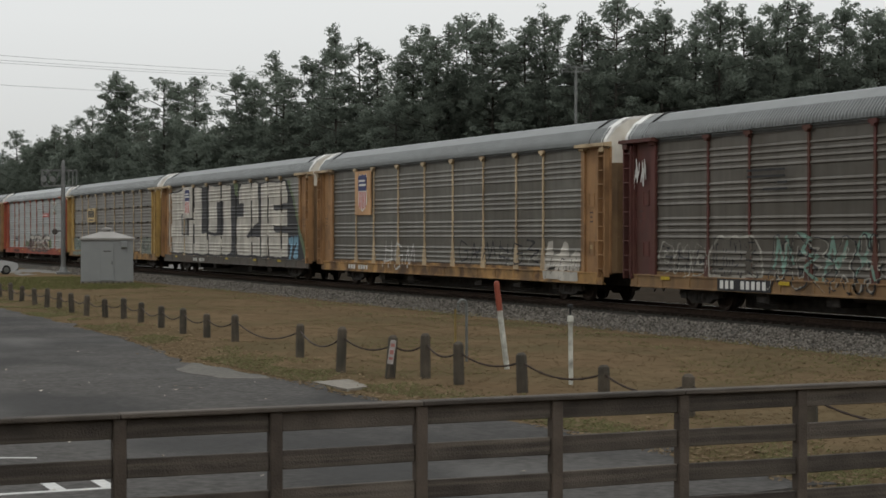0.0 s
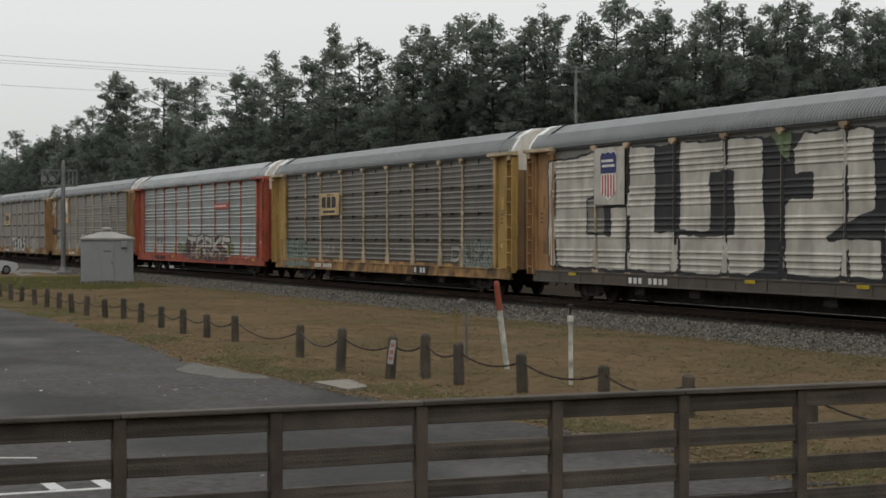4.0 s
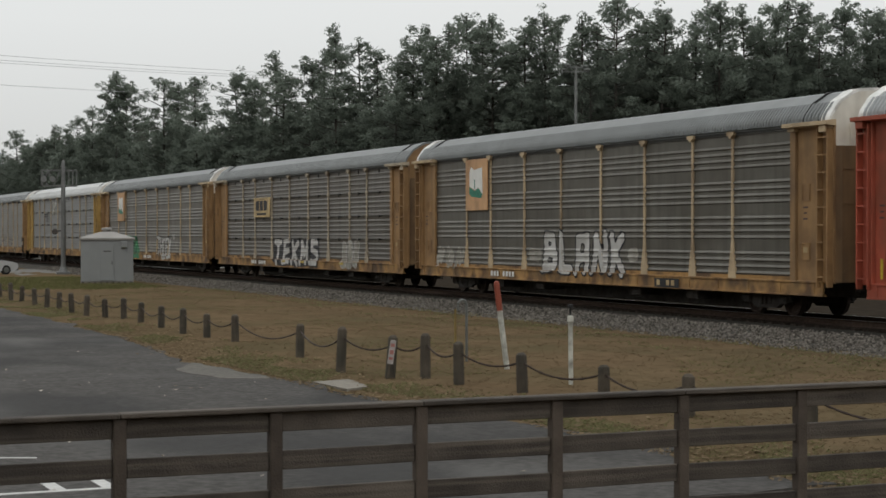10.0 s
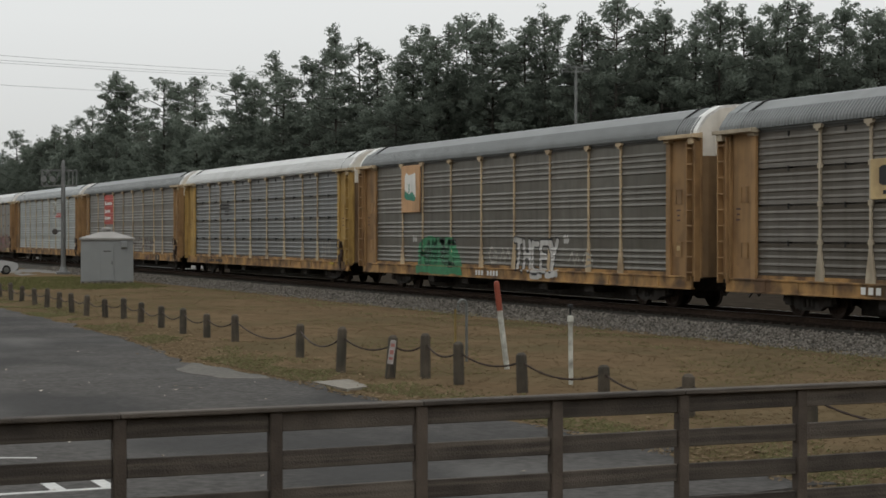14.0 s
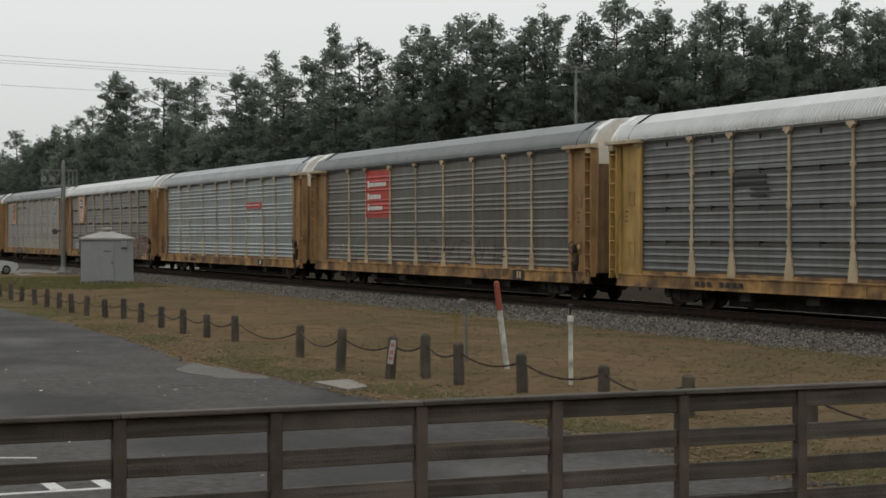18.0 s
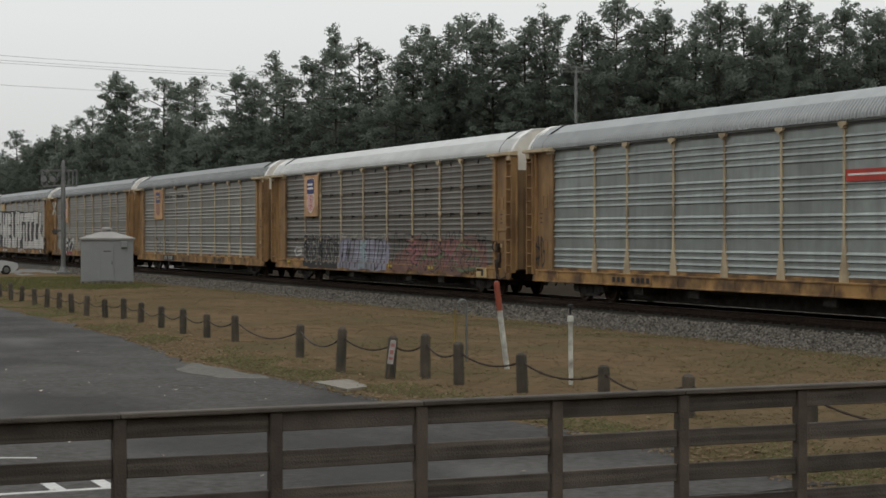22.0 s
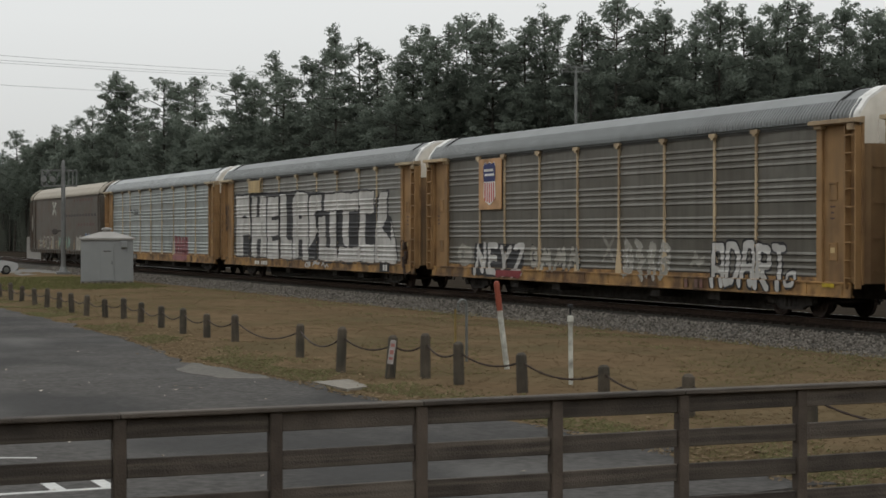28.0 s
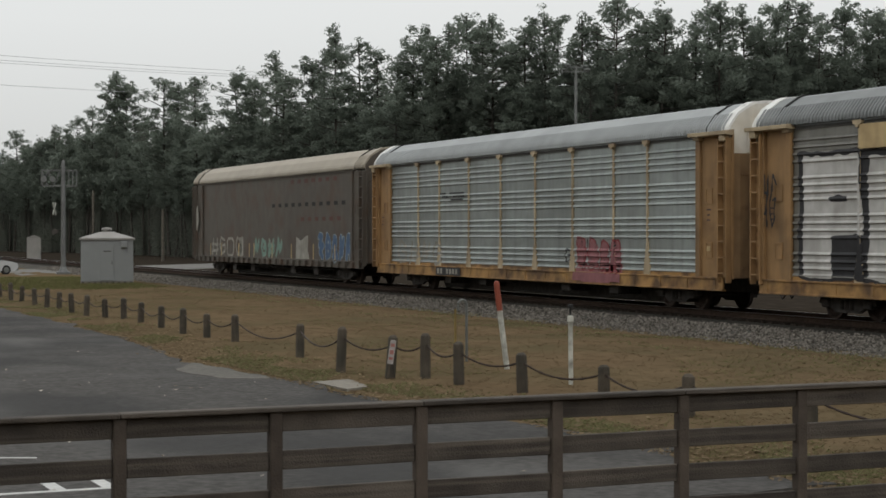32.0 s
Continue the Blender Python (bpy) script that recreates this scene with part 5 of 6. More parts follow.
# ---- parking bay lines ----
PAINT_LINE = surface("worn_white_road_paint", (0.442, 0.442, 0.429), 0.8, 0.0, (8, 0.12), (3, (0.195, 0.195, 0.195), 0.6, 0.55))
for outline in ([(1.5, 18.98), (4.22, 19.0), (4.14, 19.11), (1.5, 19.09)], [(1.5, 18.13), (4.2, 18.15), (4.22, 18.26), (1.5, 18.24)], [(4.06, 18.27), (4.22, 18.27), (4.2, 18.99), (4.06, 18.99)], [(3.52, 18.26), (3.68, 18.26), (3.66, 18.98), (3.52, 18.98)], [(2.5, 21.58), (3.87, 20.98), (3.89, 21.05), (2.5, 21.66)]):
    solid("bay_line", sheet_from(outline, 0.036, 0.01), PAINT_LINE, "worn white parking line painted on asphalt", "road marking", "parking lines", "structure")

# ---- pine woods ----
BARK = surface("grey_brown_pine_bark", (0.045, 0.04, 0.034), 0.95, 0.0, (3, 0.4))
NEEDLES = islands("dark_pine_needles", (0.182, 0.212, 0.178), (0.2, 0.228, 0.19), thin=0.82)
UNDER = islands("dull_understory_leaves", (0.125, 0.14, 0.118), (0.145, 0.152, 0.127), thin=0.6)


def leaf_mesh(name, corners):
    """One mesh of loose triangles; corners has a row of three points for each."""
    n = len(corners)
    me = bpy.data.meshes.new(name)
    me.vertices.add(3 * n)
    me.vertices.foreach_set("co", np.asarray(corners, dtype=np.float32).reshape(-1))
    me.loops.add(3 * n)
    me.loops.foreach_set("vertex_index", np.arange(3 * n, dtype=np.int32))
    me.polygons.add(n)
    me.polygons.foreach_set("loop_start", np.arange(0, 3 * n, 3, dtype=np.int32))
    me.update(calc_edges=True)
    return me


def leaf_scales(r, p, facing, low, high):
    """A small triangle at each point, turned the way it faces."""
    n = len(p)
    f = facing / (np.linalg.norm(facing, axis=1)[:, None] + 1e-6)
    u = np.cross(f, r.normal(0, 1, (n, 3)))
    u /= np.linalg.norm(u, axis=1)[:, None] + 1e-6
    w = np.cross(f, u)
    size = r.uniform(low, high, (n, 3, 1))
    turn = r.uniform(0, 6.28, (n, 1)) + np.array((0, 2.1, 4.2)) + r.normal(0, 0.3, (n, 3))
    return p[:, None, :] + size * (np.cos(turn)[:, :, None] * u[:, None, :] + np.sin(turn)[:, :, None] * w[:, None, :])


def tuft(r, c, size, count):
    """A rounded clump of needles: small sprays that lie on it like scales, with a few that stick out."""
    d = r.normal(0, 1, (count, 3))
    d /= np.linalg.norm(d, axis=1)[:, None]
    p = np.array(c) + d * size * r.uniform(0.7, 1.0, (count, 1)) * np.array((1, 1, 0.75))
    return leaf_scales(r, p, d + r.normal(0, 0.55, (count, 3)), 0.06, 0.15)


def pine(seed, height):
    """A tall pine: tapered stem, uneven limbs from half its height, needle puffs thick along and at the ends of them."""
    r = np.random.RandomState(seed)
    tree = thing("pine_tree", pose(0, 0, 0), "tall dark green pine with a thin bare trunk", "tree", "pines behind the track")
    s = Shape()
    bend = r.normal(0, 0.3, 2)
    stem = [(bend[0] * math.sin(z * 2.2), bend[1] * math.sin(z * 2.7), z * height * 0.97) for z in np.linspace(0, 1, 9)]
    s.tube(stem, [0.15 * (1 - 0.88 * z) + 0.015 for z in np.linspace(0, 1, 9)], 7)
    crown = []
    low = r.uniform(0.36, 0.52)
    n = r.randint(46, 60)
    full = r.uniform(0.8, 1.15)
    slim = r.uniform(0.38, 0.62)
    lobes = r.uniform(0, 6.28, 3)
    for i in range(n):
        k = (i + r.rand() * 0.9) / n
        z = low + (1 - low) * k
        a = i * 2.4 + r.normal(0, 0.7)
        swell = 1 + 0.3 * math.sin(a + lobes[0] + 5 * k) + 0.25 * math.sin(9 * k + lobes[1])
        reach = full * swell * (0.35 + 2.75 * (1 - k) ** slim * min(1, 0.5 + 1.6 * k)) * r.uniform(0.5, 1.2)
        z0 = z * height * 0.95
        base = (bend[0] * math.sin(z * 2.2), bend[1] * math.sin(z * 2.7), z0)
        tip = (base[0] + reach * math.cos(a), base[1] + reach * math.sin(a), z0 + reach * r.uniform(0.0, 0.7))
        mid = tuple((p + q) / 2 + e for p, q, e in zip(base, tip, (0, 0, -0.1)))
        s.tube([base, mid, tip], [0.045, 0.03, 0.012], 4, False)
        if r.rand() < 0.08 + 0.26 * k:
            continue
        crown.append(tuft(r, tip, r.uniform(0.28, 0.5), 34))
        for _ in range(2 + int(2.7 * reach * r.uniform(0.6, 1.2))):
            e = r.uniform(0.2, 1.05) ** 0.7
            c = [b + (t - b) * e + r.normal(0, 0.3) for b, t in zip(base, tip)]
            crown.append(tuft(r, c, r.uniform(0.22, 0.46), 30))
    for h in (0.0, 0.5, 0.9):
        crown.append(tuft(r, (stem[-1][0], stem[-1][1], stem[-1][2] - h), 0.35, 30))
    part("trunk", s, BARK, tree, "thin grey-brown trunk")
    part("crown", leaf_mesh("crown", np.concatenate(crown)), NEEDLES, tree, "tufted dark green crown")
    return tree


PINES = [pine(100 + i, 20.0) for i in range(10)]
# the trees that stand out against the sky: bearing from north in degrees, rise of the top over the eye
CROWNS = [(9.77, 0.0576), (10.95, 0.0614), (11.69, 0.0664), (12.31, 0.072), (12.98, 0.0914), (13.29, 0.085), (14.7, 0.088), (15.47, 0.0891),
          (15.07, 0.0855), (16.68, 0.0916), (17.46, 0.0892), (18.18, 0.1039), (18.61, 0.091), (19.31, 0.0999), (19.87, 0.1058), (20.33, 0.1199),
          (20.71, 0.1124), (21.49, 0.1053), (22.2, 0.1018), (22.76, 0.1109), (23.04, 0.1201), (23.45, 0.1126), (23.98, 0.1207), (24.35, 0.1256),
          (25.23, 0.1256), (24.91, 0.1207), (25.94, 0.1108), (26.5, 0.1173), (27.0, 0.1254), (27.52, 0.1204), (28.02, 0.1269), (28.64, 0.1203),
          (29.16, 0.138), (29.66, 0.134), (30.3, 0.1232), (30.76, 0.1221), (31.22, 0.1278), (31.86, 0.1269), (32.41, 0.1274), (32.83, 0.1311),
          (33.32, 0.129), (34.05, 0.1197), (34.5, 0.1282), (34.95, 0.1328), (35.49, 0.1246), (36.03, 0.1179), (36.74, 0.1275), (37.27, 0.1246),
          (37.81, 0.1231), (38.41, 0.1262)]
rng = random.Random(8)
placed = 0


def plant(x, y, h):
    global placed
    src = PINES[rng.randrange(10)]
    k = h / 20.0
    m = pose(x, y, 0, 0, 0, rng.uniform(0, 360))
    if placed < 10:
        src = PINES[placed]
        src.matrix_world = m @ Matrix.Diagonal((k * 1.25, k * 1.25, k, 1))
    else:
        t = copy_thing(src, m)
        t.scale = (k * rng.uniform(0.95, 1.3), k * rng.uniform(0.95, 1.3), k)
    placed += 1


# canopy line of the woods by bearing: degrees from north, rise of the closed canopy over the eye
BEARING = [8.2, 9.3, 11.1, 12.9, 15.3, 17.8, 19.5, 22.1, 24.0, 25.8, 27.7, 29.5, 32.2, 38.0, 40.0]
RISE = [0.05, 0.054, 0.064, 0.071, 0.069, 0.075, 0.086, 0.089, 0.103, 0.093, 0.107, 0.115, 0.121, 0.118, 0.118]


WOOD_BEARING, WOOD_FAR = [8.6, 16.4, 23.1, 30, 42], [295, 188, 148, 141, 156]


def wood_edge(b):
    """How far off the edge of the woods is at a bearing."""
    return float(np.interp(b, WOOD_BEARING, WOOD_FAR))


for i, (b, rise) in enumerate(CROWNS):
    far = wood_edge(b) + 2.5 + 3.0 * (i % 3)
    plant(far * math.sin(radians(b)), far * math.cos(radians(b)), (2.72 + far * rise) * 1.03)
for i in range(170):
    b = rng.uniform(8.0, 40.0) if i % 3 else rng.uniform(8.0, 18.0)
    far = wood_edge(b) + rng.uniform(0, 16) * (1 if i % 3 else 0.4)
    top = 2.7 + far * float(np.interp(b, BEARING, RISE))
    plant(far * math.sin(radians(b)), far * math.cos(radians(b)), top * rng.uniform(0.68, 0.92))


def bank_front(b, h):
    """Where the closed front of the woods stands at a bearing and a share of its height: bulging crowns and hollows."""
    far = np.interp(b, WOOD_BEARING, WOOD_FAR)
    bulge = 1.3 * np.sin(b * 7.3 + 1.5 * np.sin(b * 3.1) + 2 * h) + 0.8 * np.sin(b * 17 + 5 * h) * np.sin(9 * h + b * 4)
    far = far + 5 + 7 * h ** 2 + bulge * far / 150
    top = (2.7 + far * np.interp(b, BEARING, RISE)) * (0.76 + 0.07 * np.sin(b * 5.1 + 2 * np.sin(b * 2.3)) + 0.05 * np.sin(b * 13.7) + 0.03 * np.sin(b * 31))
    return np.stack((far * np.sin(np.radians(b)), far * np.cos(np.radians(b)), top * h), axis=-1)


def bank_shape():
    bs, hs = np.linspace(7.5, 40.5, 420), np.linspace(0, 1, 26)
    B, H = np.meshgrid(bs, hs, indexing="ij")
    pts = bank_front(B, H).reshape(-1, 3)
    n = len(hs)
    fs = [(i * n + j, (i + 1) * n + j, (i + 1) * n + j + 1, i * n + j + 1) for i in range(len(bs) - 1) for j in range(n - 1)]
    return Shape().add([tuple(p) for p in pts.tolist()], fs)


def understory(count, seed):
    """Leafy sprays over the front of the woods, from the ground to the closed canopy."""
    r = np.random.RandomState(seed)
    b, h = r.uniform(7.8, 40.2, count), r.rand(count) ** 0.8
    c = bank_front(b, np.minimum(h * 1.02, 1.04))
    c[:, :2] *= (1 - r.rand(count) ** 1.5 * 1.6 / np.linalg.norm(c[:, :2], axis=1))[:, None]
    twig = (c[:, None, :] + r.normal(0, 0.32, (count, 9, 3))).reshape(-1, 3)
    out = -twig / np.linalg.norm(twig[:, :2], axis=1)[:, None] * np.array((1, 1, 0)) + np.array((0, 0, 0.6))
    return leaf_scales(r, twig, out + r.normal(0, 0.35, twig.shape), 0.07, 0.17)


BANK = surface("dense_woodland_foliage", (0.13, 0.14, 0.12), 1.0, 0.0, (0.9, 0.25), (0.12, (0.125, 0.118, 0.094), 0.7, 0.45, 0.65), None, 0.6, 2.5, 0.0, 0.0)
solid("woods_edge", bank_shape(), BANK, "dense dark green front of the woods", "woods", "", "stuff")
solid("woods_understory", leaf_mesh("woods_understory", understory(100000, 41)), UNDER, "dark leafy understory filling the woods", "undergrowth", "", "stuff")

# ---- the seventeen cars, head to tail ----
CARS = []


def number_bars(c, u0, u1, z0=0.72, z1=0.9, mat_=None, count=8, back=None):
    """A reporting number on the sill, as plain bars."""
    if back:
        plate(c, "number_patch", back, u0 - 0.15, u1 + 0.15, z0 - 0.06, z1 + 0.05, "dark painted number patch", FRONT + 0.021, 0.006)
    row = [(i / count, (i + 0.62) / count) for i in range(count) if i != count // 2 - 1]
    bars(c, "number_mark", mat_ or SIGN_WHITE, u0, u1, z0, z1, [row], 1.0, FRONT + 0.03)


def tape(c, places, z=0.93):
    for u in places:
        plate(c, "reflector_tape", CONSPIC_YELLOW, u, u + 0.5, z - 0.07, z + 0.03, "yellow reflective tape", FRONT + 0.022, 0.005)


def small_print(c, u):
    """Stencils on the painted end plates."""
    bars(c, "stencil_bar", PLUM_SPRAY, u, u + 0.26, 2.5, 2.95, [[(0, 0.8)], [(0.1, 0.6)], [(0, 0.7)]], 0.3, SKIN + 0.022)
    if u > 5:
        plate(c, "notice_label", SIGN_BUFF, u + 0.04, u + 0.22, 1.74, 1.88, "small printed label", SKIN + 0.048, 0.004)


def board(c, mat_, u0, u1, z0, z1, label):
    return plate(c, "placard", mat_, u0, u1, z0, z1, label, FRONT - 0.03, 0.05, 0.01)


def square_sign(c, u0=6.84, u1=9.42):
    """A buff board with a dark block emblem and a bar beneath."""
    board(c, SIGN_BUFF, u0, u1, 3.08, 4.08, "buff placard with dark block emblem")
    o = FRONT + 0.024
    w = u1 - u0
    forms = ([(0.14, 0.12), (0.2, 0), (0.35, 0), (0.35, 1), (0.2, 1), (0.14, 0.88)], [(0.4, 0), (0.6, 0), (0.6, 1), (0.4, 1)], [(0.65, 0), (0.8, 0), (0.86, 0.12), (0.86, 0.88), (0.8, 1), (0.65, 1)])
    for form in forms:
        part("emblem_block", Shape().prism([(BODY / 2 - u0 - x * w, 3.42 + 0.5 * z) for x, z in form], "x", -o - 0.006, -o), BLACK_SPRAY, c, "dark painted emblem block")
    plate(c, "emblem_bar", BLACK_SPRAY, u0 + 0.2 * w, u1 - 0.2 * w, 3.2, 3.3, "", o, 0.006)
    plate(c, "emblem_bar", BLACK_SPRAY, u0 + 0.4 * w, u1 - 0.3 * w, 3.98, 4.02, "", o, 0.006)


def state_sign(c, u0=4.75, u1=6.65):
    """A tan board with a white shape above a green hill."""
    board(c, SIGN_TAN, u0, u1, 3.1, 5.0, "tan placard with white and green emblem")
    o = FRONT + 0.024
    w = u1 - u0

    def shape(pts):
        return Shape().prism([(BODY / 2 - u0 - x * w, z) for x, z in pts], "x", -o - 0.006, -o)
    part("emblem", shape([(0.2, 4.0), (0.2, 4.55), (0.28, 4.72), (0.4, 4.6), (0.78, 4.68), (0.8, 3.7), (0.6, 3.95), (0.45, 3.85)]), SIGN_WHITE, c, "white emblem")
    part("emblem_hill", shape([(0.2, 3.98), (0.44, 3.83), (0.6, 3.93), (0.8, 3.68), (0.72, 3.55), (0.3, 3.62), (0.18, 3.72)]), SIGN_GREEN, c, "green hill of the emblem")
    plate(c, "emblem_stroke", SIGN_GREEN, u0 + 0.42 * w, u0 + 0.46 * w, 3.9, 4.25, "", o + 0.006, 0.004)


def dress(k):
    """The car's own paint, boards and graffiti. Distances along the side run from its trailing end."""
    if k == 0:
        c = autorack(k, MAROON, ROOF_GREY, GALV_DARK, "even", "maroon covered car carrier with dark sheet sides and mint graffiti", sill=DARK_TAN)
        spray(c, "even", "@&@", 1.95, 4.6, 1.05, 1.95, 0.1, None, FADED_SPRAY, 0.04, tight=0.02, label="pale outlined graffiti letters")
        spray(c, "even", "%#^", 2.0, 4.6, 1.1, 1.85, 0.02, BLACK_SPRAY)
        spray_area(c, "even", [(4.7, 1.0), (4.75, 1.85), (5.2, 2.2), (6.9, 2.18), (7.35, 1.7), (7.45, 1.0)], GALV_DARK, 0.004, "grey graffiti letters with pale outline", line=FADED_SPRAY)
        spray(c, "even", "O&%", 4.85, 7.3, 1.05, 2.05, 0.07, None, BLACK_SPRAY, 0.03)
        spray(c, "even", "^@%*#", 7.7, 12.5, 0.72, 2.15, 0.15, None, BLACK_SPRAY, 0.045, tight=0.02)
        spray(c, "even", "^@%*#", 7.7, 12.5, 0.74, 2.13, 0.1, None, FADED_SPRAY, 0.04, tight=0.02)
        spray(c, "even", "~%^*", 7.75, 12.4, 1.0, 2.25, 0.05, MINT_SPRAY, None, label="mint sprayed strokes")
        spray(c, "even", "^@", 13.2, 15.8, 0.95, 2.0, 0.08, FADED_SPRAY, MINT_SPRAY, 0.04)
        number_bars(c, 5.45, 7.8, 0.69, 0.92, None, 9, BLACK_SPRAY)
        bars(c, "print_bar", BLACK_SPRAY, 6.8, 8.7, 3.3, 4.0, [[(0, 0.95)], [(0, 0.95)], [(0.75, 1)], [(0.4, 1)]], 0.35)
        spray(c, "even", "^~", 0.5, 1.3, 3.6, 4.6, 0.03, WHITE_SPRAY, label="thin white tag")
        tape(c, (2.2, 8.3, 13.0, 18.0))
    elif k == 1:
        c = autorack(k, ORANGE, ROOF_GREY, GALV, "even", "orange covered car carrier with grey ribbed sides and a flag placard")
        flag_placard(c)
        spray(c, "even", "#@~", 7.8, 11.4, 0.75, 1.95, 0.035, WHITE_SPRAY, label="thin white graffiti scrawl")
        spray_area(c, "even", [(22.85, 0.68), (22.8, 1.3), (23.0, 1.95), (23.3, 1.98), (23.45, 1.5), (23.9, 1.55), (24.1, 2.0), (24.4, 1.95), (24.6, 1.45), (25.0, 1.75), (25.3, 1.6), (25.4, 0.68)], CREAM_SPRAY, 0.006, "dripping cream sprayed block letters")
        spray(c, "even", "^@~", 22.9, 25.3, 0.75, 1.5, 0.025, BLACK_SPRAY)
        spray(c, "even", "@^~#@%", 15.4, 22.4, 1.15, 2.0, 0.03, BLACK_SPRAY, label="thin dark graffiti scrawl")
        spray(c, "even", "~@~^", 18.6, 22.4, 1.15, 1.6, 0.025, FADED_SPRAY)
        number_bars(c, 4.0, 6.4)
    elif k == 2:
        c = autorack(k, ORANGE, ROOF_GREY, GALV_MID, "even", "orange covered car carrier covered with huge cream block graffiti", sill=BROWN)
        for area in ([(5.2, 4.93), (23.5, 4.86), (24.5, 3.8), (25.4, 2.5), (26.5, 1.0), (23.7, 0.98), (14.8, 1.0), (5.2, 1.02)],):
            spray_area(c, "even", area, BLACK_SPRAY, 0.005, "black graffiti background")
        text = "huge cream graffiti letters spelling CLOZE"
        spray_area(c, "even", [(1.5, 4.7), (5.2, 4.93), (5.2, 3.31), (4.1, 3.31), (4.1, 2.25), (5.6, 2.25), (5.6, 3.16), (6.73, 3.14), (6.73, 1.04), (1.5, 1.1)], CREAM_SPRAY, 0.013, text, line=BLACK_SPRAY, worn_posts=True)
        spray_area(c, "even", [(6.73, 4.97), (8.44, 4.95), (8.44, 2.37), (9.76, 2.37), (9.76, 1.02), (6.73, 1.04)], CREAM_SPRAY, 0.013, text, line=BLACK_SPRAY, worn_posts=True)
        spray_area(c, "even", [(9.76, 4.97), (14.13, 4.93), (14.3, 1.28), (13.4, 1.03), (9.76, 1.02), (9.76, 2.24), (12.65, 2.24), (12.64, 3.93), (11.52, 3.96), (11.52, 2.26), (9.76, 2.26)], CREAM_SPRAY, 0.013, text, line=BLACK_SPRAY, worn_posts=True)
        spray_area(c, "even", [(15.5, 4.5), (16.03, 4.95), (19.0, 4.92), (19.04, 2.81), (17.06, 2.13), (19.28, 2.14), (19.3, 1.05), (15.08, 1.07), (15.08, 2.97), (15.5, 3.21), (16.35, 3.22), (16.34, 3.82), (15.5, 3.74)], CREAM_SPRAY, 0.013, text, line=BLACK_SPRAY, worn_posts=True)
        spray_area(c, "even", [(19.37, 4.87), (23.29, 4.88), (23.69, 4.28), (23.7, 3.66), (21.58, 3.62), (21.58, 3.5), (23.69, 3.5), (23.7, 2.5), (21.5, 2.62), (21.58, 2.44), (23.77, 2.3), (23.78, 1.03), (19.38, 1.05)], CREAM_SPRAY, 0.013, text, line=BLACK_SPRAY, worn_posts=True)
        spray_area(c, "even", [(14.42, 4.97), (15.5, 4.97), (15.3, 4.08)], MOSS_SPRAY, 0.018)
        spray_area(c, "even", [(23.5, 4.86), (23.9, 4.86), (25.4, 3.0), (26.6, 1.4), (26.5, 1.0), (25.4, 2.5), (24.5, 3.8)], MOSS_SPRAY, 0.018)
        spray(c, "even", "72", 23.75, 25.4, 1.02, 2.1, 0.15, SKY_SPRAY, BLUE_SPRAY, 0.03, tight=0.02)
        spray(c, "even", "@%", 20.9, 22.6, 1.15, 2.1, 0.03, BLACK_SPRAY, label="thin black scrawl")
        flag_placard(c, 4.75, 6.65, 3.15, 4.97, CREAM_SPRAY)
        spray(c, "even", "@^", 1.9, 4.2, 1.1, 1.9, 0.025, FADED_SPRAY)
        number_bars(c, 7.0, 9.4, 0.7, 0.88)
        tape(c, (3.0, 13.4, 18.4, 22.4))
    elif k == 3:
        c = autorack(k, PALE_YELLOW, ROOF_GREY, GALV_DARK, "seamed", "pale yellow covered car carrier with dark seamed sides")
        square_sign(c)
        spray_area(c, "seamed", [(1.85, 1.05), (1.85, 1.95), (4.5, 2.0), (5.3, 1.6), (5.1, 1.05)], MINT_DULL, 0.005, "washed-out mint sprayed patch")
        spray(c, "seamed", "@^#&", 1.9, 5.0, 1.1, 1.98, 0.025, BLACK_SPRAY, MINT_SPRAY, 0.025)
        spray(c, "seamed", "@~^", 6.9, 8.6, 1.25, 1.85, 0.035, FADED_SPRAY)
        spray(c, "seamed", "D", 21.5, 22.5, 1.1, 1.75, 0.07, FADED_SPRAY, BLACK_SPRAY, 0.04)
        spray_area(c, "seamed", [(22.75, 0.95), (22.8, 2.0), (25.35, 2.05), (25.4, 1.0)], MINT_DULL, 0.005, "washed-out mint sprayed patch")
        spray(c, "seamed", "&#^%", 22.8, 25.3, 1.0, 2.0, 0.03, BLACK_SPRAY, FADED_SPRAY, 0.03)
        spray_area(c, "seamed", [(1.8, 0.7), (2.0, 0.96), (5.3, 0.95), (5.6, 0.72)], MINT_DULL, 0.006)
        number_bars(c, 6.3, 8.6)
        number_bars(c, 18.2, 19.4, 0.7, 0.9, None, 4, BLACK_SPRAY)
    elif k == 4:
        c = autorack(k, RED, ROOF_WHITE, GALV_CLEAN, "grouped", "bright red covered car carrier with clean silver ribbed sides")
        plate(c, "name_board", SIGN_RED, 17.9, 20.4, 3.62, 3.9, "small red name board", SKIN + 0.05, 0.02)
        bars(c, "board_mark", SIGN_WHITE, 18.0, 20.3, 3.72, 3.8, [[(0, 0.9)]], 0.8, SKIN + 0.072)
        spray_area(c, "grouped", [(9.8, 1.2), (10.2, 1.75), (11.6, 1.55), (12.0, 2.1), (14.6, 2.0), (15.0, 2.2), (17.6, 2.0), (18.6, 2.15), (20.8, 1.85), (21.5, 1.5), (21.2, 1.0), (19.8, 0.78), (15, 0.76), (12.6, 0.8), (11.5, 1.0)], PLUM_SPRAY, 0.002, "dark plum graffiti background", 0.05)
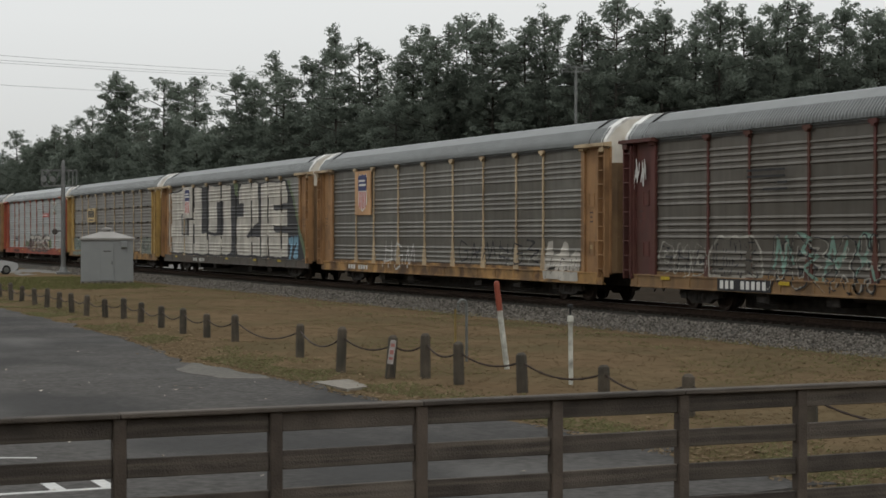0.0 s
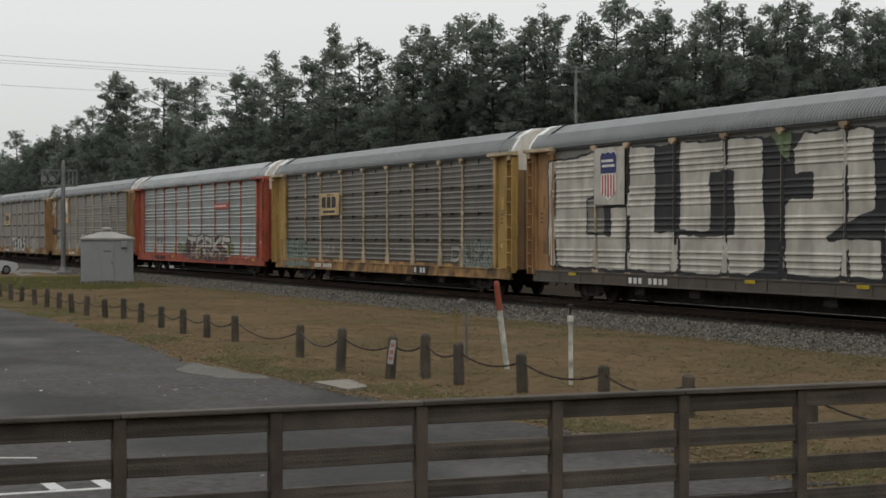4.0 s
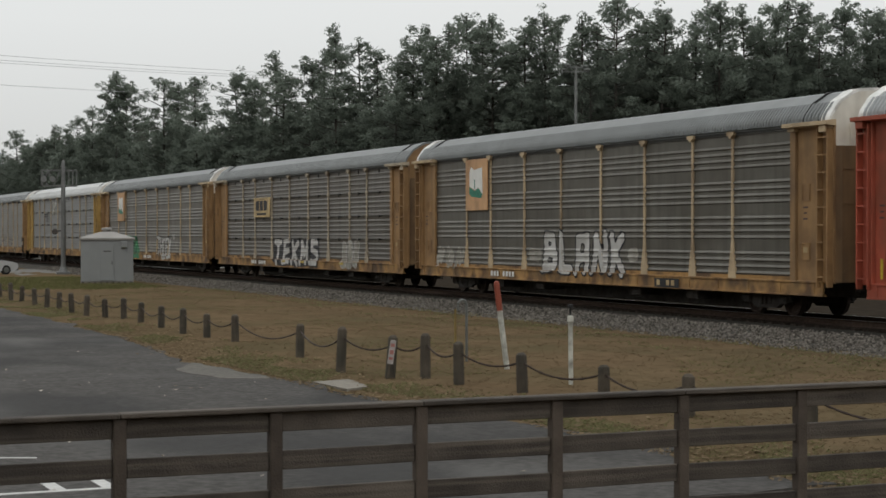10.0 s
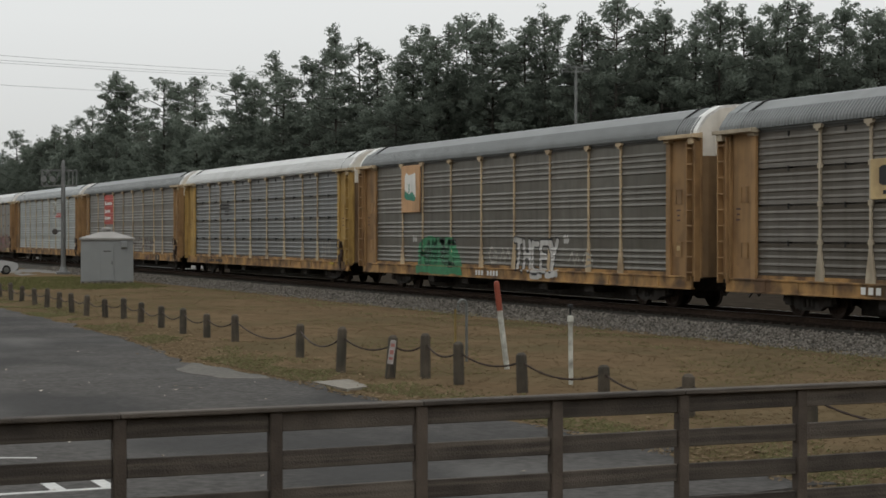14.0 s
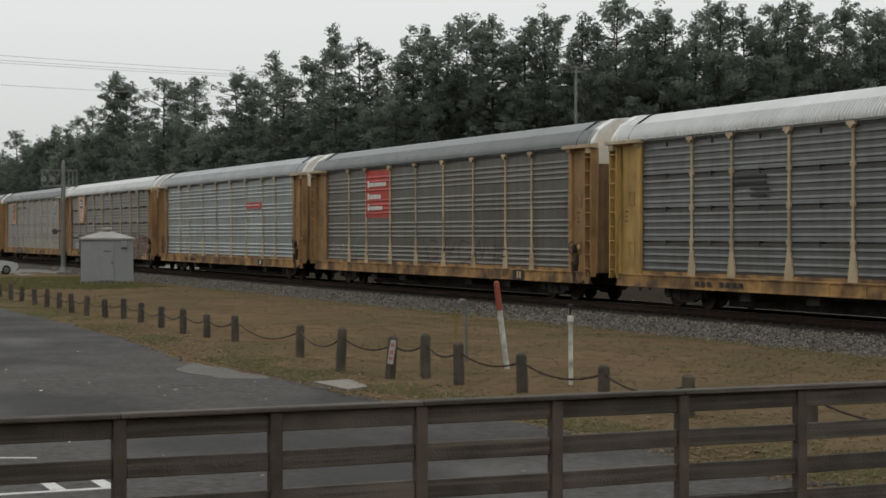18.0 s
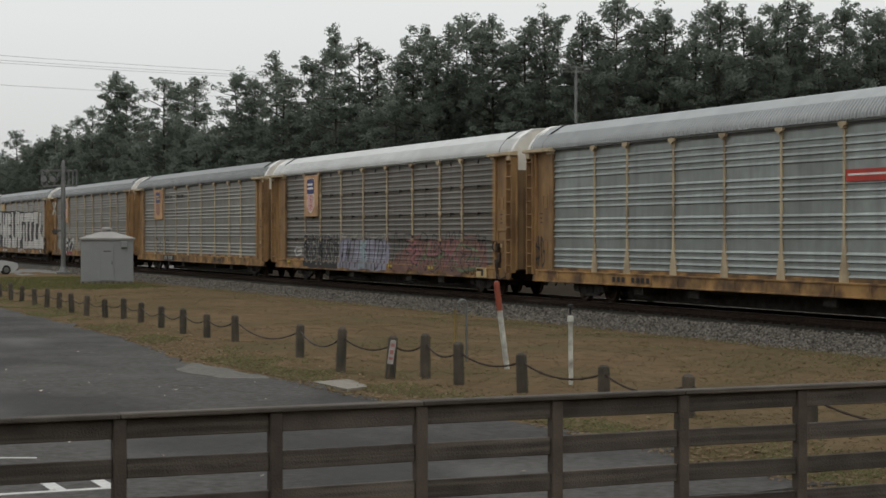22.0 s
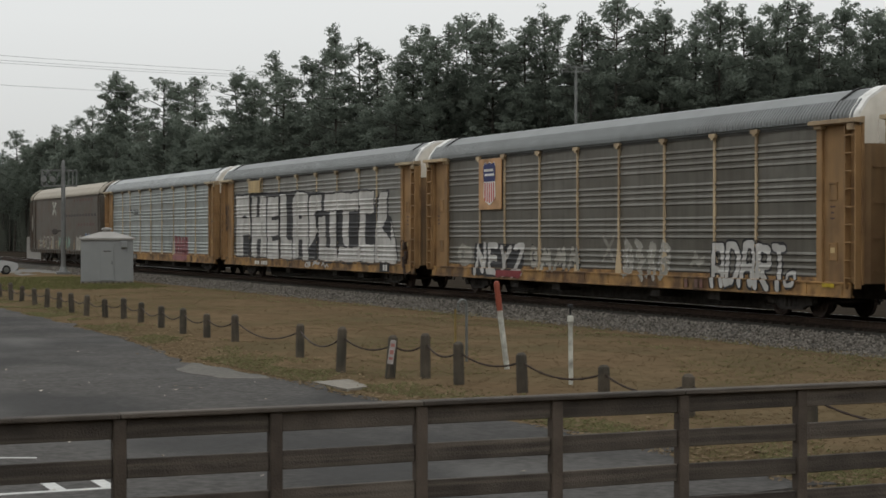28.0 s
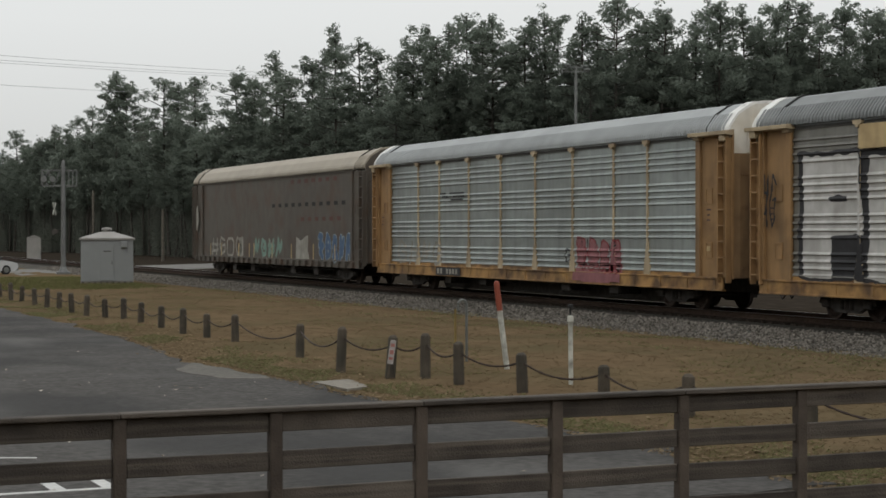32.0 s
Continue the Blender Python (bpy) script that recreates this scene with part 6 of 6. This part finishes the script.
        spray(c, "grouped", "^", 9.8, 11.8, 1.05, 1.8, 0.12, MOSS_SPRAY, CREAM_SPRAY, 0.03)
        spray(c, "grouped", "TARKS", 12.2, 20.7, 1.0, 2.12, 0.13, CREAM_SPRAY, BLACK_SPRAY, 0.07, slant=0.12, tight=0.02, label="cream-edged graffiti lettering TARKS")
        spray(c, "grouped", "@", 20.2, 21.5, 1.1, 1.85, 0.15, MOSS_SPRAY, CREAM_SPRAY, 0.04)
        spray(c, "grouped", "^~^~^", 12.4, 20.4, 0.72, 1.6, 0.06, DUSTY_SPRAY, RUST_SPRAY, 0.05)
        spray(c, "grouped", "-^-", 12.6, 20.0, 1.25, 1.75, 0.05, PINK_SPRAY)
        spray(c, "grouped", "~@~", 22.6, 25.2, 0.95, 2.05, 0.03, WHITE_SPRAY, label="thin white graffiti scrawl")
        spray(c, "grouped", "~~", 4.9, 6.5, 1.5, 2.1, 0.03, BLACK_SPRAY)
        number_bars(c, 5.0, 7.4, 0.72, 0.9, BLACK_SPRAY)
        tape(c, (8.9, 14.2, 24.9))
        for u in (0.95, 4.65, 9.51, 15.03, 20.55):
            plate(c, "post_reflector", CONSPIC_YELLOW, u - 0.05, u + 0.05, 1.12, 1.62, "upright yellow reflector strip", FRONT + 0.003, 0.005)
    elif k == 5:
        c = autorack(k, YELLOW, ROOF_GREY, GALV, "even", "yellow covered car carrier with grey ribbed sides and white lettering")
        state_sign(c)
        spray(c, "even", "BLANK", 10.9, 16.7, 0.9, 2.3, 0.15, WHITE_SPRAY, BLACK_SPRAY, 0.06, label="white graffiti lettering BLANK")
        spray(c, "even", "-", 9.8, 10.9, 1.2, 1.9, 0.22, FADED_SPRAY)
        spray(c, "even", "-", 16.7, 17.5, 1.3, 1.95, 0.22, FADED_SPRAY)
        spray(c, "even", "^@^", 1.8, 4.4, 0.95, 1.75, 0.1, FADED_SPRAY, CREAM_SPRAY, 0.03)
        number_bars(c, 7.0, 9.0)
        number_bars(c, 18.7, 19.8, 0.7, 0.86, SIGN_BUFF, 4, BLACK_SPRAY)
    elif k == 6:
        c = autorack(k, YELLOW, ROOF_GREY, GALV_DARK, "seamed", "yellow covered car carrier with dark seamed sides and white graffiti", DARK_TAN, posts=POST_GREY)
        square_sign(c)
        spray_area(c, "seamed", [(9.7, 0.9), (9.8, 2.0), (16.5, 2.0), (16.6, 0.7), (11, 0.68)], BLACK_SPRAY, 0.004, "black graffiti background")
        spray(c, "seamed", "TEKMS", 9.85, 16.5, 0.72, 2.02, 0.15, WHITE_SPRAY, None, 0.05, label="white graffiti lettering TEKMS")
        spray(c, "seamed", "*&*", 19.5, 21.8, 0.72, 1.95, 0.17, FADED_SPRAY, WHITE_SPRAY, 0.05)
        number_bars(c, 6.5, 8.9)
        tape(c, (11.4, 14.2, 19.5))
    elif k == 7:
        c = autorack(k, YELLOW, ROOF_GREY, GALV, "even", "yellow covered car carrier with green and white graffiti low down")
        state_sign(c)
        spray_area(c, "even", [(6.3, 0.68), (6.3, 1.9), (7.4, 2.15), (9.6, 2.1), (10.2, 1.5), (10.8, 0.68)], GREEN_SPRAY, 0.006, "green sprayed patch")
        spray(c, "even", "H&%C", 6.5, 10.0, 1.0, 2.02, 0.07, MINT_SPRAY, BLACK_SPRAY, 0.04, slant=0.1)
        spray(c, "even", "@~", 12.8, 14.8, 1.15, 1.8, 0.05, FADED_SPRAY)
        spray(c, "even", "THCEY", 15.0, 18.4, 0.9, 2.05, 0.1, WHITE_SPRAY, BLACK_SPRAY, 0.045, tight=0.02, label="white graffiti lettering THCEY")
        spray(c, "even", "--", 16.3, 18.7, 0.68, 1.0, 0.12, WHITE_SPRAY, None)
        spray(c, "even", "#", 18.7, 19.2, 1.85, 2.2, 0.05, WHITE_SPRAY)
        spray(c, "even", "~@", 19.0, 21.0, 1.15, 1.7, 0.04, FADED_SPRAY)
        spray(c, "even", "#", 5.7, 6.2, 1.85, 2.15, 0.04, WHITE_SPRAY)
        number_bars(c, 12.0, 14.0)
    elif k == 8:
        c = autorack(k, PALE_YELLOW, ROOF_BRIGHT, GALV_BLUE, "seamed", "pale yellow covered car carrier with white roof and seamed sides", brake=True)
        bars(c, "print_bar", BLACK_SPRAY, 6.85, 8.6, 3.15, 3.85, [[(0.0, 0.95)], [(0.0, 0.95)], [(0.5, 1)], [(0.5, 0.95)]], 0.4, SKIN + 0.055)
        spray(c, "seamed", "#~", 23.1, 24.6, 1.05, 2.0, 0.025, FADED_SPRAY)
        number_bars(c, 5.0, 7.6, 0.72, 0.86, BLACK_SPRAY)
        tape(c, (24.6,))
    elif k == 9:
        c = autorack(k, YELLOW, ROOF_GREY, GALV, "even", "yellow covered car carrier with a red placard and grey sides", brake=True)
        spray_area(c, "even", [(6.82, 2.93), (6.82, 4.98), (9.44, 4.98), (9.44, 2.93)], SIGN_RED, 0.004, "red field painted over the ribbed sheet", 0.0)
        for z, w in ((4.2, 2.15), (3.68, 1.6), (3.2, 1.75)):
            n = int(w / 0.23)
            bars(c, "print_bar", SIGN_WHITE, 7.0, 7.0 + w, z, z + 0.22, [[(i / n, (i + 0.74) / n) for i in range(n)]], 0.8, SKIN + 0.055)
            plate(c, "print_bar", SIGN_WHITE, 7.0, 7.17, z + 0.01, z + 0.3, "", SKIN + 0.056, 0.006)
        spray(c, "even", "@~@", 2.3, 4.0, 1.45, 1.85, 0.03, FADED_SPRAY)
        spray(c, "even", "@", 5.3, 6.4, 1.2, 2.1, 0.04, MINT_SPRAY)
        spray(c, "even", "@^@~#", 13.2, 20.8, 1.15, 2.1, 0.025, PLUM_SPRAY, label="faint dark graffiti scrawl")
        number_bars(c, 18.8, 19.8, 0.68, 0.92, RUST_SPRAY, 4)
        number_bars(c, 21.5, 22.1, 0.68, 0.92, SIGN_BUFF, 3, BLACK_SPRAY)
    elif k == 10:
        c = autorack(k, YELLOW, ROOF_WHITE, GALV_CLEAN, "grouped", "yellow covered car carrier with clean silver ribbed sides", brake=True)
        plate(c, "name_board", SIGN_RED, 17.9, 20.4, 3.55, 3.86, "small red name board", SKIN + 0.05, 0.02)
        bars(c, "board_mark", SIGN_WHITE, 18.0, 20.3, 3.68, 3.75, [[(0, 0.95)]], 0.7, SKIN + 0.072)
        spray(c, "grouped", "#@", 0.5, 1.3, 1.1, 2.2, 0.03, BLACK_SPRAY)
        number_bars(c, 6.0, 8.4, 0.72, 0.88, BLACK_SPRAY)
        number_bars(c, 20.2, 20.7, 0.7, 0.9, SIGN_WHITE, 2, BLACK_SPRAY)
    elif k == 11:
        c = autorack(k, YELLOW, ROOF_BRIGHT, GALV_DARK, "seamed", "yellow covered car carrier with white roof and dense graffiti", brake=True, hatch=True)
        flag_placard(c, 4.75, 6.65, 3.05, 4.97)
        spray_area(c, "seamed", [(4.6, 0.7), (4.4, 1.7), (5.2, 2.15), (8.9, 2.1), (9.3, 0.68)], BLACK_SPRAY, 0.004, "black graffiti background")
        spray(c, "seamed", "%@&*#", 4.3, 9.3, 0.9, 2.2, 0.12, BLACK_SPRAY, FADED_SPRAY, 0.05, label="grey graffiti lettering outlined in black")
        spray(c, "seamed", "@", 2.9, 4.2, 1.2, 1.7, 0.05, WHITE_SPRAY)
        spray_area(c, "seamed", [(9.3, 0.7), (9.4, 2.0), (12.4, 2.05), (15.0, 2.0), (15.3, 1.6), (15.2, 0.7)], VIOLET_SPRAY, 0.004, "greyish violet sprayed panel")
        spray_area(c, "seamed", [(11.8, 0.7), (11.95, 2.03), (12.7, 2.03), (12.6, 0.7)], PALE_BLUE_SPRAY, 0.008, "pale blue sprayed patch", 0.1)
        spray(c, "seamed", "I&II#IIDI", 9.4, 15.2, 0.72, 2.05, 0.045, BLACK_SPRAY, None, slant=0.3, tight=0.1, label="dark slanting graffiti strokes")
        spray(c, "seamed", "^^~^^", 9.2, 15.4, 1.95, 2.35, 0.025, FADED_SPRAY, None)
        spray_area(c, "seamed", [(15.4, 0.7), (16.2, 1.5), (18, 2.1), (21, 1.95), (23.2, 2.2), (24.8, 1.8), (25.0, 0.95), (22, 0.68)], RUST_SPRAY, 0.005, "faded brick-red sprayed patch", 0.12)
        spray(c, "seamed", "%^*", 17.0, 22.6, 0.85, 2.1, 0.07, PINK_SPRAY)
        spray(c, "seamed", "^@", 18.2, 24.6, 0.8, 1.9, 0.05, MOSS_SPRAY)
        spray(c, "seamed", "^%*@&%^", 15.5, 24.9, 0.8, 2.25, 0.11, None, BLACK_SPRAY, 0.05, label="dark graffiti outlines")
        tape(c, (2.2, 15.4, 19.6, 24.2))
        number_bars(c, 24.3, 24.9, 0.7, 0.94, BLACK_SPRAY, 2, SIGN_BUFF)
    elif k == 12:
        c = autorack(k, YELLOW, ROOF_GREY, GALV_MID, "grouped", "yellow covered car carrier with a faded flag placard")
        flag_placard(c, 4.75, 6.65, 3.15, 4.97, faded=True)
        bars(c, "print_bar", BLACK_SPRAY, 7.1, 11.4, 4.36, 4.56, [[(0, 0.25), (0.28, 0.38), (0.62, 0.8), (0.84, 1)], [(0, 0.25), (0.28, 0.38), (0.62, 0.8), (0.84, 1)]], 0.6, SKIN + 0.065)
        spray(c, "grouped", "@#@", 4.3, 8.1, 1.0, 2.0, 0.025, BLACK_SPRAY, label="thin dark graffiti scrawl")
        number_bars(c, 7.2, 9.2, 0.7, 0.92, FADED_SPRAY, 6, BLACK_SPRAY)
        number_bars(c, 18.0, 19.4, 0.74, 0.9, BLACK_SPRAY, 5)
    elif k == 13:
        c = autorack(k, YELLOW, ROOF_GREY, GALV, "even", "yellow covered car carrier with white and faded graffiti")
        flag_placard(c, 4.75, 6.65, 3.12, 4.97)
        spray(c, "even", "@", 2.5, 4.1, 1.05, 1.9, 0.12, FADED_SPRAY)
        spray_area(c, "even", [(4.1, 0.7), (4.2, 1.9), (8.3, 1.9), (8.2, 0.68)], BLACK_SPRAY, 0.003, "black graffiti background")
        spray(c, "even", "NEYZ", 4.2, 8.4, 0.72, 1.9, 0.12, WHITE_SPRAY, None, label="white graffiti lettering NEYZ")
        spray_area(c, "even", [(6.2, 0.7), (6.3, 0.95), (8.4, 0.95), (8.2, 0.7)], RED_SPRAY, 0.01)
        spray(c, "even", "@&&&", 8.6, 12.5, 1.0, 1.8, 0.1, FADED_SPRAY, BLACK_SPRAY, 0.03)
        spray(c, "even", "X", 13.9, 14.8, 1.35, 2.2, 0.06, FADED_SPRAY)
        spray(c, "even", "@%*@", 15.2, 18.2, 0.85, 2.05, 0.09, FADED_SPRAY, WHITE_SPRAY, 0.03)
        spray(c, "even", "^", 19.1, 20.1, 1.2, 1.75, 0.07, FADED_SPRAY)
        spray(c, "even", "ADART", 20.4, 24.1, 0.7, 2.0, 0.1, WHITE_SPRAY, BLACK_SPRAY, 0.06, tight=0.02, label="white graffiti lettering ADART")
        spray(c, "even", "O", 24.0, 24.6, 0.8, 1.25, 0.06, WHITE_SPRAY, BLACK_SPRAY, 0.05)
        number_bars(c, 19.1, 20.2, 0.68, 0.92, RUST_SPRAY, 4)
        tape(c, (25.8,))
    elif k == 14:
        c = autorack(k, YELLOW, ROOF_GREY, GALV_MID, "grouped", "yellow covered car carrier covered with huge white block graffiti", brake=True)
        board(c, SIGN_BUFF, 4.75, 6.65, 4.35, 4.97, "blank buff placard")
        spray_area(c, "grouped", [(2.05, 4.4), (9.5, 4.29), (10.7, 4.29), (11.8, 4.34), (14.0, 4.24), (16.0, 4.13), (22.4, 4.17), (22.4, 3.45), (22.9, 3.99), (24.0, 4.06), (24.0, 2.97), (24.3, 2.97), (25.1, 1.33), (25.0, 0.97), (18.0, 0.92), (2.05, 1.03)], BLACK_SPRAY, 0.005, "black graffiti background")
        text = "huge white graffiti letters spelling PHELASTICK"
        for outline in ([(2.26, 4.28), (4.63, 4.22), (4.79, 2.18), (3.5, 2.18), (3.5, 1.07), (2.26, 1.12)],
                        [(5.01, 4.2), (5.88, 4.18), (5.88, 3.11), (6.34, 3.11), (6.34, 4.16), (7.39, 4.13), (7.45, 1.04), (6.56, 1.06), (6.49, 1.98), (5.89, 1.98), (5.89, 1.05), (5.01, 1.1)],
                        [(7.62, 4.13), (9.38, 4.07), (9.44, 3.13), (8.31, 3.11), (8.31, 2.95), (9.44, 2.94), (9.44, 2.18), (8.32, 2.16), (8.32, 1.92), (9.44, 1.93), (9.52, 1.0), (7.62, 1.03)],
                        [(9.66, 4.19), (10.6, 4.16), (10.68, 2.0), (11.47, 1.94), (11.47, 1.04), (9.72, 1.01)],
                        [(11.57, 3.97), (12.33, 4.24), (13.76, 4.17), (13.89, 1.03), (13.09, 1.01), (12.99, 1.95), (12.46, 1.94), (12.47, 1.05), (11.63, 1.04)],
                        [(14.0, 4.06), (15.67, 4.04), (15.71, 3.3), (14.71, 3.25), (15.17, 2.3), (14.0, 1.62)],
                        [(15.28, 2.97), (16.25, 3.07), (16.29, 1.68), (17.8, 1.58), (17.9, 1.0), (15.4, 1.03)],
                        [(16.07, 4.07), (20.57, 4.05), (20.57, 3.25), (16.07, 3.3)],
                        [(16.81, 3.28), (17.62, 3.27), (17.69, 1.64), (16.84, 1.63)],
                        [(18.51, 3.29), (19.28, 3.28), (19.28, 1.65), (18.52, 1.81)],
                        [(18.0, 1.64), (20.95, 1.67), (20.95, 1.02), (17.9, 1.02)],
                        [(20.62, 4.06), (22.32, 4.11), (22.32, 3.15), (21.3, 3.1), (21.3, 1.8), (22.42, 1.8), (22.42, 1.02), (20.98, 1.02), (20.62, 1.7)],
                        [(22.55, 1.05), (22.5, 2.2), (22.75, 3.0), (23.0, 3.98), (23.84, 4.01), (23.84, 2.9), (23.25, 2.45), (24.25, 1.95), (24.3, 2.85), (24.98, 1.28), (24.9, 1.02), (23.35, 1.03)]):
            spray_area(c, "grouped", outline, WHITE_SPRAY, 0.013, text)
        spray_area(c, "grouped", [(3.4, 3.21), (4.15, 3.2), (4.15, 3.04), (3.4, 3.05)], BLACK_SPRAY, 0.02)
        spray_area(c, "grouped", [(12.46, 3.11), (12.96, 3.1), (12.96, 2.92), (12.46, 2.93)], BLACK_SPRAY, 0.02)
        spray(c, "grouped", "@^~", 13.5, 17.0, 0.68, 0.98, 0.04, WHITE_SPRAY)
        spray(c, "grouped", "#@", 0.5, 1.2, 2.4, 3.9, 0.03, BLACK_SPRAY)
        number_bars(c, 5.9, 8.0, 0.7, 0.88)
        number_bars(c, 23.4, 24.2, 0.7, 0.95, SIGN_WHITE, 3, BLACK_SPRAY)
    elif k == 15:
        c = autorack(k, YELLOW, ROOF_WHITE, GALV_CLEAN, "grouped", "yellow covered car carrier with silver sides and pink graffiti")
        bars(c, "print_bar", BLACK_SPRAY, 6.9, 9.2, 3.45, 3.82, [[(0, 0.25), (0.4, 1)], [(0.1, 0.35), (0.55, 1)], [(0.45, 0.95)]], 0.5, SKIN + 0.065)
        spray_area(c, "grouped", [(17.95, 0.68), (18.1, 1.25), (21.1, 1.25), (21.1, 0.68)], PINK_SPRAY, 0.006, "pink sprayed patch")
        spray(c, "grouped", "%@*&", 18.0, 21.1, 1.05, 2.05, 0.12, PINK_SPRAY, RED_SPRAY, 0.06)
        spray(c, "grouped", "~~~", 18.1, 21.0, 0.9, 2.15, 0.02, BLACK_SPRAY)
        spray(c, "grouped", "@", 17.2, 17.8, 1.3, 1.8, 0.03, BLACK_SPRAY)
        spray(c, "grouped", "@#^@", 2.4, 7.2, 1.0, 2.0, 0.06, FADED_SPRAY)
        number_bars(c, 6.8, 8.8, 0.7, 0.9, FADED_SPRAY, 7, BLACK_SPRAY)
    else:
        c = autorack(k, BROWN, ROOF_CREAM, BROWN, "smooth", "dark brown smooth-sided covered car carrier with a cream roof", BROWN)
        spray(c, "smooth", "#@O@", 3.3, 9.2, 1.05, 2.1, 0.07, FADED_SPRAY, None)
        spray_area(c, "smooth", [(8.6, 1.05), (8.6, 2.1), (9.3, 2.1), (9.3, 1.05)], FADED_SPRAY, 0.006)
        spray(c, "smooth", "^@#^", 11.0, 15.9, 1.05, 2.05, 0.11, MINT_SPRAY, FADED_SPRAY, 0.03)
        spray_area(c, "smooth", [(17.8, 1.0), (17.9, 2.1), (18.5, 1.9), (19.7, 2.25), (19.6, 1.5), (19.8, 0.98)], FADED_SPRAY, 0.006, "greyish sprayed patch")
        spray(c, "smooth", "%@*^&", 21.0, 25.6, 1.0, 2.25, 0.13, BLUE_SPRAY, PALE_BLUE_SPRAY, 0.05)
        for u in (3.2, 5.3, 8.5, 10.4, 11.2, 14.2, 17.2, 20.4, 23.3, 25.3):
            plate(c, "yellow_marker", SIGN_BUFF, u, u + 0.09, 1.06, 1.75, "pale upright reflective strip", SKIN + 0.02, 0.01)
        for z, a, b in ((3.55, 14.2, 25.2), (2.85, 18.6, 25.2), (4.66, 17.1, 24.8)):
            n = int((b - a) / 1.0)
            for i in range(n):
                plate(c, "vent_slot", RUBBER if z == 3.55 else MAROON, a + i, a + i + 0.45, z, z + 0.18, "", SKIN + 0.001, 0.006)
        spray_area(c, "smooth", [(0.4, 2.6), (0.3, 3.5), (0.9, 3.9), (1.1, 3.0), (0.8, 2.4)], FADED_SPRAY, 0.006)
    if k != 16:
        small_print(c, 26.0)
        small_print(c, 0.75)
    return c


for k in range(17):
    CARS.append(dress(k))

# how far the train runs ahead of or behind its mean speed
DRIFT = [(0, 0.2), (3.5, 0.75), (7.2, 1.4), (10.6, 1.78), (14.3, 2.0), (19, 2.13), (21, 2.02), (23.6, 1.8), (25.4, 1.68), (28, 1.62), (30.3, 1.5), (32, 1.4)]


def drift(t):
    return float(np.interp(t, [d[0] for d in DRIFT], [d[1] for d in DRIFT]))


def motions():
    """The train rolls past at a nearly even speed; all wheels turn alike."""
    for k, c in enumerate(CARS):
        y = FIRST + PITCH * k
        walk(c, [(t, pose(TRACK_X, y - SPEED * t + drift(t), RAIL_Z)) for t, _ in DRIFT])
    turn = math.degrees(SPEED / 0.42)
    first = WHEELS[0]
    walk(first, [(i / FPS, pose(0, 0, 0, turn * i / FPS, 0, 0)) for i in range(32 * FPS + 1)])
    keys = first.animation_data
    for w in WHEELS[1:]:
        w.rotation_mode = "QUATERNION"
        w.animation_data_create()
        w.animation_data.action = keys.action
        w.animation_data.action_slot = keys.action_slot


motions()
